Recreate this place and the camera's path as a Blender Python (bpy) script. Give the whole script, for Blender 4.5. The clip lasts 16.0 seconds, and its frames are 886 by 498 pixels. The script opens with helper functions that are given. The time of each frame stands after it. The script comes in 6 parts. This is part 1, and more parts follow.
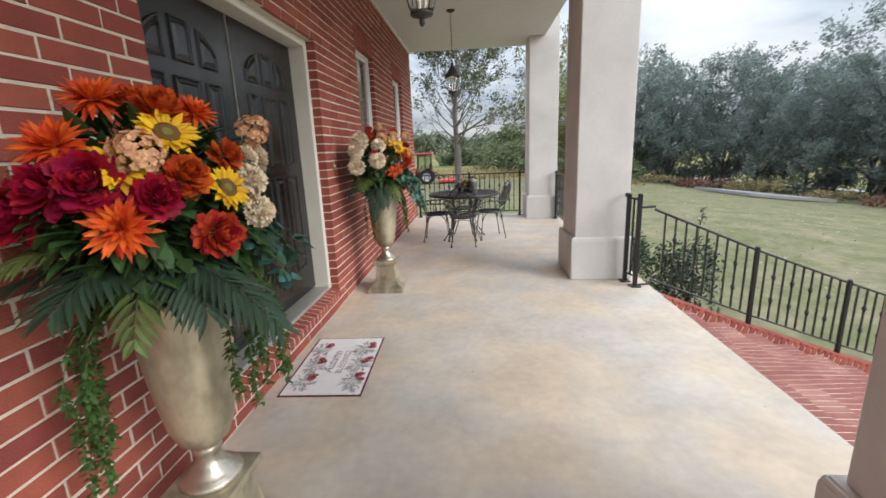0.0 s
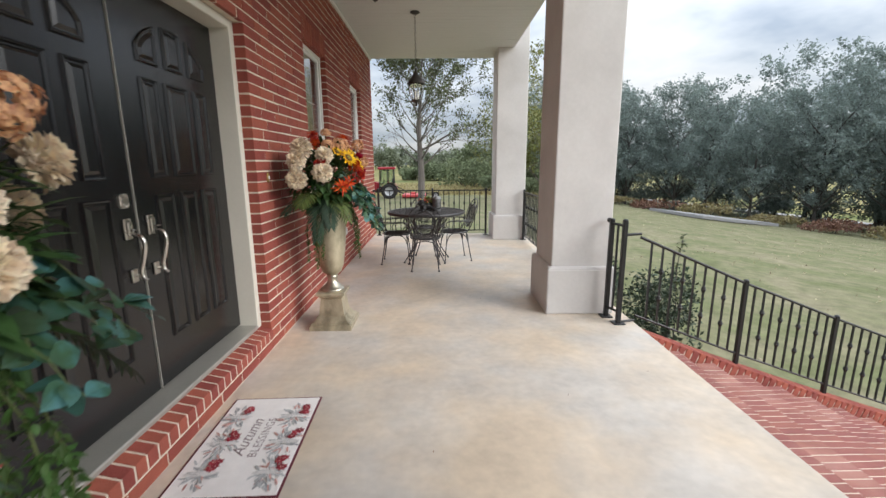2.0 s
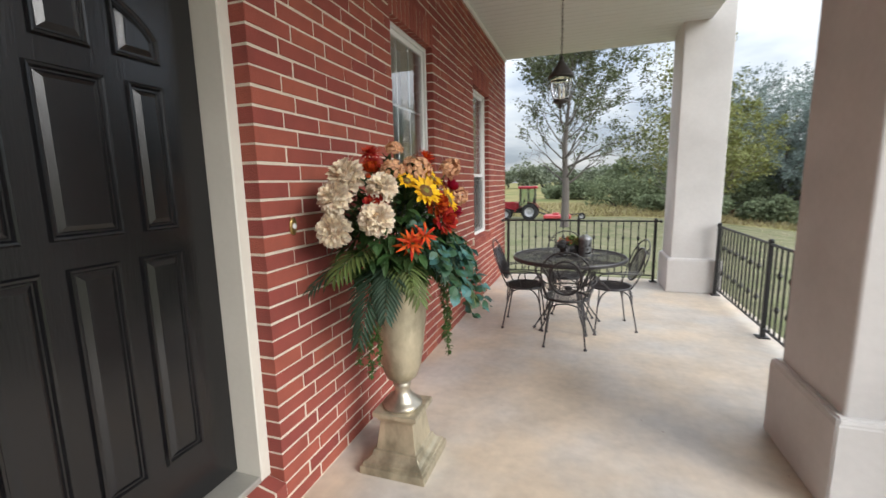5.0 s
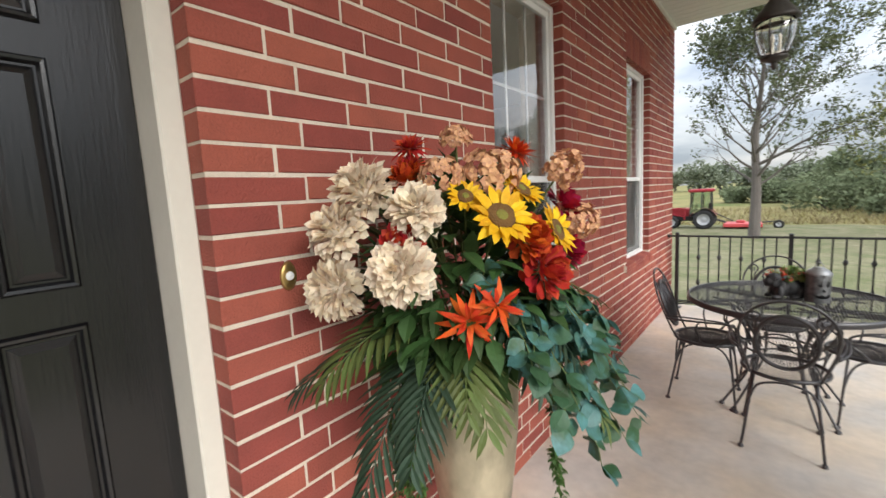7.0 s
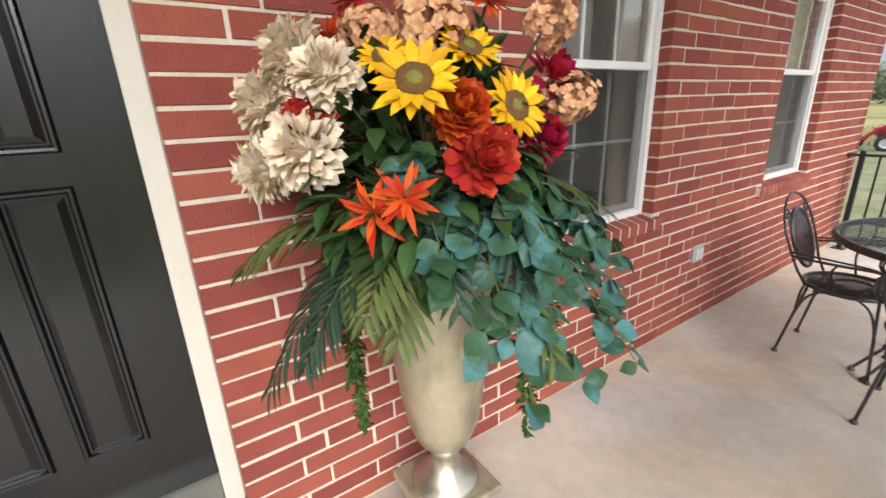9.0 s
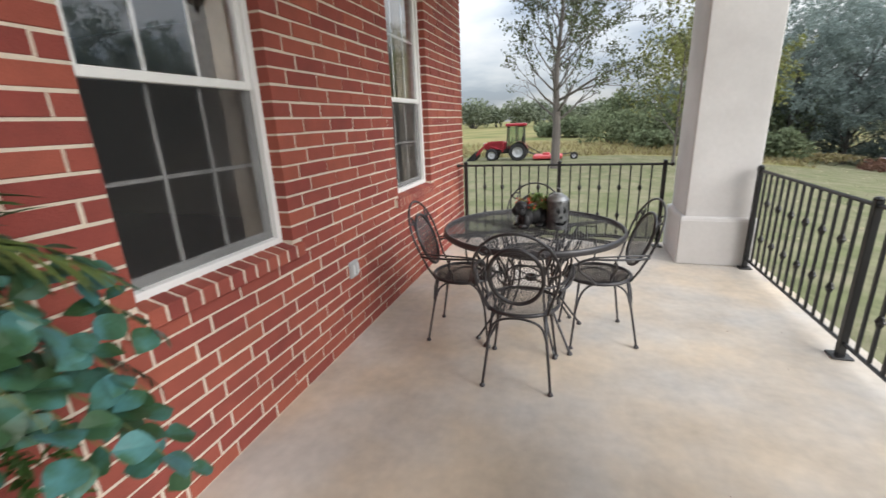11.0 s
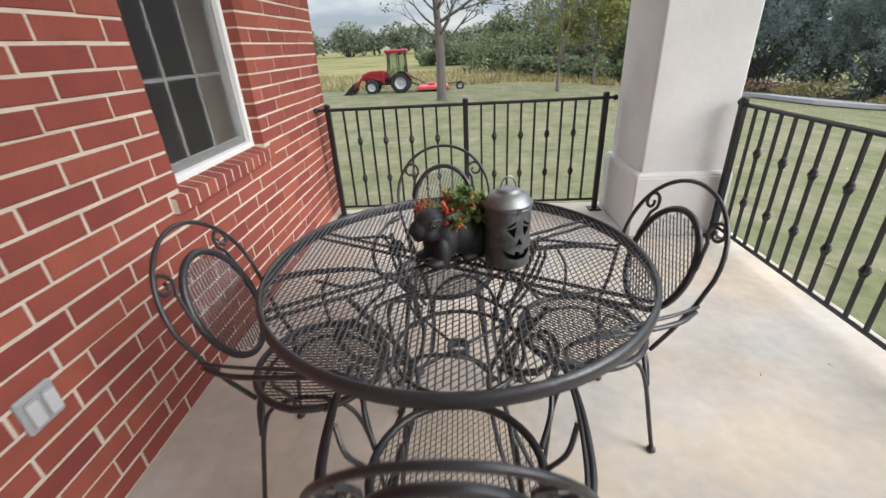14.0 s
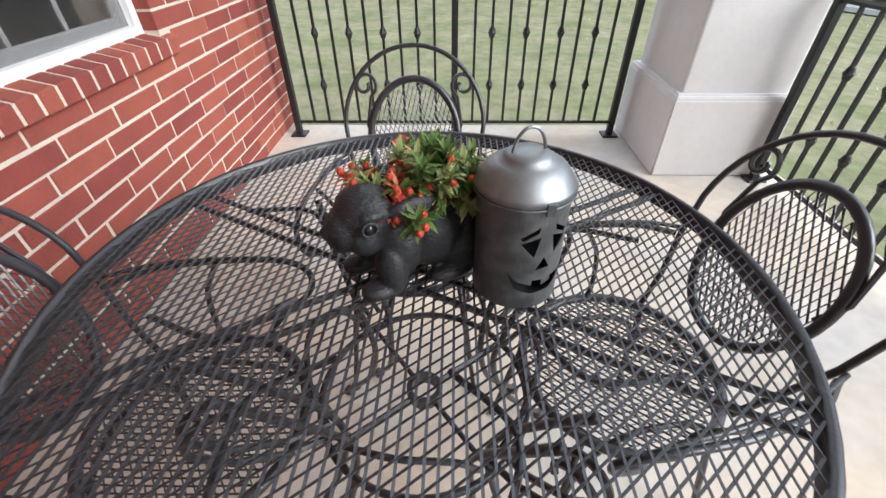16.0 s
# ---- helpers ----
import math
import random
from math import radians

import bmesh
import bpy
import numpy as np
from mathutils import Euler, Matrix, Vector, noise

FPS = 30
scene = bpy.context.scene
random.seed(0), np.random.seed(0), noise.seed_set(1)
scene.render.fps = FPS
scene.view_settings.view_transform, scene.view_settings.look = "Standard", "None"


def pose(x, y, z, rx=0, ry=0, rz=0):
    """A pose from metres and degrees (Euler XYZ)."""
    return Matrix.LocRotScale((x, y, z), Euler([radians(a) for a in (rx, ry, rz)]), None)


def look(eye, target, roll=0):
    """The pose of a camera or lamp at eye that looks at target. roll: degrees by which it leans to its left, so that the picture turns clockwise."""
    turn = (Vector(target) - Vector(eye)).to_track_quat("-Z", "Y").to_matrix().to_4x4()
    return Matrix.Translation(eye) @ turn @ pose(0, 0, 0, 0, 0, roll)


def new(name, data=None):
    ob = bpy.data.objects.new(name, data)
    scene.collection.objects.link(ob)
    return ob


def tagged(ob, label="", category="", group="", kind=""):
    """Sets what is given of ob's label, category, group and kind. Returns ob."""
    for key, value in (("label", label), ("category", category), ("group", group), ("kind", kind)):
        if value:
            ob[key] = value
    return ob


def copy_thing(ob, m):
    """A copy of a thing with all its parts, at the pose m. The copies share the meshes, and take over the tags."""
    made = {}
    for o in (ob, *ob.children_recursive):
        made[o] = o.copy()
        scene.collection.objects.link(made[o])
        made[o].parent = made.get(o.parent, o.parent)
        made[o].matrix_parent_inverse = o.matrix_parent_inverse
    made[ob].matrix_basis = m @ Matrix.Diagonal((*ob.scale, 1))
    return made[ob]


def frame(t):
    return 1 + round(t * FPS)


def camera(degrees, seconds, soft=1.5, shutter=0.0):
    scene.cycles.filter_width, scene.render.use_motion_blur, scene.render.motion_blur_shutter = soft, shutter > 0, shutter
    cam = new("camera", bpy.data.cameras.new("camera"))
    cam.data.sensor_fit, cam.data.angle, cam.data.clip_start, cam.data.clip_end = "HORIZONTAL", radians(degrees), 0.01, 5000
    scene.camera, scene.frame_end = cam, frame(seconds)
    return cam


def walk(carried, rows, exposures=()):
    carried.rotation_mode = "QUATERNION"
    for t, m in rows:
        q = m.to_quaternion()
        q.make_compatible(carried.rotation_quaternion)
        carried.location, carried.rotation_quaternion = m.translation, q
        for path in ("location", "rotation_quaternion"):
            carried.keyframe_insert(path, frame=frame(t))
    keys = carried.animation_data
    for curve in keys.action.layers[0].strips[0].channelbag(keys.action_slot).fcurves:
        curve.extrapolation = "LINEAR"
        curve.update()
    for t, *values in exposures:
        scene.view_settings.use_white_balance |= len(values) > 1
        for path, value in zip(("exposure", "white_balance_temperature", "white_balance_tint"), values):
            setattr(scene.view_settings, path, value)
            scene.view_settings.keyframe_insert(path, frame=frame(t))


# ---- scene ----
cam = camera(92.7, 16.0, shutter=0.4)
PATH = [
    (0, (1.3, -0.079, 1.41), (1.137, 1.86, 0.949), -2.4),
    (0.5, (1.277, -0.042, 1.413), (1.246, 1.917, 1.013), -0.7),
    (1, (1.263, 0.053, 1.407), (1.268, 2.016, 1.024), 0.4),
    (1.5, (1.306, 0.295, 1.411), (1.312, 2.263, 1.051), 0.4),
    (2, (1.287, 0.556, 1.393), (1.303, 2.516, 0.995), -0.4),
    (2.5, (1.223, 0.857, 1.407), (1.276, 2.817, 1.012), -1.7),
    (3, (1.215, 1.132, 1.397), (1.188, 3.094, 1.006), -2.0),
    (3.5, (1.219, 1.412, 1.423), (1.097, 3.373, 1.049), -1.9),
    (4, (1.174, 1.716, 1.43), (1.0, 3.675, 1.066), -2.9),
    (4.5, (1.187, 1.971, 1.447), (0.841, 3.913, 1.119), -2.7),
    (5, (1.238, 2.214, 1.473), (0.607, 4.087, 1.165), -1.2),
    (5.2, (1.226, 2.311, 1.474), (0.527, 4.161, 1.171), -1.3),
    (7.3, (1.003, 3.293, 1.489), (-0.313, 4.782, 1.264), -2.2),
    (7.5, (0.982, 3.371, 1.477), (-0.381, 4.818, 1.255), -1.6),
    (8, (1.026, 3.49, 1.448), (-0.479, 4.752, 1.068), -2.9),
    (8.5, (1.123, 3.551, 1.408), (-0.495, 4.583, 0.847), -2.1),
    (9, (1.219, 3.581, 1.388), (-0.373, 4.622, 0.771), -2.3),
    (9.5, (1.278, 3.629, 1.384), (-0.153, 4.894, 0.792), -1.9),
    (10, (1.315, 3.717, 1.392), (0.178, 5.258, 0.816), -1.9),
    (10.2, (1.358, 3.754, 1.377), (0.341, 5.385, 0.823), -2.1),
    (12.3, (1.361, 4.621, 1.358), (1.15, 6.512, 0.743), -1.5),
    (12.5, (1.312, 4.734, 1.348), (1.121, 6.623, 0.721), -1.8),
    (13, (1.226, 5.001, 1.333), (1.067, 6.864, 0.624), -2.6),
    (13.5, (1.181, 5.248, 1.3), (1.025, 7.074, 0.499), -3.5),
    (14, (1.134, 5.495, 1.289), (1.025, 7.292, 0.418), -3.1),
    (14.5, (1.1, 5.714, 1.267), (1.095, 7.48, 0.328), -3.0),
    (15, (1.049, 5.902, 1.223), (1.106, 7.611, 0.186), -4.0),
    (15.5, (1.133, 6.026, 1.201), (1.116, 7.645, 0.027), -2.6),
    (16, (1.157, 6.091, 1.167), (1.11, 7.663, -0.068), -0.6),
]
walk(cam, [(t, look(e, g, r)) for t, e, g, r in PATH],
     [(0.0, 1.06, 6500, 10), (3.5, 1.07, 6560, 10), (5.0, 1.17, 6550, 10), (7.5, 1.38, 6680, 10), (8.5, 1.48, 6680, 10), (9.5, 1.42, 6560, 10), (10.2, 1.25, 6520, 10),
      (12.5, 1.03, 6850, 10), (13.5, 1.14, 6650, 10), (14.0, 1.20, 6500, 10), (15.0, 1.30, 6280, 10), (16.0, 1.46, 6220, 10)])


# ---- world, sun, exposure ----
def make_world():
    w = bpy.data.worlds.new("overcast_sky")
    w.use_nodes = True
    scene.world = w
    nt = w.node_tree
    nt.nodes.clear()
    N, L = nt.nodes.new, nt.links.new
    out = N("ShaderNodeOutputWorld")
    bg = N("ShaderNodeBackground")
    sky = N("ShaderNodeTexSky")
    sky.sky_type = "NISHITA"
    sky.sun_disc = False
    sky.sun_elevation, sky.sun_rotation = radians(SUN_EL), radians(SUN_AZ)
    gain = N("ShaderNodeVectorMath"); gain.operation = "SCALE"; gain.inputs[3].default_value = 0.09
    L(sky.outputs[0], gain.inputs[0])
    tc = N("ShaderNodeTexCoord")
    sep = N("ShaderNodeSeparateXYZ"); L(tc.outputs["Generated"], sep.inputs[0])
    # flatten the clouds towards the horizon
    zc = N("ShaderNodeMath"); zc.operation = "ADD"; zc.inputs[1].default_value = 0.22; L(sep.outputs[2], zc.inputs[0])
    zm = N("ShaderNodeMath"); zm.operation = "MAXIMUM"; zm.inputs[1].default_value = 0.08; L(zc.outputs[0], zm.inputs[0])
    dv = N("ShaderNodeVectorMath"); dv.operation = "DIVIDE"; L(tc.outputs["Generated"], dv.inputs[0]); L(zm.outputs[0], dv.inputs[1])
    n1 = N("ShaderNodeTexNoise"); n1.inputs["Scale"].default_value = 1.25; n1.inputs["Detail"].default_value = 5; n1.inputs["Roughness"].default_value = 0.52
    L(dv.outputs[0], n1.inputs["Vector"])
    ramp = N("ShaderNodeValToRGB")
    e = ramp.color_ramp.elements
    e[0].position, e[0].color = 0.36, (0.40, 0.47, 0.57, 1)
    e[1].position, e[1].color = 0.70, (0.93, 0.94, 0.96, 1)
    m = e.new(0.50); m.color = (0.66, 0.715, 0.78, 1)
    L(n1.outputs[0], ramp.inputs[0])
    # an overcast dome is brighter overhead than at the horizon
    up = N("ShaderNodeMath"); up.operation = "MULTIPLY_ADD"; up.inputs[1].default_value = ZENITH; up.inputs[2].default_value = HORIZON
    pos = N("ShaderNodeMath"); pos.operation = "MAXIMUM"; pos.inputs[1].default_value = 0.0; L(sep.outputs[2], pos.inputs[0])
    L(pos.outputs[0], up.inputs[0])
    cl = N("ShaderNodeVectorMath"); cl.operation = "SCALE"; L(ramp.outputs[0], cl.inputs[0]); L(up.outputs[0], cl.inputs[3])
    mix = N("ShaderNodeMix"); mix.data_type = "RGBA"; mix.inputs[0].default_value = 0.9
    L(gain.outputs[0], mix.inputs[6]); L(cl.outputs[0], mix.inputs[7])
    L(mix.outputs[2], bg.inputs[0])
    bg.inputs[1].default_value = 1.0
    L(bg.outputs[0], out.inputs[0])


SUN_EL, SUN_AZ = 29.0, 116.0
HORIZON, ZENITH = 0.31, 1.6
make_world()
sun_data = bpy.data.lights.new("sun", "SUN")
sun_data.energy, sun_data.angle, sun_data.color = 1.5, radians(35), (1.0, 0.99, 0.975)
sun = new("sun", sun_data)
sun_dir = Vector((math.sin(radians(SUN_AZ)) * math.cos(radians(SUN_EL)), math.cos(radians(SUN_AZ)) * math.cos(radians(SUN_EL)), math.sin(radians(SUN_EL))))
sun.matrix_world = look(sun_dir * 60, (0, 0, 0))


# ---- materials ----
def material(name, color, rough=0.6, metal=0.0, var=0.12, scale=6.0, fine=80.0, bump=0.15, bump_scale=60.0, second=None,
             second_at=(0.45, 0.65), second_scale=2.0, random=0.0, island=False, spec=0.5, stretch=(1, 1, 1), sheen=0.0, trans=0.0, hue=0.0):
    m = bpy.data.materials.new(name)
    m.use_nodes = True
    nt = m.node_tree
    N, L = nt.nodes.new, nt.links.new
    b = nt.nodes["Principled BSDF"]
    b.inputs["Roughness"].default_value = rough
    b.inputs["Metallic"].default_value = metal
    b.inputs["Specular IOR Level"].default_value = spec
    geo = N("ShaderNodeNewGeometry")
    mp = N("ShaderNodeMapping"); mp.inputs["Scale"].default_value = stretch
    L(geo.outputs["Position"], mp.inputs[0])

    def noise_tex(s, detail=4):
        n = N("ShaderNodeTexNoise"); n.inputs["Scale"].default_value = s; n.inputs["Detail"].default_value = detail
        L(mp.outputs[0], n.inputs["Vector"])
        return n

    big, small = noise_tex(scale), noise_tex(fine, 2)
    add = N("ShaderNodeMath"); add.operation = "MULTIPLY_ADD"; add.inputs[1].default_value = 0.45
    L(small.outputs[0], add.inputs[0]); L(big.outputs[0], add.inputs[2])
    mr = N("ShaderNodeMapRange"); mr.inputs[1].default_value = 0.35; mr.inputs[2].default_value = 1.1
    mr.inputs[3].default_value = 1 - var; mr.inputs[4].default_value = 1 + var
    L(add.outputs[0], mr.inputs[0])
    value = mr.outputs[0]
    rnd = None
    if random:
        rnd = geo.outputs["Random Per Island"] if island else N("ShaderNodeObjectInfo").outputs["Random"]
        r = N("ShaderNodeMapRange"); r.inputs[3].default_value = 1 - random; r.inputs[4].default_value = 1 + random
        L(rnd, r.inputs[0])
        mul = N("ShaderNodeMath"); mul.operation = "MULTIPLY"; L(value, mul.inputs[0]); L(r.outputs[0], mul.inputs[1])
        value = mul.outputs[0]
    base = N("ShaderNodeRGB"); base.outputs[0].default_value = (*color, 1)
    col = base.outputs[0]
    if second:
        s = noise_tex(second_scale, 6)
        rp = N("ShaderNodeMapRange"); rp.inputs[1].default_value, rp.inputs[2].default_value = second_at
        L(s.outputs[0], rp.inputs[0])
        mx = N("ShaderNodeMix"); mx.data_type = "RGBA"; L(rp.outputs[0], mx.inputs[0]); L(col, mx.inputs[6]); mx.inputs[7].default_value = (*second, 1)
        col = mx.outputs[2]
    hs = N("ShaderNodeHueSaturation"); L(col, hs.inputs["Color"]); L(value, hs.inputs["Value"])
    if hue and rnd:
        hr = N("ShaderNodeMapRange"); hr.inputs[3].default_value = 0.5 - hue; hr.inputs[4].default_value = 0.5 + hue
        L(rnd, hr.inputs[0]); L(hr.outputs[0], hs.inputs["Hue"])
    L(hs.outputs[0], b.inputs["Base Color"])
    rr = N("ShaderNodeMapRange"); rr.inputs[3].default_value = max(0.02, rough - 0.08); rr.inputs[4].default_value = min(1, rough + 0.1)
    L(big.outputs[0], rr.inputs[0]); L(rr.outputs[0], b.inputs["Roughness"])
    if bump:
        bn = noise_tex(bump_scale, 3)
        bu = N("ShaderNodeBump"); bu.inputs["Strength"].default_value = bump; bu.inputs["Distance"].default_value = 0.01
        L(bn.outputs[0], bu.inputs["Height"]); L(bu.outputs[0], b.inputs["Normal"])
    if trans:
        b.inputs["Transmission Weight"].default_value = 0.0
        t = N("ShaderNodeBsdfTranslucent"); L(hs.outputs[0], t.inputs[0])
        ms = N("ShaderNodeMixShader"); ms.inputs[0].default_value = trans
        out = nt.nodes["Material Output"]
        L(b.outputs[0], ms.inputs[1]); L(t.outputs[0], ms.inputs[2]); L(ms.outputs[0], out.inputs[0])
    return m


M = {}
M["brick"] = material("red_brick", (0.275, 0.064, 0.045), 0.85, var=0.22, scale=9, fine=160, bump=0.55, bump_scale=150, random=0.19, hue=0.006)
M["brick_joined"] = material("red_brick_joined", (0.275, 0.064, 0.045), 0.85, var=0.22, scale=9, fine=160, bump=0.55, bump_scale=150, random=0.19, island=True, hue=0.006)
M["step_brick"] = material("step_brick", (0.25, 0.090, 0.075), 0.85, var=0.2, scale=7, fine=120, bump=0.4, bump_scale=150, random=0.09, hue=0.005, second=(0.38, 0.19, 0.155), second_at=(0.52, 0.75))
M["mortar"] = material("cream_mortar", (0.64, 0.555, 0.455), 0.95, var=0.18, scale=12, fine=150, bump=0.6, bump_scale=140)
M["concrete"] = material("stained_concrete", (0.565, 0.468, 0.360), 0.50, var=0.26, scale=2.8, fine=17, bump=0.06, bump_scale=25, second=(0.515, 0.478, 0.435), second_at=(0.38, 0.64), second_scale=1.5, spec=0.40)
M["stucco"] = material("white_stucco", (0.62, 0.60, 0.585), 0.9, var=0.09, scale=2.2, fine=30, bump=0.07, bump_scale=70, second=(0.55, 0.53, 0.515), second_scale=1.3)
M["soffit"] = material("white_vinyl_soffit", (0.66, 0.665, 0.66), 0.55, var=0.03, bump=0.02)
M["trim"] = material("cream_trim_paint", (0.62, 0.59, 0.52), 0.5, var=0.06, scale=4, fine=50, bump=0.05)
M["white"] = material("white_vinyl", (0.78, 0.78, 0.77), 0.4, var=0.04, bump=0.02)
M["door"] = material("black_door_paint", (0.006, 0.006, 0.007), 0.21, var=0.15, scale=3, fine=90, spec=0.65, bump=0.06, bump_scale=30, stretch=(1, 4, 0.35))
M["iron"] = material("black_iron", (0.012, 0.012, 0.013), 0.42, var=0.2, scale=8, bump=0.12, bump_scale=90, spec=0.5)
M["patio_iron"] = material("patio_iron", (0.027, 0.025, 0.029), 0.36, var=0.25, scale=10, bump=0.12, bump_scale=120, spec=0.75, second=(0.030, 0.025, 0.024), second_at=(0.55, 0.75), second_scale=9)
M["bronze"] = material("bronze_lantern", (0.055, 0.05, 0.047), 0.5, metal=0.4, var=0.25, scale=12, bump=0.15)
M["nickel"] = material("satin_nickel", (0.62, 0.59, 0.55), 0.28, metal=1.0, var=0.08, bump=0.03)
M["champagne"] = material("champagne_metal", (0.49, 0.435, 0.315), 0.36, metal=0.55, var=0.24, scale=9, fine=40, bump=0.16, bump_scale=18, second=(0.27, 0.24, 0.17), second_at=(0.46, 0.66), second_scale=8, stretch=(1, 1, 0.6))
M["threshold"] = material("aluminium_threshold", (0.42, 0.41, 0.37), 0.45, metal=0.5, var=0.1, bump=0.05)
M["grass"] = material("mown_grass", (0.132, 0.142, 0.072), 0.95, var=0.36, scale=4.5, fine=34, bump=0.9, bump_scale=26, second=(0.21, 0.19, 0.125), second_at=(0.36, 0.70), second_scale=1.1, spec=0.1)
M["room_floor"] = material("dark_wood_floor", (0.10, 0.055, 0.03), 0.4, var=0.2, stretch=(1, 12, 1))
M["dry_grass"] = material("dry_field_grass", (0.22, 0.19, 0.085), 0.95, var=0.3, scale=0.5, fine=9, bump=0.9, bump_scale=6, second=(0.12, 0.14, 0.05), second_at=(0.45, 0.65), second_scale=0.12, spec=0.1)


def glass(name, rough=0.0, tint=(1, 1, 1), ior=1.5):
    m = bpy.data.materials.new(name)
    m.use_nodes = True
    b = m.node_tree.nodes["Principled BSDF"]
    b.inputs["Base Color"].default_value = (*tint, 1)
    b.inputs["Roughness"].default_value = rough
    b.inputs["IOR"].default_value = ior
    b.inputs["Transmission Weight"].default_value = 1.0
    return m


M["glass"] = glass("window_glass", ior=1.8)


# ---- building helpers ----
def mesh_object(name, bm, mat, parent=None, label="", smooth=False):
    me = bpy.data.meshes.new(name)
    bm.to_mesh(me)
    bm.free()
    for mm in (mat if isinstance(mat, (list, tuple)) else [mat]):
        me.materials.append(mm)
    if smooth:
        for p in me.polygons:
            p.use_smooth = True
    ob = new(name, me)
    if parent is not None:
        ob.parent = parent
    if label:
        ob["label"] = label
    return ob


def part(name, bm, mat, parent, label="", smooth=False):
    return mesh_object(name, bm, mat, parent, label, smooth)


def thing(name, m=None, label="", category="", group="", kind=""):
    ob = new(name)
    ob.empty_display_size = 0.1
    if m is not None:
        ob.matrix_world = m
    return tagged(ob, label, category, group, kind)


def box(bm, x0, y0, z0, x1, y1, z1, bevel=0.0, seg=1):
    r = bmesh.ops.create_cube(bm, size=1.0, matrix=Matrix.Translation(((x0 + x1) / 2, (y0 + y1) / 2, (z0 + z1) / 2)) @ Matrix.Diagonal((x1 - x0, y1 - y0, z1 - z0, 1)))
    if bevel:
        es = list({e for v in r["verts"] for e in v.link_edges})
        bmesh.ops.bevel(bm, geom=es, offset=bevel, segments=seg, affect="EDGES", profile=0.5)
    return bm


def boxed(*a, **k):
    return box(bmesh.new(), *a, **k)


def tube(bm, pts, r, sides=8, closed=False, radii=None):
    """A round bar along a line of points."""
    P = [Vector(p) for p in pts]
    n = len(P)
    rings = []
    up = None
    for i in range(n):
        if closed:
            d = P[(i + 1) % n] - P[i - 1]
        else:
            d = P[min(i + 1, n - 1)] - P[max(i - 1, 0)]
        d.normalize()
        if up is None:
            up = d.orthogonal().normalized()
        else:
            up = (up - d * up.dot(d))
            up = up.normalized() if up.length > 1e-6 else d.orthogonal().normalized()
        side = d.cross(up)
        rr = radii[i] if radii else r
        rings.append([bm.verts.new(P[i] + rr * (math.cos(a) * up + math.sin(a) * side)) for a in [2 * math.pi * k / sides for k in range(sides)]])
    for i in range(n if closed else n - 1):
        A, B = rings[i], rings[(i + 1) % n]
        shift = 0
        if closed and i == n - 1:
            shift = min(range(sides), key=lambda s: (A[0].co - B[s].co).length)
        for k in range(sides):
            bm.faces.new((A[k], A[(k + 1) % sides], B[(k + 1 + shift) % sides], B[(k + shift) % sides]))
    if not closed:
        bm.faces.new(rings[0][::-1])
        bm.faces.new(rings[-1])
    return bm


def lathe(bm, profile, seg=32, at=(0, 0, 0)):
    rings = []
    for r, z in profile:
        if r < 1e-5:
            rings.append([bm.verts.new((at[0], at[1], at[2] + z))])
        else:
            rings.append([bm.verts.new((at[0] + r * math.cos(2 * math.pi * k / seg), at[1] + r * math.sin(2 * math.pi * k / seg), at[2] + z)) for k in range(seg)])
    for A, B in zip(rings, rings[1:]):
        for k in range(seg):
            a, b = A[k % len(A)], A[(k + 1) % len(A)]
            c, d = B[(k + 1) % len(B)], B[k % len(B)]
            vs = [v for i, v in enumerate((a, b, c, d)) if v not in (a, b, c, d)[:i]]
            if len(vs) > 2:
                bm.faces.new(vs)
    return bm


def square_lathe(bm, profile, at=(0, 0, 0)):
    """Square tapered stack: half widths and heights."""
    rings = [[bm.verts.new((at[0] + sx * r, at[1] + sy * r, at[2] + z)) for sx, sy in ((-1, -1), (1, -1), (1, 1), (-1, 1))] for r, z in profile]
    for A, B in zip(rings, rings[1:]):
        for k in range(4):
            bm.faces.new((A[k], A[(k + 1) % 4], B[(k + 1) % 4], B[k]))
    bm.faces.new(rings[0][::-1])
    bm.faces.new(rings[-1])
    return bm


def arc(cx, cz, rx, rz, a0, a1, n=16):
    return [(cx + rx * math.cos(radians(a0 + (a1 - a0) * i / n)), cz + rz * math.sin(radians(a0 + (a1 - a0) * i / n))) for i in range(n + 1)]


def spline(pts, n=6):
    """Catmull-Rom through points."""
    P = [Vector(p) for p in pts]
    P = [2 * P[0] - P[1]] + P + [2 * P[-1] - P[-2]]
    out = []
    for i in range(1, len(P) - 2):
        for k in range(n):
            t = k / n
            a, b, c, d = P[i - 1:i + 3]
            out.append(0.5 * ((2 * b) + (c - a) * t + (2 * a - 5 * b + 4 * c - d) * t * t + (3 * b - a - 3 * c + d) * t ** 3))
    out.append(P[-2])
    return out


# ---- structure ----
CEIL = 3.33
COURSE, BRICK = 0.0747, 0.2583
WIN = ((4.905, 5.725), (7.075, 7.895))
WIN_Z = (0.80, 2.58)
DOOR_Y, DOOR_TOP = (1.66, 3.605), 2.32
WALL_Y = (-3.0, 9.11)


def wall_slab(name, boxes, mat, label=""):
    bm = bmesh.new()
    for b in boxes:
        box(bm, *b)
    ob = mesh_object(name, bm, mat)
    return tagged(ob, label or "brick house wall", "wall", kind="structure")


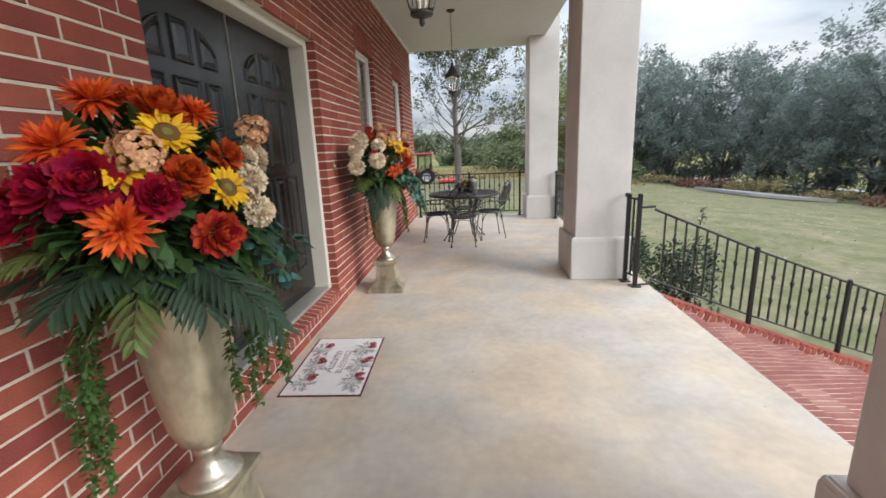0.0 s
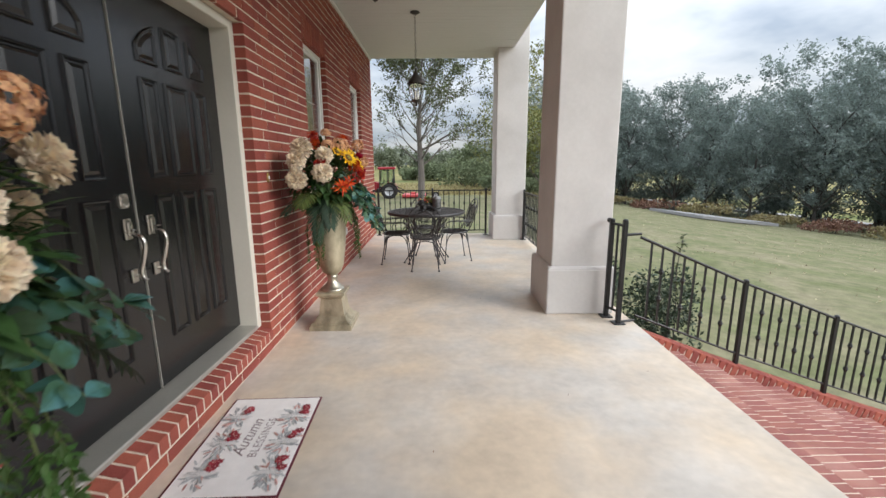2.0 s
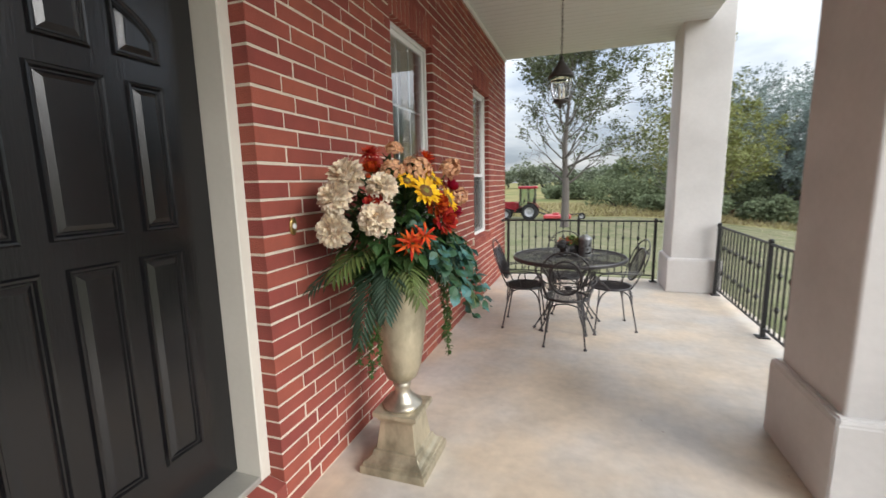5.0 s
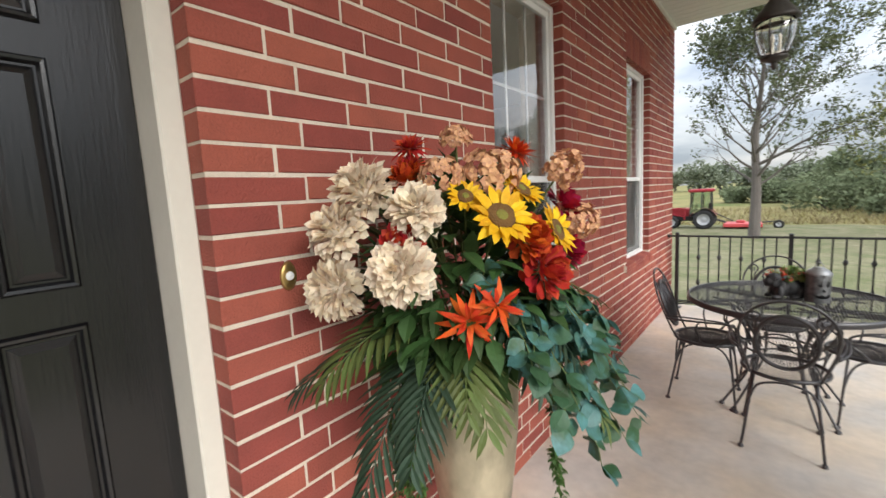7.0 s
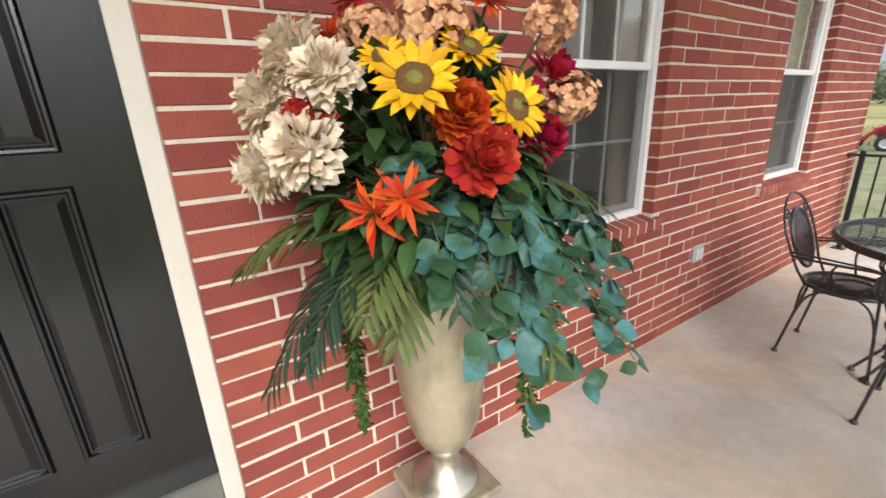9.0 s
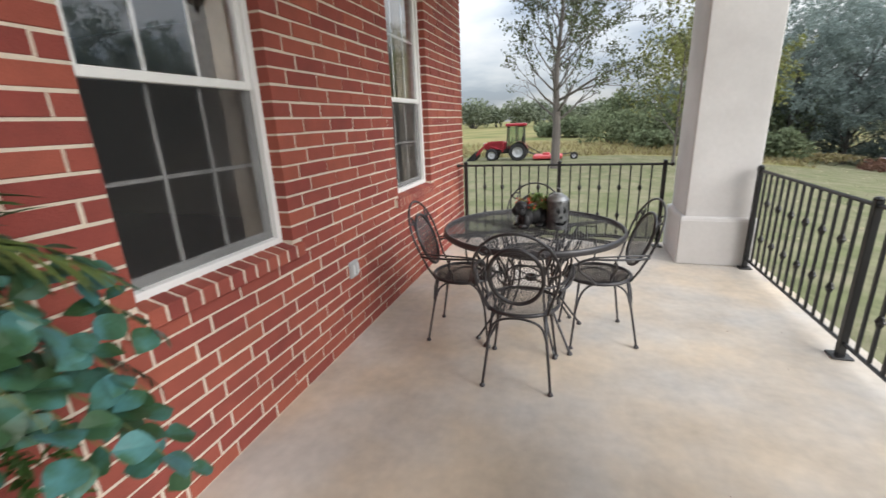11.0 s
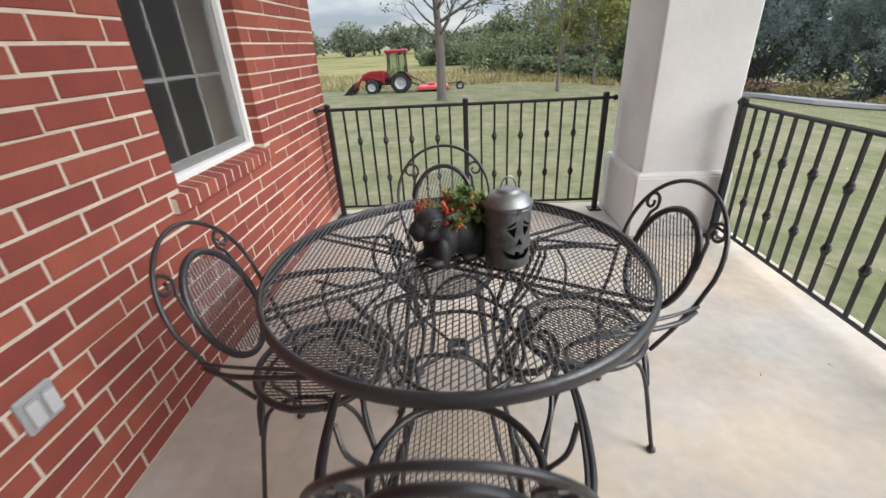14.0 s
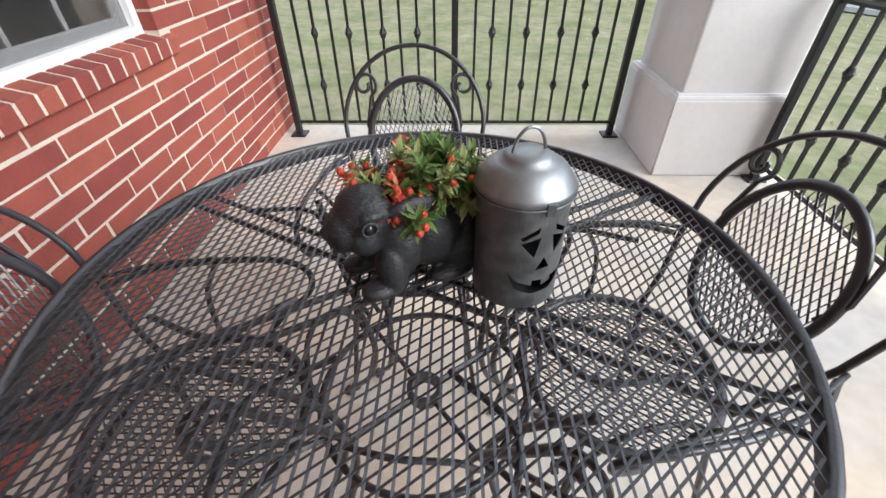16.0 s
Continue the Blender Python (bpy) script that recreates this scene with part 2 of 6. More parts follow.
def make_walls():
    x0, x1 = -0.30, -0.0045
    y0, y1 = WALL_Y
    bs = []
    g = 0.002
    cuts = [(DOOR_Y[0] - g, DOOR_Y[1] + g, 0.17, DOOR_TOP + g)] + [(a - g, b + g, WIN_Z[0] - 0.02, WIN_Z[1] + g) for a, b in WIN]
    at = y0
    for a, b, za, zb in cuts:
        bs.append((x0, at, -1.2, x1, a, 7.0))
        bs.append((x0, a, -1.2, x1 if za > 0.5 else -0.10, b, za))
        if za < 0.5:
            bs.append((-0.10, a, -1.2, x1, b, 0.0735))
        bs.append((x0, a, zb, x1, b, 7.0))
        at = b
    bs.append((x0, at, -1.2, x1, y1 - 0.002, 7.0))
    wall = wall_slab("wall_west", bs, M["mortar"], "red brick house wall with cream mortar joints")
    # the gable side and the far sides of the house
    wall_slab("wall_north", [(-9.0, y1 - 0.28, -1.2, x0, y1 - 0.012, 7.0)], M["mortar"], "red brick gable wall of the house")
    wall_slab("wall_south", [(-9.0, y0, -1.2, x0, y0 + 0.28, 7.0)], M["mortar"], "red brick end wall of the house")
    wall_slab("wall_back", [(-9.0, y0 + 0.28, -1.2, -8.72, y1 - 0.28, 7.0)], M["mortar"], "red brick rear wall of the house")
    tagged(mesh_object("house_ceiling", boxed(-8.72, y0 + 0.28, 2.75, x0, y1 - 0.28, 2.85), M["white"]), "white painted room ceiling", "ceiling", kind="structure")
    tagged(mesh_object("house_roof", boxed(-9.2, y0 - 0.2, 7.0, 0.2, y1 + 0.2, 7.15), M["bronze"]), "dark roof over the house", "roof", kind="structure")
    tagged(mesh_object("house_floor", boxed(-8.72, y0 + 0.28, 0.0, x0, y1 - 0.28, 0.19), M["room_floor"]), "dark wooden floor inside the house", "floor", kind="structure")
    return wall


wall_west = make_walls()

tagged(mesh_object("floor", boxed(0.0 - 0.012, -3.0, -0.16, 3.01, 9.02, 0.0, bevel=0.012, seg=2), M["concrete"]), "tan mottled smooth concrete porch floor", "floor", kind="structure")
tagged(mesh_object("porch_foundation", boxed(0.0, -2.96, -1.6, 2.95, 8.97, -0.16), M["mortar"]), "porch foundation under the slab", "foundation", kind="structure")


def make_ceiling():
    bm = bmesh.new()
    y = -3.0
    while y < 9.08:
        y2 = min(y + 0.122, 9.08)
        box(bm, 0.0, y + 0.003, CEIL, 2.60, y2 - 0.003, CEIL + 0.03)
        y = y2
    box(bm, 0.0, -3.0, CEIL + 0.006, 2.60, 9.08, CEIL + 0.5)
    ob = tagged(mesh_object("ceiling", bm, M["soffit"]), "white ribbed vinyl soffit porch ceiling", "ceiling", kind="structure")
    t = mesh_object("trim", boxed(0.0, -3.0, CEIL - 0.035, 0.03, 9.08, CEIL - 0.001, bevel=0.004), M["white"])
    tagged(t, "white ceiling moulding along the wall", "trim", kind="structure")


make_ceiling()


def column(y0):
    """A two-storey stuccoed column on a wider base."""
    root = thing("column", pose(2.588, y0 + 0.345, 0), "square white stucco porch column on a wider base", "column", "porch columns")
    bm = bmesh.new()
    prof = ((0.312, 0.347, 0.0), (0.312, 0.347, 0.425), (0.300, 0.335, 0.450))
    rings = [[bm.verts.new((sx * a, sy * b, z)) for sx, sy in ((-1, -1), (1, -1), (1, 1), (-1, 1))] for a, b, z in prof]
    for A, B in zip(rings, rings[1:]):
        for k in range(4):
            bm.faces.new((A[k], A[(k + 1) % 4], B[(k + 1) % 4], B[k]))
    bm.faces.new(rings[0][::-1]); bm.faces.new(rings[-1])
    bmesh.ops.bevel(bm, geom=bm.edges[:], offset=0.008, segments=2, affect="EDGES")
    part("base", bm, M["stucco"], root)
    part("shaft", boxed(-0.271, -0.305, 0.44, 0.271, 0.305, 6.6, bevel=0.012, seg=2), M["stucco"], root)


for cy in (0.36, 4.305, 8.27):
    column(cy)


def ground_z(x, y):
    """The yard: level by the house, falling away to the east, rising gently to the far north."""
    s = max(0.0, x - 4.0)
    z = -0.95 - 0.10 * s * s / (s + 3.0)
    if x > 8:
        z -= 0.016 * max(0.0, y - 8.0) * min(1.0, (x - 8.0) / 14.0)
    z -= 0.42 * math.exp(-((x - 6.5) / 2.2) ** 2) * min(1.0, max(0.0, (11.0 - y) / 4.0))
    z += 0.04 * noise.noise((x * 0.15, y * 0.15, 0))
    return max(z, -7.0)


def make_ground():
    xs = sorted(set([-400, -250, -160, -110, -80, -60, -48, -40] + [v for v in range(-34, 62, 2)] + [66, 72, 80, 95, 120, 170, 250, 400]))
    ys = sorted(set([-300, -200, -120, -80, -50, -36] + [v for v in range(-28, 70, 2)] + [76, 84, 95, 110, 130, 160, 210, 300, 450, 700]))
    vs = [(x, y, ground_z(x, y)) for y in ys for x in xs]
    nx = len(xs)
    fs = [(j * nx + i, j * nx + i + 1, (j + 1) * nx + i + 1, (j + 1) * nx + i) for j in range(len(ys) - 1) for i in range(nx - 1)]
    me = bpy.data.meshes.new("ground")
    me.from_pydata(vs, [], fs)
    for p in me.polygons:
        p.use_smooth = True
    me.materials.append(M["grass"])
    me.materials.append(M["dry_grass"])
    for p in me.polygons:
        c = p.center
        if c.y > 31.5 + 0.05 * c.x and c.x < 15 or c.y > 60:
            p.material_index = 1
    tagged(new("ground", me), "mown green lawn running into a dry field", "ground", kind="structure")


make_ground()


def make_rail_span(root, p0, p1, n, top=0.875, bottom=0.09, slope=False):
    """Top and bottom rails and n balusters between two points at floor level."""
    a, b = Vector(p0), Vector(p1)
    up = Vector((0, 0, 1))
    bm = bmesh.new(); tube(bm, [a + up * top, b + up * top], 0.013, 6)
    part("top_rail", bm, M["iron"], root)
    bm = bmesh.new(); tube(bm, [a + up * bottom, b + up * bottom], 0.011, 6)
    part("bottom_rail", bm, M["iron"], root)
    for i in range(n):
        p = a.lerp(b, (i + 1) / (n + 1))
        bm = bmesh.new()
        h = 0.0075
        box(bm, p.x - h, p.y - h, p.z + bottom, p.x + h, p.y + h, p.z + top)
        if i % 2 == 1:
            for hz in ((0.63, 0.33) if not slope else (0.58, 0.33)):
                lathe(bm, ((0.008, -0.034), (0.015, -0.024), (0.019, -0.009), (0.024, 0), (0.019, 0.009), (0.015, 0.024), (0.008, 0.034)), 8, (p.x, p.y, p.z + hz))
        part("baluster", bm, M["iron"], root)


def rail_post(root, p, h=0.90, r=0.019, plate=True):
    x, y, z = p
    bm = boxed(x - r, y - r, z, x + r, y + r, z + h, bevel=0.003)
    post = part("post", bm, M["iron"], root)
    if plate:
        part("foot_plate", boxed(x - 0.05, y - 0.05, z, x + 0.05, y + 0.05, z + 0.012, bevel=0.003), M["iron"], root)
    bm = bmesh.new()
    lathe(bm, ((r * 1.25, 0), (r * 1.3, 0.008), (r * 0.8, 0.018), (0, 0.022)), 10, (x, y, z + h))
    part("post_cap", bm, M["iron"], root)


def wall_bracket(root, a, b):
    bm = bmesh.new()
    tube(bm, [a, b], 0.012, 6)
    lathe_at = Vector(b)
    bmesh.ops.create_uvsphere(bm, u_segments=8, v_segments=6, radius=0.022, matrix=Matrix.Translation(lathe_at))
    part("bracket", bm, M["iron"], root)


def make_railings():
    r = thing("railing", None, "black wrought iron porch railing with knuckled balusters at the porch end", "railing")
    for x in (0.103, 1.158, 2.20):
        rail_post(r, (x, 8.84, 0))
    make_rail_span(r, (0.12, 8.84, 0), (1.14, 8.84, 0), 9)
    make_rail_span(r, (1.176, 8.84, 0), (2.182, 8.84, 0), 9)
    wall_bracket(r, (0.103, 8.84, 0.875), (0.012, 8.84, 0.875))
    wall_bracket(r, (2.20, 8.84, 0.875), (2.268, 8.84, 0.875))
    r = thing("railing", None, "black wrought iron porch railing with knuckled balusters along the lawn side", "railing")
    for y in (8.235, 6.69, 5.13):
        rail_post(r, (2.83, y, 0))
    make_rail_span(r, (2.83, 8.215, 0), (2.83, 6.71, 0), 13)
    make_rail_span(r, (2.83, 6.67, 0), (2.83, 5.15, 0), 13)
    wall_bracket(r, (2.83, 8.235, 0.885), (2.83, 8.262, 0.885))
    r = thing("railing", None, "black wrought iron stair railing sloping down beside brick steps", "railing")
    rail_post(r, (2.81, 4.235, 0), 0.89)
    rail_post(r, (2.85, 4.06, 0), 0.905)
    make_rail_span(r, (2.81, 4.22, 0), (2.85, 4.08, 0), 1, 0.865, 0.10, slope=True)
    wall_bracket(r, (2.81, 4.235, 0.885), (2.81, 4.30, 0.885))
    pts = [(3.01, 4.10, -0.04), (4.13, 4.31, -0.52), (5.19, 4.46, -0.935), (6.25, 4.58, -1.33)]
    make_rail_span(r, (2.86, 4.06, -0.085), (3.01, 4.10, -0.085), 0, 0.875, 0.10, slope=True)
    for i, (a, b) in enumerate(zip(pts, pts[1:])):
        make_rail_span(r, a, b, 9, 0.80, 0.10, slope=True)
        rail_post(r, b, 0.82, plate=False)


make_railings()


# ---- the wall's bricks ----
def brick_verts(x0, y0, z0, x1, y1, z1, c=0.003):
    """A brick whose face looks to +x, with worn edges."""
    v = [(x0, y, z) for y, z in ((y0, z0), (y1, z0), (y1, z1), (y0, z1))]
    v += [(x1 - c, y, z) for y, z in ((y0, z0), (y1, z0), (y1, z1), (y0, z1))]
    v += [(x1, y, z) for y, z in ((y0 + c, z0 + c), (y1 - c, z0 + c), (y1 - c, z1 - c), (y0 + c, z1 - c))]
    f = [(8, 9, 10, 11)]
    for k in range(4):
        n = (k + 1) % 4
        f.append((k, n, n + 4, k + 4))
        f.append((k + 4, n + 4, n + 8, k + 8))
    return v, f


class Joined:
    """Many small pieces gathered into one mesh."""
    def __init__(self):
        self.v, self.f = [], []

    def add(self, v, f):
        o = len(self.v)
        self.v += v
        self.f += [tuple(i + o for i in q) for q in f]

    def make(self, name, mat, parent=None, label="", kind="stuff"):
        me = bpy.data.meshes.new(name)
        me.from_pydata(self.v, [], self.f)
        me.materials.append(mat)
        ob = new(name, me)
        if parent is not None:
            ob.parent = parent
        if label:
            ob["label"] = label
        if kind:
            ob["kind"] = kind
        return ob


def lay_bricks():
    rnd = random.Random(4)
    joint = 0.0105
    me = bpy.data.meshes.new("brick")
    v, f = brick_verts(-0.03, joint / 2, joint / 2, 0.0, BRICK - joint / 2, COURSE - joint / 2)
    me.from_pydata(v, [], f)
    me.materials.append(M["brick"])
    rest = Joined()
    singles = 0
    for k in range(int(CEIL / COURSE) + 1):
        z = k * COURSE
        zt = min(z + COURSE, CEIL + 0.02)
        zm = z + COURSE / 2
        holes = []
        if zm < 0.172:
            holes.append((DOOR_Y[0], DOOR_Y[1]) if zm > COURSE else (99, 99))
        elif zm < DOOR_TOP:
            holes.append(DOOR_Y)
        for a, b in WIN:
            if WIN_Z[0] + 0.01 < zm < WIN_Z[1]:
                holes.append((a, b))
            elif WIN_Z[1] < zm < WIN_Z[1] + 0.215:
                holes.append((a - 0.02, b + 0.02))
            elif 0.74 < zm < WIN_Z[0] + 0.02:
                holes.append((a - 0.075, b + 0.075))
        start = 3.605 + (0.182 if k % 2 else 0.27) - 40 * BRICK
        edges = [start + i * BRICK for i in range(90)]
        spans, at = [], WALL_Y[0]
        for a, b in sorted(holes):
            if a < 90:
                spans.append((at, a)); at = b
        spans.append((at, WALL_Y[1]))
        for a, b in spans:
            cuts = [a] + [e for e in edges if a + 0.045 < e < b - 0.045] + [b]
            for y0, y1 in zip(cuts, cuts[1:]):
                full = abs(y1 - y0 - BRICK) < 0.001 and zt - z > 0.07
                if full and 0.29 < z < 2.45 and (3.6 < y0 < 4.75 or 5.72 < y0 < 6.75) and singles < 300:
                    ob = new("brick", me)
                    ob.parent = wall_west
                    ob.location = (rnd.uniform(-0.0022, 0.0015), y0 + rnd.uniform(-0.002, 0.002), z + rnd.uniform(-0.0016, 0.0016))
                    ob.rotation_euler = (rnd.uniform(-0.008, 0.008), 0, 0)
                    singles += 1
                    continue
                jl = 0.0 if y0 == a and a > WALL_Y[0] else joint / 2
                jr = 0.0 if y1 == b else joint / 2
                deep = -0.10 if (jl == 0 or jr == 0) else -0.03
                jz = rnd.uniform(-0.0014, 0.0014)
                rest.add(*brick_verts(deep, y0 + jl + (rnd.uniform(-0.002, 0.002) if jl else 0), z + joint / 2 + jz, rnd.uniform(-0.0022, 0.0015), y1 - jr + (rnd.uniform(-0.002, 0.002) if jr else 0), zt - joint / 2 + jz))
    # standing bricks over the windows and bricks on edge under them
    for a, b in WIN:
        n = round((b - a + 0.04) / COURSE)
        w = (b - a + 0.04) / n
        for i in range(n):
            y = a - 0.02 + i * w
            rest.add(*brick_verts(-0.10, y + joint / 2, WIN_Z[1], rnd.uniform(-0.001, 0.001), y + w - joint / 2, WIN_Z[1] + 0.205))
    rest.make("bricks", M["brick_joined"], wall_west)
    # the gable wall's own courses
    side = Joined()
    for k in range(-12, 45):
        for i in range(36):
            x = -0.1 - (i + 0.5 * (k % 2)) * BRICK
            v, f = brick_verts(-0.03, joint / 2, joint / 2, 0.0, BRICK - joint / 2, COURSE - joint / 2)
            side.add([(x - yy, WALL_Y[1] + xx, k * COURSE + zz) for xx, yy, zz in v], f)
    side.make("gable_bricks", M["brick_joined"], wall_west)


def sill_row(name, y0, y1, z0, z1, depth, proud, rise, label):
    """Bricks on edge, sloping to the front, on a mortar bed."""
    n = round((y1 - y0) / COURSE)
    w = (y1 - y0) / n
    bed = boxed(-depth, y0 + 0.004, z0 + 0.004, proud - 0.003, y1 - 0.004, z1 - 0.003)
    for v in bed.verts:
        if v.co.z > z1 - 0.01 and v.co.x < 0:
            v.co.z += rise
    root = mesh_object(name, bed, M["mortar"])
    tagged(root, label, "sill", kind="structure")
    for i in range(n):
        bm = boxed(-depth, y0 + i * w + 0.0045, z0, proud, y0 + (i + 1) * w - 0.0045, z1)
        for v in bm.verts:
            if v.co.z > z1 - 0.001:
                v.co.z += rise if v.co.x < 0 else 0
        bmesh.ops.bevel(bm, geom=bm.edges[:], offset=0.004, segments=1, affect="EDGES")
        part("brick", bm, M["brick"], root)


for wa, wb in WIN:
    sill_row("window_sill", wa - 0.07, wb + 0.07, 0.735, 0.80, 0.075, 0.022, 0.022, "red brick window sill with bricks on edge")
sill_row("door_sill", DOOR_Y[0] - 0.0, DOOR_Y[1] + 0.0, 0.092, 0.166, 0.085, 0.014, 0.022, "red brick door sill with bricks on edge")
part("mortar_bed", boxed(-0.084, DOOR_Y[0] + 0.002, 0.0745, 0.005, DOOR_Y[1] - 0.002, 0.0915, bevel=0.003), M["mortar"], bpy.data.objects["door_sill"])
lay_bricks()


# ---- windows ----
M["screen"] = bpy.data.materials.new("insect_screen")
M["screen"].use_nodes = True
_nt = M["screen"].node_tree
_b = _nt.nodes["Principled BSDF"]
_b.inputs["Base Color"].default_value = (0.015, 0.015, 0.016, 1)
_b.inputs["Roughness"].default_value = 0.8
_t = _nt.nodes.new("ShaderNodeBsdfTransparent")
_m = _nt.nodes.new("ShaderNodeMixShader")
_m.inputs[0].default_value = 0.42
_nt.links.new(_t.outputs[0], _m.inputs[1])
_nt.links.new(_b.outputs[0], _m.inputs[2])
_nt.links.new(_m.outputs[0], _nt.nodes["Material Output"].inputs[0])
M["grille"] = material("grille_bar", (0.48, 0.48, 0.47), 0.5, var=0.05, bump=0.0)


def make_window(i, y0, y1):
    z0, z1, mid = WIN_Z[0] + 0.012, WIN_Z[1], 1.565
    root = thing("window_%d" % i, None, "white vinyl double-hung window with grilles in red brick", "window", kind="structure")
    xf, xb = -0.060, -0.15
    part("frame", boxed(xb, y0, z0, xf, y0 + 0.032, z1, bevel=0.004), M["white"], root)
    part("frame", boxed(xb, y1 - 0.032, z0, xf, y1, z1, bevel=0.004), M["white"], root)
    part("frame", boxed(xb, y0 + 0.032, z1 - 0.032, xf, y1 - 0.032, z1, bevel=0.004), M["white"], root)
    part("frame", boxed(xb, y0 + 0.032, z0, xf, y1 - 0.032, z0 + 0.035, bevel=0.004), M["white"], root)
    for name, za, zb, x in (("lower_sash", z0 + 0.036, mid + 0.012, -0.095), ("upper_sash", mid - 0.022, z1 - 0.033, -0.078)):
        bm = bmesh.new()
        a, b, w = y0 + 0.033, y1 - 0.033, 0.030
        box(bm, x - 0.03, a, za, x, a + w, zb, 0.003)
        box(bm, x - 0.03, b - w, za, x, b, zb, 0.003)
        box(bm, x - 0.03, a + w, zb - 0.036, x, b - w, zb, 0.003)
        box(bm, x - 0.03, a + w, za, x, b - w, za + 0.036, 0.003)
        sash = part(name, bm, M["white"], root)
        pane = part("pane", boxed(x - 0.018, a + w, za + 0.036, x - 0.012, b - w, zb - 0.036), M["glass"], sash)
        pane.visible_shadow = False
        gy, gz = [a + w + (b - a - 2 * w) * k / 3 for k in (1, 2)], [za + 0.036 + (zb - za - 0.072) * k / 2 for k in (1,)]
        for yy in gy:
            part("grille", boxed(x - 0.032, yy - 0.008, za + 0.036, x - 0.024, yy + 0.008, zb - 0.036), M["grille"], sash)
        for zz in gz:
            part("grille", boxed(x - 0.0345, a + w, zz - 0.008, x - 0.0265, b - w, zz + 0.008), M["grille"], sash)
    scr = part("insect_screen", boxed(-0.086, y0 + 0.04, z0 + 0.04, -0.085, y1 - 0.04, mid - 0.024), M["screen"], root)
    scr.visible_shadow = False


for wi, (wa, wb) in enumerate(WIN):
    make_window(wi + 1, wa, wb)


# ---- the double door ----
def inset(poly, d):
    """Shrinks a convex outline by d."""
    n = len(poly)
    out = []
    for i in range(n):
        p, q, r = Vector(poly[i - 1]), Vector(poly[i]), Vector(poly[(i + 1) % n])
        e1, e2 = (q - p).normalized(), (r - q).normalized()
        n1, n2 = Vector((-e1.y, e1.x)), Vector((-e2.y, e2.x))
        m = (n1 + n2)
        m /= max(0.3, m.dot(n1))
        out.append(q + m * d)
    return out


def door_panel(poly, parent):
    """A moulded field: bead, groove and raised middle."""
    bm = bmesh.new()
    rings = []
    for d, x in ((0.0, 0.0), (0.006, 0.012), (0.013, 0.011), (0.019, 0.0012), (0.024, 0.0012), (0.042, 0.011)):
        rings.append([bm.verts.new((x, p[0], p[1])) for p in inset(poly, d)])
    for A, B in zip(rings, rings[1:]):
        for k in range(len(A)):
            n = (k + 1) % len(A)
            bm.faces.new((A[k], A[n], B[n], B[k]))
    bm.faces.new(rings[-1])
    part("panel", bm, M["door"], parent)


def make_leaf(root, y0, y1, left):
    x, z0, z1 = -0.200, 0.226, 2.263
    leaf = part("door_leaf", boxed(x - 0.045, y0, z0, x, y1, z1, bevel=0.003), M["door"], root)
    c = (y0 + y1) / 2

    def rect(a, b, za, zb):
        return [(a, za), (b, za), (b, zb), (a, zb)]

    rows = [rect(c - 0.302, c - 0.168, 1.328, 1.828), rect(c - 0.105, c + 0.105, 1.328, 1.828), rect(c + 0.168, c + 0.302, 1.328, 1.828),
            rect(c - 0.302, c - 0.140, 0.455, 1.245), rect(c - 0.078, c + 0.078, 0.455, 1.245), rect(c + 0.140, c + 0.302, 0.455, 1.245)]

    def top(y):
        return 1.897 + 0.225 * math.sqrt(max(0.0, 1 - ((y - c) / 0.325) ** 2))

    for a, b in ((c - 0.302, c - 0.140), (c - 0.078, c + 0.078), (c + 0.140, c + 0.302)):
        pts = [(a, 1.897), (b, 1.897)]
        for k in range(7):
            yy = b + (a - b) * k / 6
            pts.append((yy, max(top(yy), 1.945)))
        rows.append(pts)
    for poly in rows:
        door_panel(poly, leaf)
    for ch in leaf.children:
        ch.location.x = x
    hy = y1 - 0.075 if left else y0 + 0.080
    # handle set: upper plate, curved grip, lower plate
    hx = x
    bm = bmesh.new()
    box(bm, hx, hy - 0.024, 1.045, hx + 0.014, hy + 0.024, 1.145, 0.005)
    box(bm, hx + 0.014, hy - 0.017, 1.06, hx + 0.026, hy + 0.017, 1.13, 0.005)
    grip = part("door_handle", bm, M["nickel"], leaf, "satin nickel handle set")
    bm = bmesh.new()
    pts = spline([(hx + 0.02, hy, 1.07), (hx + 0.062, hy, 1.062), (hx + 0.078, hy, 1.02), (hx + 0.062, hy, 0.95), (hx + 0.046, hy, 0.90), (hx + 0.048, hy, 0.865), (hx + 0.066, hy, 0.845)], 6)
    tube(bm, pts, 0.009, 10, radii=[0.008 + 0.003 * math.sin(math.pi * k / (len(pts) - 1)) for k in range(len(pts))])
    tube(bm, [(hx + 0.012, hy, 0.868), (hx + 0.048, hy, 0.866)], 0.008, 8)
    part("grip", bm, M["nickel"], grip, smooth=True)
    part("lower_plate", boxed(hx, hy - 0.02, 0.835, hx + 0.014, hy + 0.02, 0.90, bevel=0.004), M["nickel"], grip)
    part("thumb_latch", boxed(hx + 0.02, hy - 0.012, 1.088, hx + 0.052, hy + 0.012, 1.094, bevel=0.002), M["nickel"], grip)
    if left:
        bm = bmesh.new()
        box(bm, hx, hy - 0.03, 1.195, hx + 0.012, hy + 0.03, 1.262, 0.012)
        lathe_m = Matrix.Translation((hx + 0.012, hy, 1.228)) @ Matrix.Rotation(radians(90), 4, "Y")
        bmesh.ops.create_cone(bm, cap_ends=True, segments=16, radius1=0.022, radius2=0.018, depth=0.02, matrix=lathe_m)
        part("deadbolt", bm, M["nickel"], leaf, "satin nickel deadbolt")
    return leaf


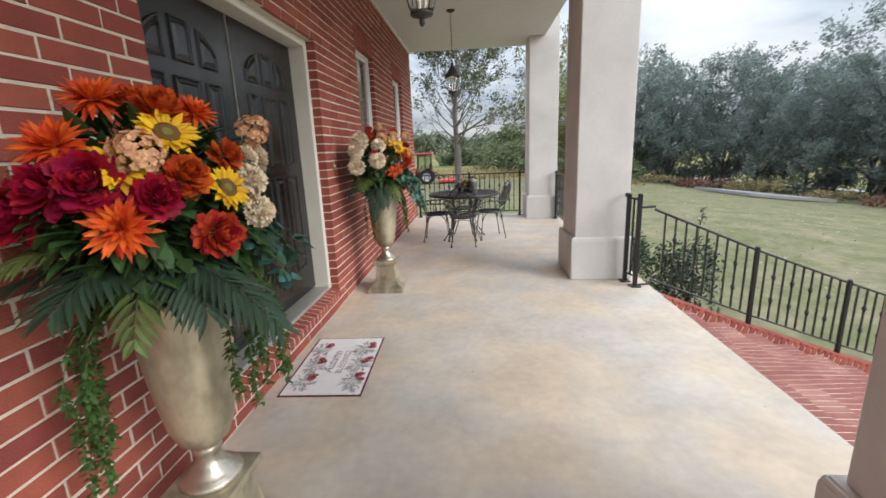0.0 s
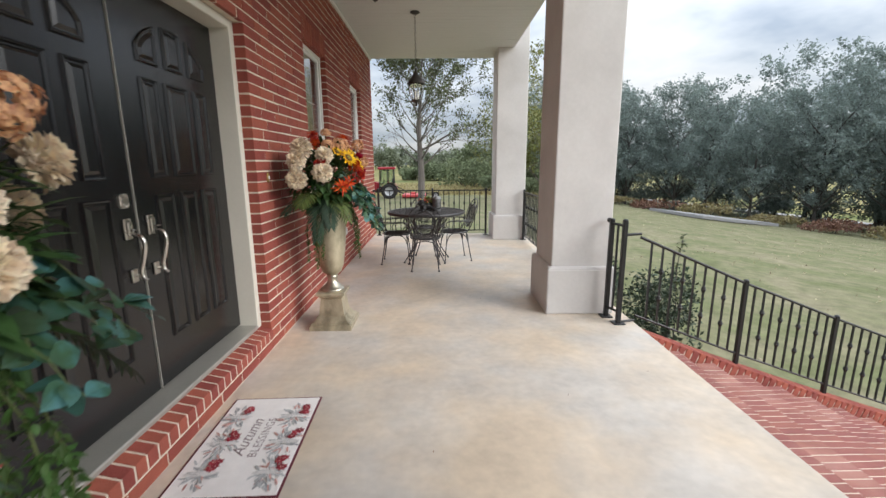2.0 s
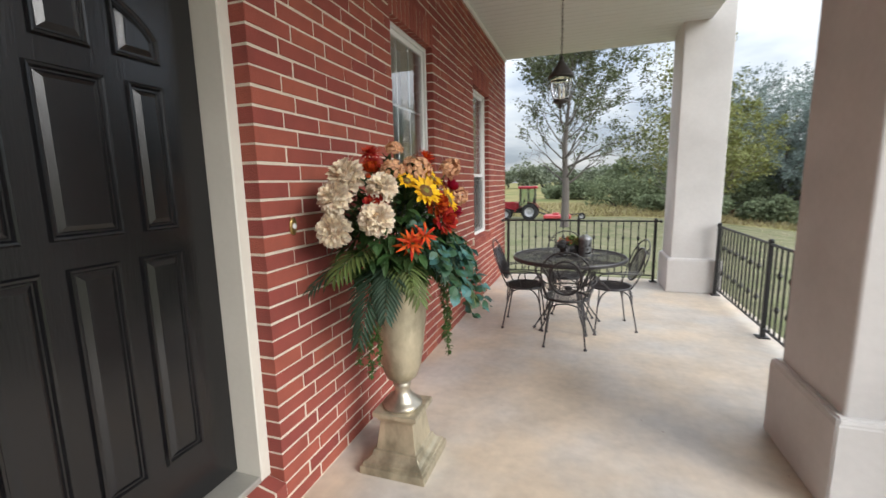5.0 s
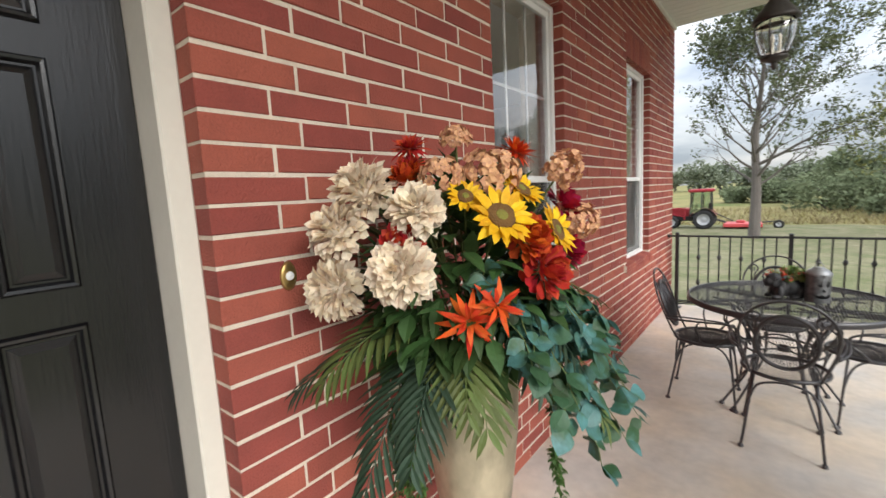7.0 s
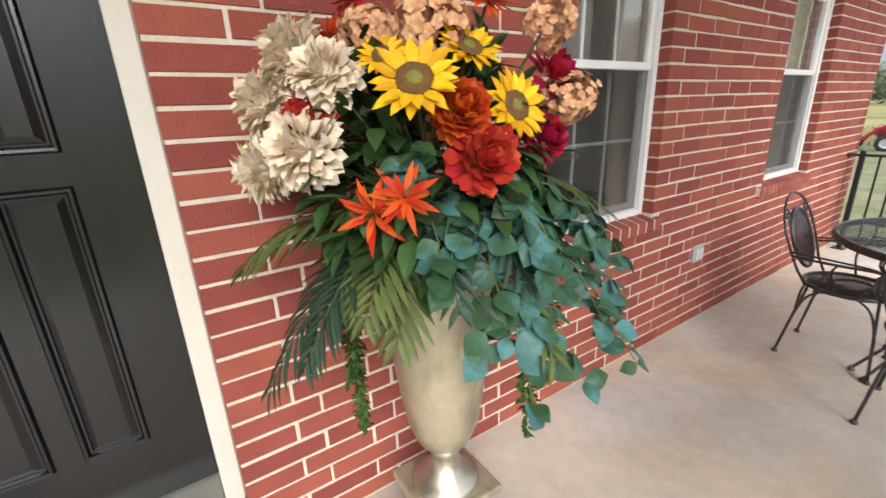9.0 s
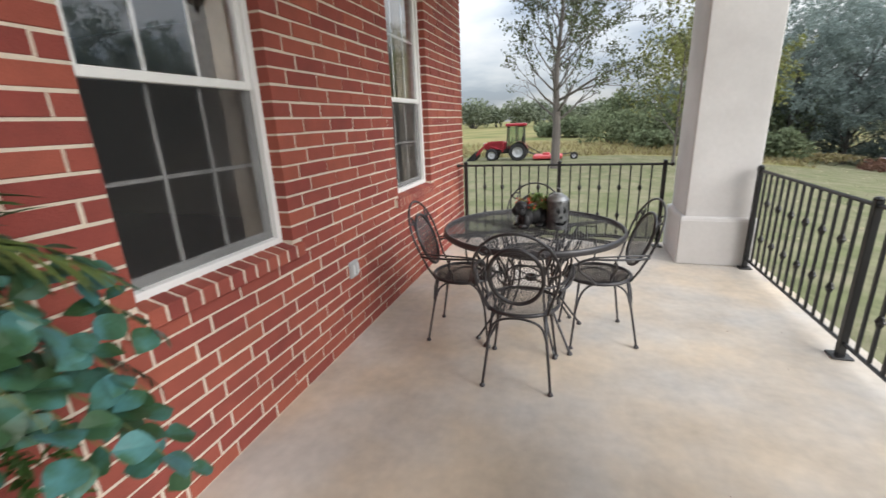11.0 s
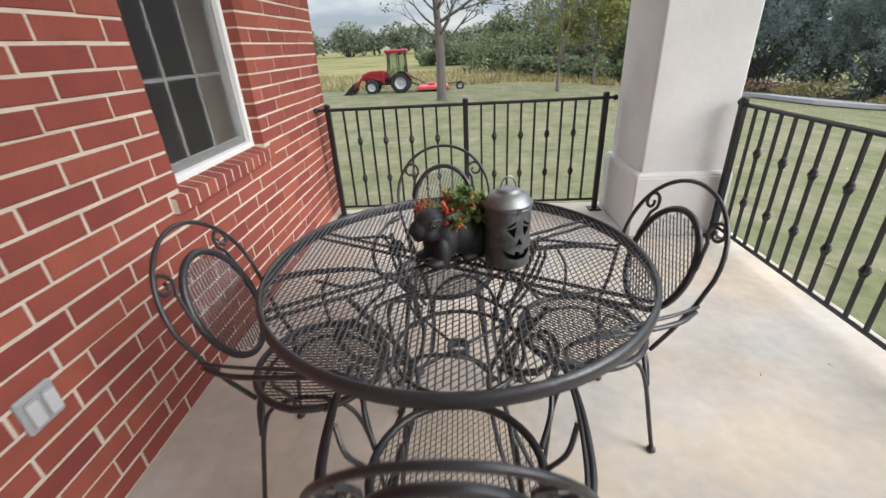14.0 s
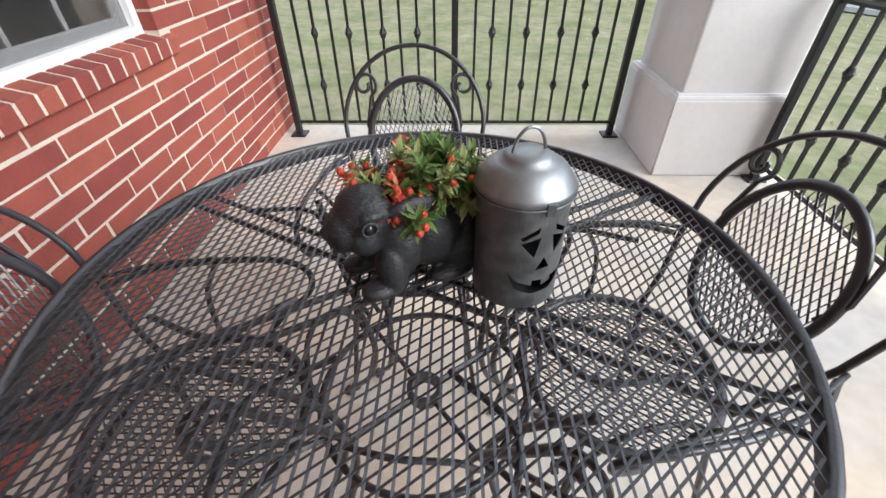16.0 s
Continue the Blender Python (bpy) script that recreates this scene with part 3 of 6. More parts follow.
def make_door():
    root = thing("door_1", None, "closed black double door with moulded panels and cream casing", "door", kind="structure")
    ya, yb = DOOR_Y
    make_leaf(root, ya + 0.062, 2.629, True)
    make_leaf(root, 2.637, yb - 0.060, False)
    part("astragal", boxed(-0.204, 2.6305, 0.226, -0.193, 2.6355, 2.263), M["threshold"], root, "pale weather strip between the leaves")
    for a, b in ((ya, ya + 0.060), (yb - 0.058, yb)):
        part("casing", boxed(-0.26, a, 0.19, -0.072, b, DOOR_TOP, bevel=0.005), M["trim"], root)
    part("casing", boxed(-0.26, ya + 0.060, 2.266, -0.072, yb - 0.058, DOOR_TOP, bevel=0.005), M["trim"], root)
    part("threshold", boxed(-0.255, ya + 0.061, 0.188, -0.070, yb - 0.059, 0.218, bevel=0.006), M["threshold"], root, "worn aluminium door threshold")


make_door()

# ---- small fittings on the wall ----
M["brass"] = material("aged_brass", (0.42, 0.29, 0.11), 0.35, metal=0.9, var=0.2)
M["outlet_grey"] = material("grey_plastic", (0.36, 0.37, 0.38), 0.4, var=0.05, bump=0.0)


M["cover_grey"] = material("pale_grey_plastic", (0.52, 0.53, 0.54), 0.4, var=0.05, bump=0.0)


def make_doorbell():
    root = thing("doorbell", pose(0, 3.787, 1.297), "small oval brass doorbell button on the brick wall", "doorbell")
    bm = bmesh.new()
    lathe(bm, ((0.0, 0.0), (0.026, 0.0), (0.028, 0.005), (0.022, 0.010), (0.0, 0.010)), 20)
    bmesh.ops.transform(bm, matrix=Matrix.Rotation(radians(90), 4, "Y") @ Matrix.Diagonal((1.45, 0.9, 1, 1)), verts=bm.verts)
    part("plate", bm, M["brass"], root, smooth=True)
    bm = bmesh.new()
    lathe(bm, ((0.0, 0.009), (0.012, 0.009), (0.012, 0.014), (0.0, 0.017)), 14)
    bmesh.ops.transform(bm, matrix=Matrix.Rotation(radians(90), 4, "Y"), verts=bm.verts)
    part("button", bm, M["white"], root)


def make_outlet():
    root = thing("outdoor_outlet", pose(0, 6.272, 0.485), "grey weatherproof outlet with two flip covers on brick", "outlet")
    part("plate", boxed(-0.004, -0.052, -0.055, 0.012, 0.052, 0.055, bevel=0.005), M["outlet_grey"], root)
    for y in (-0.024, 0.024):
        cov = part("cover", boxed(0.012, y - 0.017, -0.036, 0.026, y + 0.017, 0.034, bevel=0.006, seg=2), M["cover_grey"], root)
        part("hinge", boxed(0.012, y - 0.014, 0.034, 0.020, y + 0.014, 0.042, bevel=0.002), M["outlet_grey"], cov)


make_doorbell()
make_outlet()


# ---- hanging lanterns ----
M["lamp_glass"] = glass("lantern_glass", 0.02)
M["candle"] = material("ivory_candle_tube", (0.7, 0.66, 0.55), 0.6, var=0.05, bump=0)


def make_lantern(x, y):
    root = thing("hanging_lantern", pose(x, y, CEIL), "bronze lantern with clear glass panels hanging on a chain", "lantern", "porch lanterns")
    bm = bmesh.new()
    lathe(bm, ((0.0, 0.0), (0.062, 0.0), (0.064, -0.010), (0.045, -0.022), (0.012, -0.034), (0.0, -0.036)), 24)
    part("canopy", bm, M["bronze"], root, smooth=True)
    n, top, bot = 19, -0.034, -0.70
    step = (top - bot) / n
    for i in range(n):
        zc = top - (i + 0.5) * step
        bm = bmesh.new()
        ring = [(0.010 * math.cos(a), 0.0, zc + step * 0.62 * math.sin(a)) for a in [2 * math.pi * k / 10 for k in range(10)]]
        if i % 2:
            ring = [(0.0, p[0], p[2]) for p in ring]
        tube(bm, ring, 0.0028, 5, closed=True)
        part("chain_link", bm, M["bronze"], root)
    bm = bmesh.new()
    lathe(bm, ((0.0, -0.69), (0.012, -0.695), (0.022, -0.715), (0.014, -0.735), (0.03, -0.745), (0.034, -0.76), (0.05, -0.785), (0.098, -0.850), (0.118, -0.880), (0.120, -0.893), (0.100, -0.895), (0.0, -0.89)), 28)
    part("cap", bm, M["bronze"], root, smooth=True)
    bm = bmesh.new()
    lathe(bm, ((0.092, -0.893), (0.098, -0.93), (0.092, -1.0), (0.070, -1.075), (0.056, -1.10)), 28)
    g = part("glass", bm, M["lamp_glass"], root, smooth=True)
    g.visible_shadow = False
    sol = g.modifiers.new("thickness", "SOLIDIFY")
    sol.thickness = 0.003
    for k in range(6):
        a = radians(60 * k + 15)
        bm = bmesh.new()
        tube(bm, [(r * math.cos(a), r * math.sin(a), zz) for r, zz in ((0.097, -0.890), (0.103, -0.93), (0.097, -1.0), (0.075, -1.075), (0.060, -1.105))], 0.0045, 6)
        part("rib", bm, M["bronze"], root)
    bm = bmesh.new()
    lathe(bm, ((0.0, -1.098), (0.066, -1.098), (0.074, -1.106), (0.066, -1.118), (0.026, -1.130), (0.014, -1.140), (0.019, -1.152), (0.012, -1.172), (0.0, -1.182)), 24)
    part("base", bm, M["bronze"], root, smooth=True)
    for k in range(3):
        a = radians(120 * k)
        bm = bmesh.new()
        lathe(bm, ((0.0, -1.098), (0.009, -1.098), (0.009, -1.03), (0.006, -1.02), (0.011, -1.0), (0.007, -0.98), (0.0, -0.965)), 10, (0.024 * math.cos(a), 0.024 * math.sin(a), 0))
        part("candle", bm, M["candle"], root)


make_lantern(0.99, 2.774)
make_lantern(0.99, 6.575)


# ---- brick steps ----
def curb_y(x):
    return 4.10 + 0.175 * (x - 3.01) - 0.008 * (x - 3.01) ** 2


def make_steps():
    rnd = random.Random(9)
    tread, rise, n = 0.372, 0.152, 8
    root = mesh_object("steps", boxed(3.012, 0.8, -1.6, 3.10, 4.0, -0.165), M["mortar"])
    tagged(root, "wide red brick steps with pale joints going down to the lawn", "steps", kind="structure")
    v, f = brick_verts(-0.05, 0.002, 0.004, 0.0, 0.062, tread - 0.006)
    me = bpy.data.meshes.new("brick")
    me.from_pydata([(zz, yy, xx) for xx, yy, zz in v], [], [q[::-1] for q in f])
    me.materials.append(M["step_brick"])
    far = Joined()
    for i in range(n):
        x0 = 3.012 + i * tread
        z = -0.085 - (i + 1) * rise
        y1 = curb_y(x0) - 0.100
        part("tread_bed", boxed(x0, 0.8, z - 0.5, x0 + tread - 0.004, y1, z - 0.004), M["mortar"], root)
        y = y1 - 0.001 - rnd.uniform(0, 0.008)
        while y > 1.4 + 0.33 * i:
            w = 0.064
            ob = new("brick", me)
            ob.parent = root
            ob.location = (x0, y - w, z + rnd.uniform(-0.0012, 0.0012))
            y -= w + 0.004
        while y > 0.87:
            far.add([(x0 + zz, y - 0.064 + yy, z + xx) for xx, yy, zz in v], [q[::-1] for q in f])
            y -= 0.068
    far.make("bricks", M["step_brick"], root)
    # cheek wall with bricks on edge along its top
    cheek = mesh_object("cheek_wall", bmesh.new(), M["mortar"])
    tagged(cheek, "sloping red brick cheek wall beside the steps", "wall", kind="structure")
    x = 3.02
    bed = bmesh.new()
    while x < 6.3:
        zt = -0.052 - 0.43 * (x - 3.01) + 0.012 * (x - 3.01) ** 2
        y = curb_y(x)
        m = Matrix.Translation((x, y, zt)) @ Matrix.Rotation(radians(9), 4, "Z") @ Matrix.Rotation(radians(22), 4, "Y")
        bm = boxed(-0.033, -0.105, -0.20, 0.033, 0.105, 0.0, bevel=0.004)
        bmesh.ops.transform(bm, matrix=m, verts=bm.verts)
        part("brick", bm, M["brick"], cheek)
        box(bed, x - 0.04, y - 0.095, -1.7, x + 0.04, y + 0.095, zt - 0.03)
        x += 0.072
    bed.to_mesh(cheek.data)
    bed.free()


make_steps()


# ---- doormat ----
M["mat_white"] = material("mat_fabric", (0.78, 0.75, 0.74), 0.95, var=0.06, scale=20, fine=300, bump=0.3, bump_scale=300)
M["mat_border"] = material("mat_maroon", (0.10, 0.018, 0.028), 0.9, var=0.1, bump=0.2, bump_scale=200)
M["print_grey"] = material("print_grey", (0.40, 0.41, 0.42), 0.95, var=0.2, scale=60, bump=0, random=0.25, island=True)
M["print_pale"] = material("print_pale", (0.60, 0.58, 0.575), 0.95, var=0.15, scale=50, bump=0, random=0.1, island=True)
M["print_red"] = material("print_red", (0.26, 0.02, 0.035), 0.95, var=0.3, scale=80, bump=0, random=0.3, island=True)
M["print_pink"] = material("print_pink", (0.52, 0.30, 0.27), 0.95, var=0.2, scale=80, bump=0, random=0.2, island=True)
M["print_ink"] = material("print_ink", (0.26, 0.20, 0.21), 0.95, var=0.1, bump=0)


def flat_blob(j, cx, cy, rx, ry, z, rot=0.0, n=10, wob=0.0, rnd=None):
    v = []
    for k in range(n):
        a = 2 * math.pi * k / n
        s = 1 + (wob * (1 if k % 2 else -1))
        px, py = rx * s * math.cos(a), ry * s * math.sin(a)
        v.append((cx + px * math.cos(rot) - py * math.sin(rot), cy + px * math.sin(rot) + py * math.cos(rot), z))
    j.add(v, [tuple(range(n))])


def text_mesh(body, size, m, mat, parent, name="lettering", shear=0.0, space=1.0):
    cu = bpy.data.curves.new(name, "FONT")
    cu.body, cu.size, cu.align_x, cu.align_y, cu.shear, cu.space_character = body, size, "CENTER", "CENTER", shear, space
    tmp = bpy.data.objects.new(name, cu)
    scene.collection.objects.link(tmp)
    bpy.context.view_layer.update()
    me = bpy.data.meshes.new_from_object(tmp)
    scene.collection.objects.unlink(tmp)
    bpy.data.objects.remove(tmp)
    me.transform(m)
    me.materials.clear()
    me.materials.append(mat)
    ob = new(name, me)
    ob.parent = parent
    return ob


def make_mat():
    rnd = random.Random(21)
    w, l = 0.256, 0.396
    root = thing("doormat", pose(0.3225, 2.501, 0.0, 0, 0, 1.8), "white doormat with maroon edge, printed pumpkins and lettering", "doormat")
    part("backing", boxed(-w, -l, 0, w, l, 0.006, bevel=0.002), M["mat_border"], root)
    part("face", boxed(-w + 0.012, -l + 0.012, 0.004, w - 0.012, l - 0.012, 0.0085, bevel=0.001), M["mat_white"], root)
    z = 0.0095
    grey, pale, red, pink, ink = (Joined() for _ in range(5))
    for side in (-0.155, 0.155):
        for cy in (-0.245, -0.03, 0.195):
            cx = side + (0.01 if cy < 0 else -0.005)
            for k in range(44):
                a, d = rnd.uniform(0, 6.28), rnd.uniform(0.03, 0.105)
                flat_blob(grey if k % 4 else pink, cx + 0.75 * d * math.cos(a), cy + 1.1 * d * math.sin(a), 0.024, 0.006, z + 0.0001 * k, a + rnd.uniform(-0.6, 0.6), 6)
            for k in range(5):
                flat_blob(pale, cx + 0.013 * (k - 2), cy + rnd.uniform(-0.004, 0.004), 0.016, 0.050, z + 0.003 + 0.0002 * k, rnd.uniform(-0.1, 0.1) + 1.57, 12)
            for k in range(6):
                flat_blob(grey, cx + rnd.uniform(-0.03, 0.03), cy + 0.011 * (k - 2.5), 0.036, 0.0012, z + 0.0045, rnd.uniform(-0.15, 0.15), 6)
            for k in range(7):
                a = rnd.uniform(0, 6.28)
                fx, fy = cx + 0.035 + rnd.uniform(-0.015, 0.025), cy + 0.05 + rnd.uniform(-0.03, 0.04)
                flat_blob(red, fx, fy, 0.019, 0.019, z + 0.005 + 0.0002 * k, a, 12, 0.3)
                flat_blob(pink, fx, fy, 0.004, 0.004, z + 0.0068, a, 6)
            for k in range(4):
                flat_blob(ink, cx + rnd.uniform(-0.06, 0.06), cy + rnd.uniform(-0.09, -0.05), 0.004, 0.003, z + 0.004, rnd.uniform(0, 3), 6)
    for j, name, mm in ((grey, "printed_leaves", "print_grey"), (pale, "printed_pumpkins", "print_pale"), (red, "printed_flowers", "print_red"), (pink, "printed_sprigs", "print_pink"), (ink, "printed_berries", "print_ink")):
        j.make(name, M[mm], root)
    m = Matrix.Translation((-0.034, 0.02, 0.0095)) @ Matrix.Rotation(radians(90), 4, "Z")
    text_mesh("Autumn", 0.092, m, M["print_ink"], root, shear=0.35)
    m = Matrix.Translation((0.042, 0.02, 0.0095)) @ Matrix.Rotation(radians(90), 4, "Z")
    text_mesh("BLESSINGS", 0.062, m, M["print_ink"], root, space=1.12)


make_mat()


# ---- patio table and chairs ----
def expanded_mesh(rx, ry, a, b, angle, w, t, place):
    """Diamond mesh of flat strands inside an ellipse, laid into space by place(u, v, h)."""
    j = Joined()
    ca, sa = math.cos(radians(angle)), math.sin(radians(angle))
    R = max(rx, ry)
    ni, nj = int(R / a) + 2, int(R / b) + 2

    def inside(p):
        return (p[0] / rx) ** 2 + (p[1] / ry) ** 2 <= 1.0

    def rot(x, y):
        return (x * ca - y * sa, x * sa + y * ca)

    for i in range(-ni, ni + 1):
        for k in range(-nj, nj + 1):
            for ox, oy in ((0, 0), (a / 2, b / 2)):
                x, y = i * a + ox, k * b + oy
                p = rot(x, y)
                for s in (1, -1):
                    q = rot(x + a / 2, y + s * b / 2)
                    if not (inside(p) and inside(q)):
                        continue
                    dx, dy = q[0] - p[0], q[1] - p[1]
                    l = math.hypot(dx, dy)
                    nx, ny = -dy / l * w / 2, dx / l * w / 2
                    tilt = t * 0.5 * s
                    v = []
                    for px, py in (p, q):
                        v += [place(px + nx, py + ny, t / 2 + tilt), place(px - nx, py - ny, t / 2 - tilt), place(px - nx, py - ny, -t / 2 - tilt), place(px + nx, py + ny, -t / 2 + tilt)]
                    j.add(v, [(0, 4, 5, 1), (1, 5, 6, 2), (2, 6, 7, 3), (3, 7, 4, 0)])
    return j


def scroll(cx, cz, r, a0, turns, grow=0.25, n=18):
    """Flat spiral points."""
    out = []
    for i in range(n + 1):
        t = i / n
        a = radians(a0) + turns * 2 * math.pi * t
        rr = r * (1 - (1 - grow) * t)
        out.append((cx + rr * math.cos(a), cz + rr * math.sin(a)))
    return out


IRON = M["patio_iron"]


def make_table(x, y):
    root = thing("patio_table", pose(x, y, 0), "round black wrought iron patio table with an expanded mesh top", "table")
    R, Z = 0.546, 0.722
    top = expanded_mesh(R - 0.008, R - 0.008, 0.034, 0.0165, 64, 0.0035, 0.0014, lambda u, v, h: (u, v, Z + h)).make("mesh_top", IRON, root, kind="")
    bm = bmesh.new()
    lathe(bm, ((R - 0.009, Z - 0.030), (R + 0.000, Z - 0.032), (R + 0.006, Z - 0.026), (R + 0.006, Z - 0.004), (R - 0.001, Z + 0.006), (R - 0.009, Z + 0.004), (R - 0.009, Z - 0.030)), 72)
    part("rim", bm, IRON, root, smooth=True)
    # low ring at the waist, with a hub for an umbrella pole
    low = 0.388
    bm = bmesh.new()
    tube(bm, [(0.212 * math.cos(a), 0.212 * math.sin(a), low) for a in [2 * math.pi * k / 48 for k in range(48)]], 0.0075, 8, closed=True)
    part("low_ring", bm, IRON, root, smooth=True)
    bm = bmesh.new()
    lathe(bm, ((0.026, low - 0.014), (0.037, low - 0.014), (0.037, low + 0.014), (0.026, low + 0.014), (0.026, low - 0.014)), 24)
    part("umbrella_ring", bm, IRON, root)
    for k in range(4):
        a = radians(45 + 90 * k) - 0.12
        c, s = math.cos(a), math.sin(a)
        bm = bmesh.new()
        tube(bm, [(0.036 * c, 0.036 * s, low), (0.210 * c, 0.210 * s, low)], 0.0055, 6)
        part("spoke", bm, IRON, root)
        # two crossed pairs of straight bars carry the mesh
        b0 = radians(30 if k < 2 else -27)
        cb, sb, o = math.cos(b0), math.sin(b0), (0.020 if k % 2 else -0.020)
        half = R - 0.012
        zb = Z - 0.010 - (0.0 if k < 2 else 0.011)
        bm = bmesh.new()
        tube(bm, [(-half * cb - o * sb, -half * sb + o * cb, zb), (half * cb - o * sb, half * sb + o * cb, zb)], 0.0055, 6)
        part("bar", bm, IRON, root)

        def rp(r, z, off=0.0):
            return (r * c - off * s, r * s + off * c, z)

        # a leg of two curved rods that meet at the waist and spread to two feet
        for side in (-1, 1):
            bm = bmesh.new()
            pts = spline([rp(0.33, Z - 0.02, side * 0.030), rp(0.27, 0.60, side * 0.034), rp(0.195, 0.46, side * 0.030), rp(0.175, 0.36, side * 0.022), rp(0.215, 0.22, side * 0.030), rp(0.30, 0.09, side * 0.045), rp(0.352, 0.018, side * 0.052)], 6)
            tube(bm, pts, 0.0075, 8)
            leg = part("leg", bm, IRON, root, smooth=True)
            bm = bmesh.new()
            lathe(bm, ((0.0, 0.0), (0.016, 0.0), (0.018, 0.006), (0.012, 0.016), (0.007, 0.024), (0.0, 0.024)), 12, rp(0.356, 0.0, side * 0.053))
            part("foot", bm, IRON, leg)
        for side in (-1, 1):
            bm = bmesh.new()
            sc = [rp(r, z, side * 0.012) for r, z in [(0.20, 0.45), (0.27, 0.47), (0.345, 0.53), (0.385, 0.60)] + scroll(0.345, 0.615, 0.040, 0, 0.55, 0.6)]
            tube(bm, sc, 0.006, 6)
            part("scroll", bm, IRON, root)
        bm = bmesh.new()
        arch = [(r * math.cos(t), r * math.sin(t), z) for r, t, z in [(0.20, a + 0.12, 0.41), (0.212, a + 0.35, 0.50), (0.218, a + 0.785, 0.54), (0.212, a + 1.22, 0.50), (0.20, a + 1.45, 0.41)]]
        tube(bm, spline(arch, 6), 0.006, 6)
        part("stretcher", bm, IRON, root)
        bm = bmesh.new()
        for da in (-0.42, 0.42):
            tube(bm, spline([(0.40 * math.cos(a + da), 0.40 * math.sin(a + da), Z - 0.012), (0.30 * math.cos(a + 0.5 * da), 0.30 * math.sin(a + 0.5 * da), Z - 0.014), (0.19 * math.cos(a + 0.9 * da), 0.19 * math.sin(a + 0.9 * da), Z - 0.014)], 6), 0.005, 6)
        part("curl", bm, IRON, root)
    return root


make_table(1.10, 6.604)


def make_chair(m):
    root = thing("patio_chair", m, "black wrought iron patio chair with mesh seat and hooped back", "chair", "chairs round the patio table")
    S = 0.425

    def back_y(z):
        return -0.165 - 0.36 * (z - S)

    seat = expanded_mesh(0.190, 0.190, 0.030, 0.0145, 64, 0.0023, 0.0016, lambda u, v, h: (u, v, S + 0.004 + h - 0.010 * max(0, 1 - (u * u + v * v) / 0.036))).make("seat", IRON, root, kind="")
    bm = bmesh.new()
    tube(bm, [(0.196 * math.cos(a), 0.196 * math.sin(a), S) for a in [2 * math.pi * k / 40 for k in range(40)]], 0.0, 8, closed=True, radii=[0.0108] * 40)
    part("seat_rim", bm, IRON, root, smooth=True)
    # back: oval mesh panel in a rim, inside a tall hoop with scrolls
    cz = 0.645
    panel = expanded_mesh(0.125, 0.152, 0.030, 0.0145, 80, 0.0023, 0.0016, lambda u, v, h: (u, back_y(cz + v) + h, cz + v)).make("back_panel", IRON, root, kind="")
    bm = bmesh.new()
    tube(bm, [(0.131 * math.cos(a), back_y(cz + 0.157 * math.sin(a)), cz + 0.157 * math.sin(a)) for a in [2 * math.pi * k / 40 for k in range(40)]], 0.0, 8, closed=True, radii=[0.0105] * 40)
    part("back_rim", bm, IRON, root, smooth=True)
    pts = [(-0.150, -0.150, S), (-0.168, back_y(0.50), 0.50), (-0.195, back_y(0.60), 0.60)]
    up = arc(0, 0.680, 0.205, 0.205, 180, 0, 20)
    pts += [(x, back_y(z), z) for x, z in up] + [(0.195, back_y(0.60), 0.60), (0.168, back_y(0.50), 0.50), (0.150, -0.150, S)]
    bm = bmesh.new()
    tube(bm, pts, 0.0068, 8)
    part("back_hoop", bm, IRON, root, smooth=True)
    for s in (-1, 1):
        bm = bmesh.new()
        c = [(0.118, 0.63), (0.138, 0.68), (0.126, 0.755)] + scroll(0.143, 0.785, 0.034, 200, -1.15, 0.3)
        tube(bm, [(s * x, back_y(z), z) for x, z in c], 0.0055, 6)
        part("scroll", bm, IRON, root)
        # arm: out from the hoop, forward, and curled down to the seat
        bm = bmesh.new()
        arm = spline([(s * 0.205, back_y(0.585), 0.585), (s * 0.245, -0.14, 0.592), (s * 0.262, 0.0, 0.598), (s * 0.258, 0.12, 0.600), (s * 0.246, 0.175, 0.575), (s * 0.236, 0.165, 0.525), (s * 0.225, 0.11, 0.48), (s * 0.197, 0.06, S)], 6)
        tube(bm, arm, 0.0070, 8)
        tube(bm, spline([(s * 0.205, back_y(0.60), 0.602), (s * 0.232, -0.14, 0.610), (s * 0.250, 0.0, 0.612), (s * 0.252, 0.10, 0.608), (s * 0.252, 0.155, 0.592)], 5), 0.005, 6)
        part("arm", bm, IRON, root, smooth=True)
        bm = bmesh.new()
        tube(bm, spline([(s * 0.247, -0.02, 0.597), (s * 0.225, -0.045, 0.54), (s * 0.190, -0.03, 0.47), (s * 0.192, -0.02, S)], 6), 0.006, 6)
        part("arm_scroll", bm, IRON, root)
    for sx, sy, fx, fy in ((-1, -1, 0.178, 0.210), (1, -1, 0.178, 0.210), (-1, 1, 0.185, 0.185), (1, 1, 0.185, 0.185)):
        bm = bmesh.new()
        tube(bm, [(sx * 0.132, sy * 0.140, S - 0.005), (sx * fx, sy * fy, 0.012)], 0.0072, 8)
        leg = part("leg", bm, IRON, root, smooth=True)
        bm = bmesh.new()
        lathe(bm, ((0.0, 0.0), (0.013, 0.0), (0.016, 0.005), (0.013, 0.014), (0.007, 0.020), (0.0, 0.020)), 12, (sx * fx, sy * fy, 0.0))
        part("foot", bm, IRON, leg)
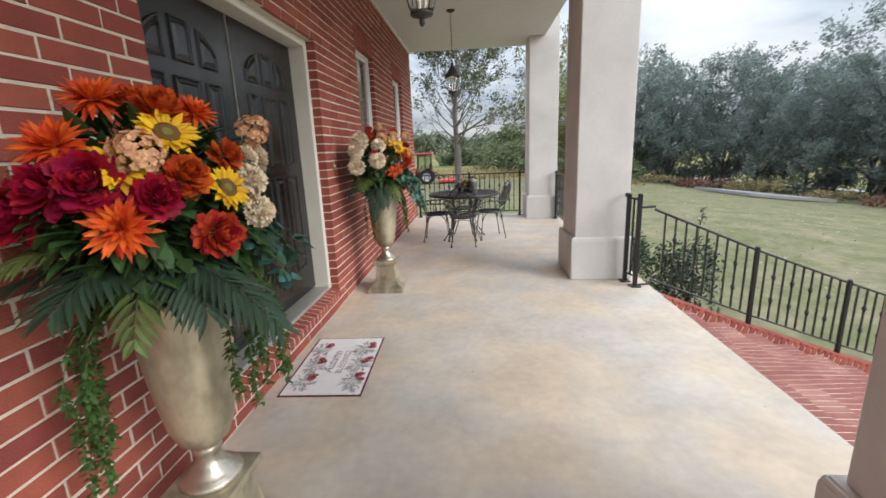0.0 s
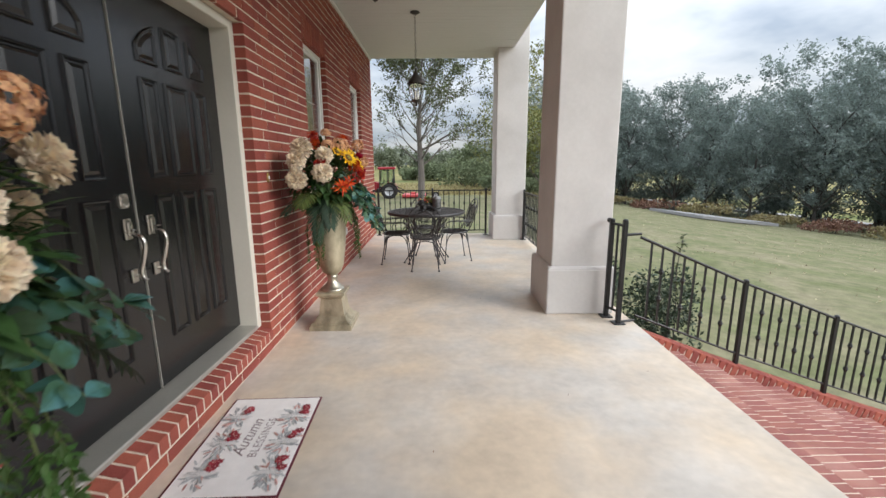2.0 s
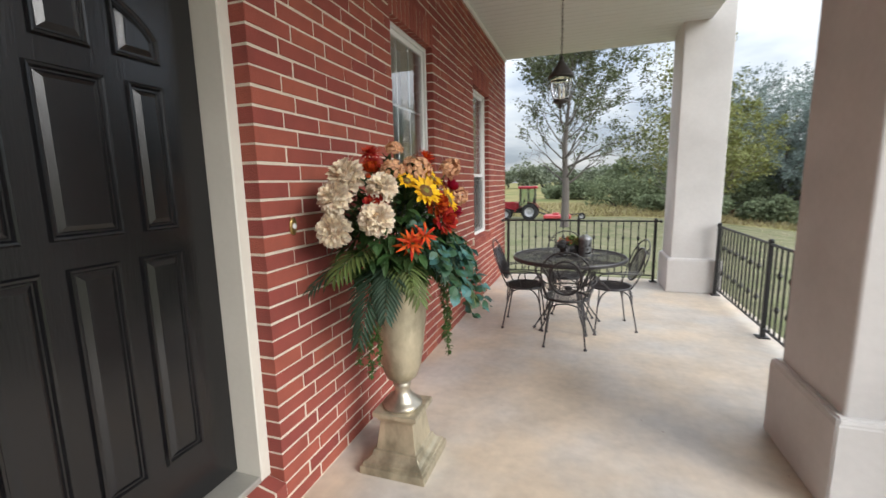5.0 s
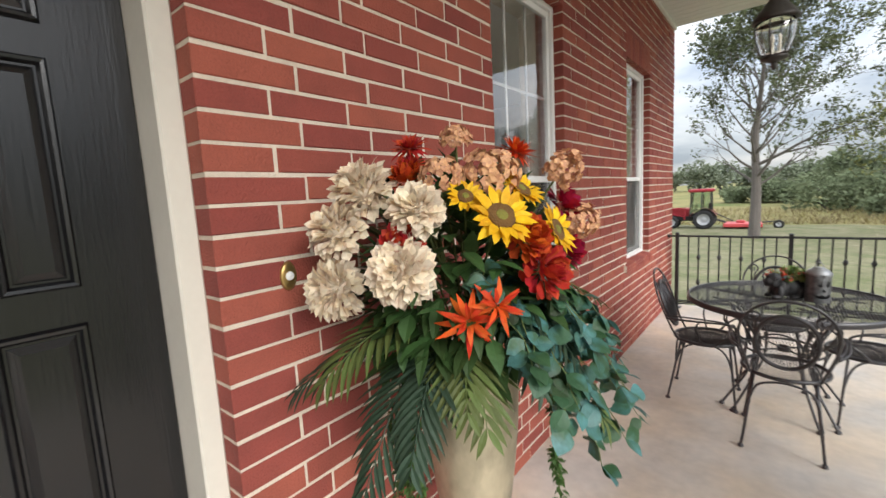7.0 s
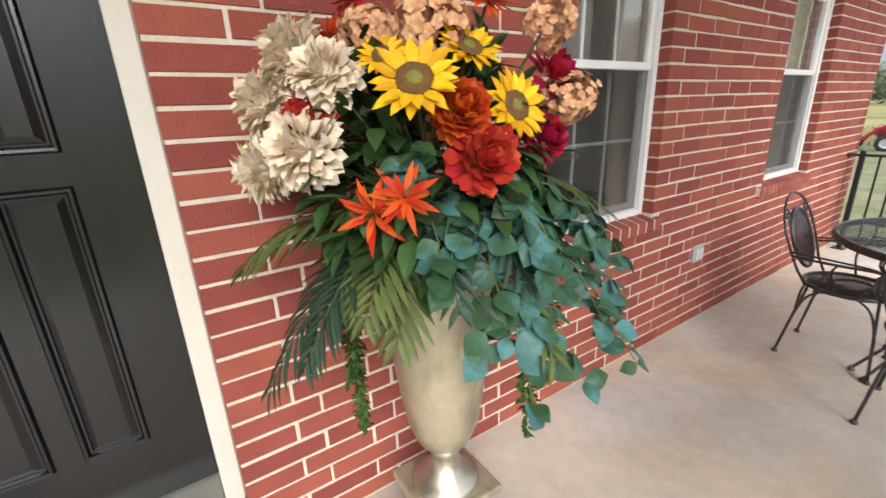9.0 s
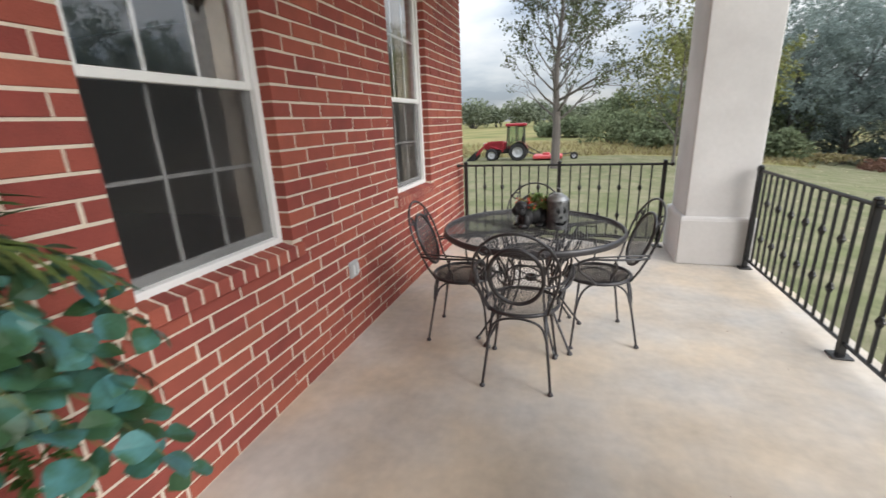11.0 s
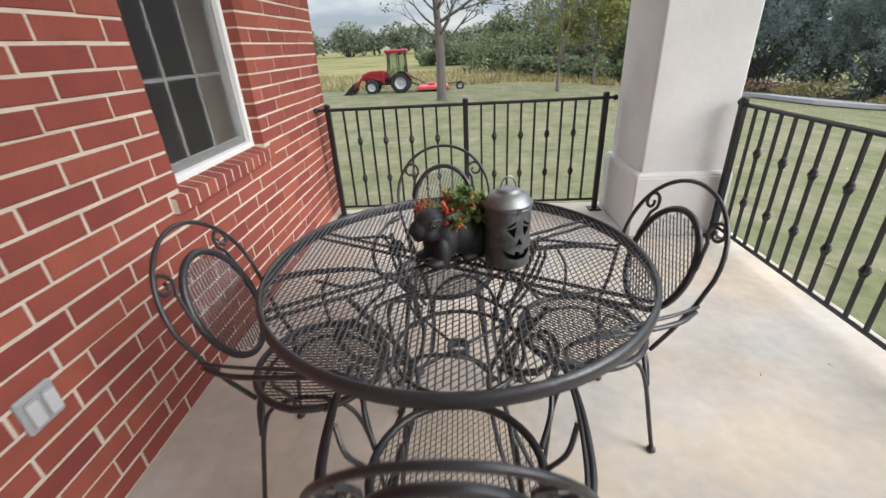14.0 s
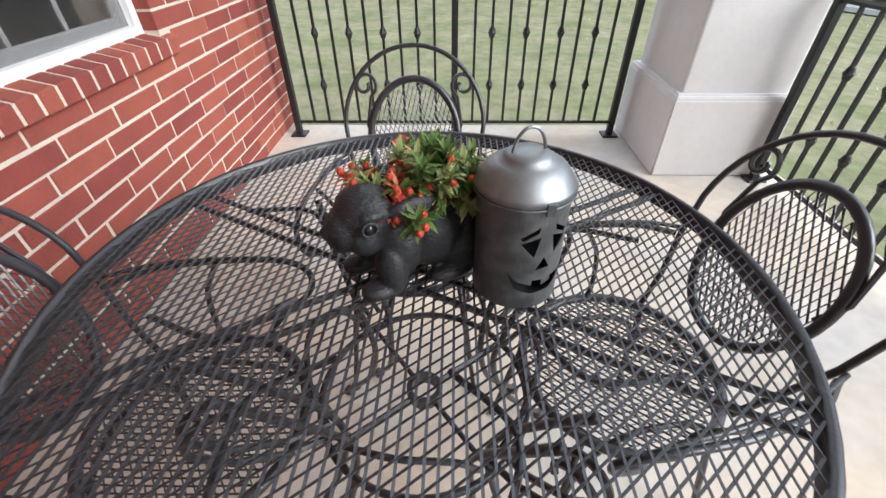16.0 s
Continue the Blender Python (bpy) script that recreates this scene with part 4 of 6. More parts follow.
    for s in (-1, 1):
        bm = bmesh.new()
        brace = spline([(s * 0.166, -0.187, 0.14), (s * 0.153, -0.168, 0.25), (s * 0.142, -0.13, 0.36), (s * 0.140, -0.05, 0.408), (s * 0.140, 0.05, 0.408), (s * 0.146, 0.12, 0.36), (s * 0.158, 0.158, 0.25), (s * 0.170, 0.170, 0.14)], 6)
        tube(bm, brace, 0.0065, 6)
        part("brace", bm, IRON, root, smooth=True)
    bm = bmesh.new()
    tube(bm, spline([(-0.150, -0.168, 0.28), (-0.11, -0.17, 0.37), (0.0, -0.175, 0.40), (0.11, -0.17, 0.37), (0.150, -0.168, 0.28)], 6), 0.0065, 6)
    part("brace", bm, IRON, root, smooth=True)
    return root


chair = make_chair(pose(1.10, 6.130, 0))
copy_thing(chair, pose(0.683, 6.508, 0, 0, 0, -89))
copy_thing(chair, pose(1.503, 6.650, 0, 0, 0, 103))
copy_thing(chair, pose(1.040, 7.050, 0, 0, 0, 180))


# ---- plant helpers ----
def blade(j, base, d, up, length, width, bend=0.3, n=3, fold=0.15, tip=0.0, widest=0.4):
    """A leaf: a folded strip along d that droops by bend."""
    d, up = Vector(d).normalized(), Vector(up)
    side = d.cross(up)
    if side.length < 1e-4:
        side = d.orthogonal()
    side.normalize()
    nrm = side.cross(d).normalized()
    base = Vector(base)
    v = [tuple(base)]
    rows = []
    for i in range(1, n + 1):
        t = i / (n + 1)
        w = width * 0.5 * (math.sin(math.pi * (t ** (math.log(0.5) / math.log(widest)))) * (1 - tip) + tip)
        c = base + d * (length * t) - nrm * (bend * length * t * t)
        v += [tuple(c + side * w + nrm * fold * w), tuple(c), tuple(c - side * w + nrm * fold * w)]
        rows.append(len(v) - 3)
    v.append(tuple(base + d * length - nrm * (bend * length)))
    f = [(0, rows[0], rows[0] + 1), (0, rows[0] + 1, rows[0] + 2)]
    for a, b in zip(rows, rows[1:]):
        f += [(a, b, b + 1, a + 1), (a + 1, b + 1, b + 2, a + 2)]
    e = len(v) - 1
    f += [(rows[-1], e, rows[-1] + 1), (rows[-1] + 1, e, rows[-1] + 2)]
    j.add(v, f)


def ball(j, c, r, seg=8, rings=5, sq=(1, 1, 1)):
    v, f = [], []
    v.append((c[0], c[1], c[2] + r * sq[2]))
    for i in range(1, rings):
        th = math.pi * i / rings
        for k in range(seg):
            a = 2 * math.pi * k / seg
            v.append((c[0] + r * sq[0] * math.sin(th) * math.cos(a), c[1] + r * sq[1] * math.sin(th) * math.sin(a), c[2] + r * sq[2] * math.cos(th)))
    v.append((c[0], c[1], c[2] - r * sq[2]))
    for k in range(seg):
        f.append((0, 1 + k, 1 + (k + 1) % seg))
        for i in range(rings - 2):
            o = 1 + i * seg
            f.append((o + k, o + seg + k, o + seg + (k + 1) % seg, o + (k + 1) % seg))
        f.append((len(v) - 1, 1 + (rings - 2) * seg + (k + 1) % seg, 1 + (rings - 2) * seg + k))
    j.add(v, f)


def rand_dir(rnd, zmin=-1.0, zmax=1.0):
    z = rnd.uniform(zmin, zmax)
    a = rnd.uniform(0, 2 * math.pi)
    s = math.sqrt(max(0, 1 - z * z))
    return Vector((s * math.cos(a), s * math.sin(a), z))


def foliage(name, color, **k):
    d = dict(rough=0.55, var=0.22, scale=25, fine=140, bump=0.15, bump_scale=120, random=0.28, island=True, trans=0.22, hue=0.015, spec=0.35)
    d.update(k)
    return material(name, color, **d)


# ---- things on the table ----
M["resin"] = material("black_resin", (0.022, 0.022, 0.024), 0.48, var=0.3, scale=30, bump=0.28, bump_scale=260, stretch=(0.5, 1, 1.6))
M["galvanised"] = material("galvanised_steel", (0.24, 0.245, 0.25), 0.42, metal=0.8, var=0.22, scale=22, fine=70, bump=0.10, bump_scale=40, second=(0.15, 0.153, 0.158), second_at=(0.42, 0.6), second_scale=26)
M["zinc"] = material("pale_zinc", (0.27, 0.28, 0.29), 0.46, metal=0.85, var=0.2, scale=22, fine=70, bump=0.08, bump_scale=40, second=(0.30, 0.305, 0.31), second_at=(0.45, 0.6), second_scale=22)
M["eye_gloss"] = material("glossy_black", (0.012, 0.012, 0.014), 0.12, var=0.1, bump=0.0)
M["table_green"] = foliage("planter_leaf", (0.13, 0.21, 0.055))
M["table_lime"] = foliage("planter_lime_leaf", (0.40, 0.44, 0.19))
M["table_red"] = foliage("planter_red_leaf", (0.55, 0.12, 0.075))
M["berry"] = material("berry_red", (0.50, 0.055, 0.03), 0.3, var=0.2, bump=0.0, random=0.25)


def make_bunny():
    root = thing("rabbit_planter", pose(1.098, 6.612, 0.7265, 0, 0, 33), "black resin rabbit planter on the mesh table", "planter")
    bm = bmesh.new()
    lumps = [((0.026, 0, 0.072), (0.070, 0.064, 0.066)), ((0.064, 0, 0.064), (0.050, 0.064, 0.064)), ((-0.034, 0, 0.070), (0.042, 0.055, 0.066)),
             ((-0.046, 0, 0.100), (0.038, 0.047, 0.048)), ((-0.072, 0, 0.121), (0.046, 0.047, 0.043)), ((-0.104, 0, 0.108), (0.030, 0.034, 0.031)),
             ((-0.130, 0, 0.112), (0.009, 0.012, 0.009)), ((0.112, 0, 0.062), (0.016, 0.018, 0.018)), ((-0.112, 0, 0.088), (0.016, 0.018, 0.012))]
    for sy in (-1, 1):
        lumps += [((-0.086, sy * 0.026, 0.104), (0.026, 0.022, 0.028)), ((-0.076, sy * 0.034, 0.139), (0.020, 0.012, 0.010)), ((-0.020, sy * 0.040, 0.134), (0.040, 0.011, 0.019)),
                  ((-0.056, sy * 0.033, 0.040), (0.024, 0.025, 0.048)), ((-0.078, sy * 0.035, 0.013), (0.030, 0.022, 0.014)),
                  ((0.062, sy * 0.047, 0.044), (0.040, 0.026, 0.045)), ((0.036, sy * 0.052, 0.013), (0.042, 0.021, 0.014))]
    for c, r in lumps:
        bmesh.ops.create_icosphere(bm, subdivisions=3, radius=1.0, matrix=Matrix.Translation(c) @ Matrix.Diagonal((*r, 1)))
    ob = mesh_object("body", bm, M["resin"], root, smooth=True)
    rm = ob.modifiers.new("merge", "REMESH")
    rm.mode, rm.voxel_size, rm.use_smooth_shade = "VOXEL", 0.0028, True
    sm = ob.modifiers.new("soften", "SMOOTH")
    sm.factor, sm.iterations = 0.5, 4
    for sy in (-1, 1):
        bm = bmesh.new()
        bmesh.ops.create_uvsphere(bm, u_segments=14, v_segments=9, radius=0.0085, matrix=Matrix.Translation((-0.086, sy * 0.0425, 0.1275)))
        eye = part("eye", bm, M["eye_gloss"], root, smooth=True)
        bm = bmesh.new()
        tube(bm, [(-0.086 + 0.0105 * math.cos(t), sy * (0.0465 - 0.002 * math.sin(t)), 0.1275 + 0.0085 * math.sin(t)) for t in [2 * math.pi * k / 18 for k in range(18)]], 0.0024, 6, closed=True)
        part("eyelid", bm, M["resin"], eye, smooth=True)
    # artificial sprigs standing in the planter's back
    plant = thing("artificial_plant", pose(1.118, 6.628, 0.842), "artificial green and red berry sprigs in the rabbit planter", "plant")
    rnd = random.Random(5)
    j = Joined()
    ball(j, (0, 0, 0), 0.0055, 8, 6)
    berry = bpy.data.meshes.new("berry")
    berry.from_pydata(j.v, [], j.f)
    berry.materials.append(M["berry"])
    for i in range(74):
        d = rand_dir(rnd, 0.10, 1.0)
        l = rnd.uniform(0.045, 0.088)
        base = Vector((rnd.uniform(-0.05, 0.06), rnd.uniform(-0.035, 0.035), 0.0))
        kind = "table_red" if d.x < -0.25 and rnd.random() < 0.45 else ("table_lime" if d.y < 0.1 and rnd.random() < 0.6 else "table_green")
        j = Joined()
        for k in range(60):
            t = rnd.uniform(0.2, 1.0)
            p = base + d * (l * t)
            dd = (d * 0.6 + rand_dir(rnd) * 0.9)
            blade(j, p, dd, (0, 0, 1), rnd.uniform(0.018, 0.032), rnd.uniform(0.006, 0.0095), 0.15)
        sp = j.make("sprig", M[kind], plant, kind="")
        if kind == "table_red" or i % 4 == 0 or d.x < -0.4:
            for k in range(4):
                b = new("berry", berry)
                b.parent = sp
                b.location = base + d * l * rnd.uniform(0.8, 1.08) + rand_dir(rnd) * 0.013


make_bunny()


def make_pumpkin_lantern():
    root = thing("metal_lantern", pose(1.250, 6.578, 0.7265), "galvanised metal lantern with a cut-out grin and domed lid", "lantern")
    r, h = 0.0620, 0.174
    face = -65.0
    shapes = (
        ((-34, 0.122), (-10, 0.140), (-12, 0.130), (-30, 0.118)), ((34, 0.122), (10, 0.140), (12, 0.130), (30, 0.118)),
        ((-33, 0.114), (-8, 0.124), (-14, 0.092)), ((33, 0.114), (8, 0.124), (14, 0.092)),
        ((-10, 0.070), (10, 0.070), (0, 0.090)),
        ((-46, 0.066), (-32, 0.050), (-12, 0.043), (-12, 0.052), (2, 0.050), (2, 0.040), (16, 0.044), (16, 0.052), (34, 0.052), (46, 0.066), (38, 0.040), (18, 0.028), (-12, 0.027), (-34, 0.036)),
    )
    # the can's wall, cut flat with its openings and then rolled round
    bm = bmesh.new()
    outlines = [((-180, 0.0), (180, 0.0), (180, h), (-180, h))] + list(shapes)
    edges = []
    for sh in outlines:
        vs = [bm.verts.new((a, z * 1000, 0)) for a, z in sh]
        edges += [bm.edges.new((vs[k], vs[(k + 1) % len(vs)])) for k in range(len(vs))]
    bmesh.ops.triangle_fill(bm, use_beauty=True, edges=edges)
    for k in range(-29, 30):
        bmesh.ops.bisect_plane(bm, geom=bm.verts[:] + bm.edges[:] + bm.faces[:], plane_co=(k * 6 + 0.01, 0, 0), plane_no=(1, 0, 0))
    for v in bm.verts:
        t = radians(face + v.co.x)
        v.co = (r * math.cos(t), r * math.sin(t), v.co.y / 1000)
    bmesh.ops.remove_doubles(bm, verts=bm.verts, dist=0.00005)
    bmesh.ops.recalc_face_normals(bm, faces=bm.faces)
    wall = mesh_object("can", bm, M["galvanised"], root)
    wall.modifiers.new("sheet", "SOLIDIFY").thickness = 0.0015
    part("bottom", lathe(bmesh.new(), ((0.0, 0.001), (r - 0.002, 0.001), (r - 0.002, 0.003), (0.0, 0.003)), 32), M["galvanised"], root)
    bm = bmesh.new()
    lathe(bm, ((r + 0.003, h - 0.006), (r + 0.005, h), (r + 0.003, h + 0.004), (r - 0.002, h + 0.010), (r - 0.011, h + 0.022), (r - 0.022, h + 0.029), (0.033, h + 0.031), (0.031, h + 0.035), (0.026, h + 0.039), (0.014, h + 0.041), (0.0, h + 0.0415)), 48)
    lid = part("lid", bm, M["zinc"], root, "domed galvanised lid", smooth=True)
    bm = bmesh.new()
    tube(bm, [(0.021 * math.cos(t), 0.006 * math.cos(t), h + 0.034 + 0.036 * math.sin(t)) for t in [math.pi * k / 14 for k in range(15)]], 0.0022, 6)
    part("handle", bm, M["galvanised"], lid)
    bm = bmesh.new()
    tube(bm, [((r + 0.004) * math.cos(t), (r + 0.004) * math.sin(t), h - 0.008) for t in [2 * math.pi * k / 40 for k in range(40)]], 0.0016, 5, closed=True)
    a = radians(face - 4)
    box(bm, (r + 0.004) * math.cos(a) - 0.006, (r + 0.004) * math.sin(a) - 0.004, h - 0.016, (r + 0.004) * math.cos(a) + 0.006, (r + 0.004) * math.sin(a) + 0.004, h + 0.002, 0.001)
    part("clasp", bm, M["galvanised"], root)


make_pumpkin_lantern()


# ---- urns with flower arrangements ----
def petal_mat(name, color, second, **k):
    d = dict(rough=0.6, var=0.15, scale=40, fine=200, bump=0.12, bump_scale=160, random=0.22, island=True, trans=0.25, hue=0.012, spec=0.25, second=second, second_at=(0.42, 0.68), second_scale=45)
    d.update(k)
    return material(name, color, **d)


M["sun_petal"] = petal_mat("sunflower_petal", (0.78, 0.44, 0.012), (0.80, 0.52, 0.03))
M["sun_disc"] = material("sunflower_disc", (0.17, 0.085, 0.022), 0.9, var=0.35, scale=60, fine=300, bump=0.8, bump_scale=350)
M["sun_eye"] = material("sunflower_eye", (0.22, 0.21, 0.04), 0.9, var=0.3, scale=60, fine=300, bump=0.8, bump_scale=350)
M["cream_petal"] = petal_mat("cream_petal", (0.84, 0.755, 0.60), (0.74, 0.57, 0.41))
M["peach_petal"] = petal_mat("peach_petal", (0.72, 0.42, 0.24), (0.62, 0.33, 0.19), scale=60)
M["orange_petal"] = petal_mat("burnt_orange_petal", (0.56, 0.085, 0.012), (0.40, 0.05, 0.012))
M["dahlia_petal"] = petal_mat("bright_orange_petal", (0.72, 0.085, 0.016), (0.60, 0.12, 0.02))
M["red_petal"] = petal_mat("red_petal", (0.50, 0.045, 0.022), (0.36, 0.022, 0.016))
M["burgundy_petal"] = petal_mat("burgundy_petal", (0.36, 0.008, 0.040), (0.24, 0.004, 0.022))
M["frond_dark"] = foliage("dark_palm_leaf", (0.030, 0.058, 0.034))
M["frond_light"] = foliage("light_palm_leaf", (0.100, 0.135, 0.038))
M["flower_leaf"] = foliage("deep_green_leaf", (0.040, 0.085, 0.024))
M["euca_leaf"] = foliage("blue_green_leaf", (0.055, 0.150, 0.128), hue=0.06, random=0.6, second=(0.034, 0.085, 0.036), second_at=(0.42, 0.54), second_scale=14, rough=0.45, var=0.3)
M["vine_leaf"] = foliage("vine_leaf", (0.055, 0.115, 0.028), random=0.35)
M["stem"] = material("green_stem", (0.09, 0.12, 0.035), 0.7, var=0.2, bump=0.0)


def facing(n):
    return Vector(n).normalized().to_track_quat("Z", "Y").to_matrix().to_4x4()


def place_joined(j, m):
    j.v = [tuple(m @ Vector(p)) for p in j.v]
    return j


def petals(rnd, r, layers, widest=0.45, jitter=9, n=3):
    """Rings of petals round +z: (count, start radius, length, width, lift in degrees, bend)."""
    j = Joined()
    for count, r0, l, w, lift, bend in layers:
        o = rnd.uniform(0, 6)
        for k in range(count):
            a = o + 2 * math.pi * k / count + rnd.uniform(-0.12, 0.12)
            e = radians(lift + rnd.uniform(-jitter, jitter))
            d = Vector((math.cos(a) * math.cos(e), math.sin(a) * math.cos(e), math.sin(e)))
            up = Vector((-math.cos(a) * math.sin(e), -math.sin(a) * math.sin(e), math.cos(e)))
            s = rnd.uniform(0.85, 1.12)
            blade(j, (math.cos(a) * r0 * r, math.sin(a) * r0 * r, r0 * r * 0.25 * math.sin(e)), d, up, l * r * s, w * r, bend + rnd.uniform(-0.011, 0.011) * jitter, n, rnd.uniform(-0.1, 0.45), widest=widest)
    return j


def sunflower(root, m, r, rnd):
    j = petals(rnd, r, ((15, 0.34, 0.72, 0.30, 12, 0.12), (14, 0.34, 0.66, 0.28, 26, 0.10)))
    head = place_joined(j, m).make("sunflower", M["sun_petal"], root, kind="")
    bm = bmesh.new()
    lathe(bm, ((0.0, -0.10 * r), (0.36 * r, -0.06 * r), (0.44 * r, 0.04 * r), (0.40 * r, 0.14 * r), (0.16 * r, 0.13 * r)), 22)
    for v in bm.verts:
        v.co *= 1 + rnd.uniform(-0.05, 0.05)
    bmesh.ops.transform(bm, matrix=m, verts=bm.verts)
    part("disc", bm, M["sun_disc"], head, smooth=True)
    j = Joined()
    ball(j, (0, 0, 0.11 * r), 0.19 * r, 14, 8, (1, 1, 0.45))
    place_joined(j, m).make("eye", M["sun_eye"], head, kind="")


def mum(root, m, r, rnd, mat, name="chrysanthemum"):
    """A dense round head of many short cupped petals."""
    j = Joined()
    n = 150
    for k in range(n):
        z = 1.0 - 1.55 * (k + 0.5) / n
        a = 2.39996 * k + rnd.uniform(-0.15, 0.15)
        h = math.sqrt(1 - z * z)
        d = Vector((h * math.cos(a), h * math.sin(a), z))
        up = Vector((-z * math.cos(a), -z * math.sin(a), h))
        dd = d + up * (0.55 - 0.25 * z) + rand_dir(rnd) * 0.22
        blade(j, d * r * 0.42, dd, up * 0.4 - d + rand_dir(rnd) * 0.3, r * rnd.uniform(0.48, 0.66), r * rnd.uniform(0.28, 0.40), rnd.uniform(0.2, 0.55), 5, rnd.uniform(0.2, 0.6), tip=0.18, widest=0.80)
    ball(j, (0, 0, 0), r * 0.45, 10, 6)
    place_joined(j, m).make(name, mat, root, kind="")


def peony(root, m, r, rnd, mat, name="peony"):
    j = petals(rnd, r, ((15, 0.12, 0.90, 0.44, 6, -0.15), (16, 0.11, 0.90, 0.42, 24, -0.28), (16, 0.10, 0.86, 0.40, 42, -0.34), (16, 0.08, 0.82, 0.36, 58, -0.38), (14, 0.06, 0.78, 0.34, 72, -0.40), (10, 0.03, 0.72, 0.30, 84, -0.4), (13, 0.1, 0.85, 0.46, -16, 0.0)), 0.78, 18, 5)
    place_joined(j, m).make(name, mat, root, kind="")


def dahlia(root, m, r, rnd, mat, name="dahlia"):
    j = petals(rnd, r, ((18, 0.08, 0.98, 0.20, -4, 0.18), (18, 0.08, 0.94, 0.20, 12, 0.08), (18, 0.07, 0.84, 0.19, 28, 0.0), (16, 0.06, 0.70, 0.17, 44, -0.08), (14, 0.05, 0.56, 0.15, 60, -0.12), (10, 0.02, 0.44, 0.12, 78, -0.1)))
    place_joined(j, m).make(name, mat, root, kind="")


def lily(root, m, r, rnd):
    j = petals(rnd, r, ((6, 0.05, 1.15, 0.26, -8, 0.45), (7, 0.05, 1.15, 0.25, 20, 0.35), (6, 0.04, 1.0, 0.22, 48, 0.15), (4, 0.03, 0.65, 0.16, 70, 0.0)))
    place_joined(j, m).make("spider_lily", M["dahlia_petal"], root, kind="")


def floret_spray(root, m, r, rnd, long=1.0):
    """A head of many small four-petalled florets."""
    j = Joined()
    for k in range(int(120 * (0.6 + 0.4 * long))):
        d = rand_dir(rnd, -0.35, 1.0)
        q = rnd.uniform(0.8, 1.05)
        c = Vector((d.x * r * 0.85, d.y * r * 0.85, d.z * r * 0.7 * long)) * q
        fm = Matrix.Translation(c) @ facing(d + rand_dir(rnd) * 0.4)
        a0 = rnd.uniform(0, 1.5)
        for i in range(5):
            a = a0 + i * 2 * math.pi / 5
            dd = fm.to_3x3() @ Vector((math.cos(a), math.sin(a), 0.25))
            blade(j, fm @ Vector((0, 0, 0)), dd, fm.to_3x3() @ Vector((0, 0, 1)), r * 0.17, r * 0.15, 0.1, 2, widest=0.6)
    place_joined(j, m).make("floret_spray", M["peach_petal"], root, kind="")


def frond(root, base, d, length, droop, mat, rnd, leaflet=0.16, n=17, width=0.014, name="palm_frond"):
    d = Vector(d).normalized()
    b = Vector(base)
    pts = []
    for i in range(13):
        t = i / 12
        pts.append(b + d * (length * t) + Vector((0, 0, -droop * length * t * t)))
    j = Joined()
    bm = bmesh.new()
    tube(bm, pts, 0.004, 5, radii=[0.004 - 0.003 * i / 12 for i in range(13)])
    bm.verts.index_update()
    j.add([tuple(v.co) for v in bm.verts], [tuple(v.index for v in q.verts) for q in bm.faces])
    bm.free()
    for k in range(n):
        t = 0.22 + 0.78 * k / (n - 1)
        i = min(11, int(t * 12))
        p = pts[i].lerp(pts[i + 1], t * 12 - i)
        tan = (pts[i + 1] - pts[i]).normalized()
        side = tan.cross(Vector((0, 0, 1)))
        if side.length < 0.05:
            side = tan.orthogonal()
        side.normalize()
        nrm = side.cross(tan)
        l = leaflet * (0.55 + 0.75 * math.sin(math.pi * min(1, 0.15 + 0.8 * t))) * rnd.uniform(0.85, 1.1)
        for s in (-1, 1):
            dd = side * s * (1.0 - 0.35 * t) + tan * (0.55 + 0.75 * t) + nrm * rnd.uniform(-0.05, 0.15)
            blade(j, p, dd, nrm, l, width, 0.22 + rnd.uniform(-0.05, 0.12), 3, 0.3, widest=0.45)
    j.make(name, mat, root, kind="")


def eucalyptus(root, base, d, length, droop, rnd, size=0.052):
    length *= 0.70
    d = Vector(d).normalized()
    b = Vector(base)
    pts = [b + d * (length * t) + Vector((0, 0, -droop * length * t * t)) + rand_dir(rnd) * 0.008 for t in [i / 12 for i in range(13)]]
    bm = bmesh.new()
    tube(bm, pts, 0.003, 5, radii=[0.003 - 0.002 * i / 12 for i in range(13)])
    br = part("eucalyptus_branch", bm, M["stem"], root)
    j = Joined()
    for i in range(2, 13):
        for s in (0, 1, 2)[: 2 + i % 2]:
            a = rnd.uniform(0, 6.28)
            dd = Vector((math.cos(a), math.sin(a), rnd.uniform(-0.9, 0.25)))
            w = size * rnd.uniform(0.7, 1.1)
            blade(j, pts[i], dd, Vector((d.x, d.y, 0.8)) + rand_dir(rnd) * 0.4, w * 1.14, w * 0.98, 0.25, 7, rnd.uniform(0.0, 0.22), widest=0.46)
    j.make("leaves", M["euca_leaf"], br, kind="stuff")


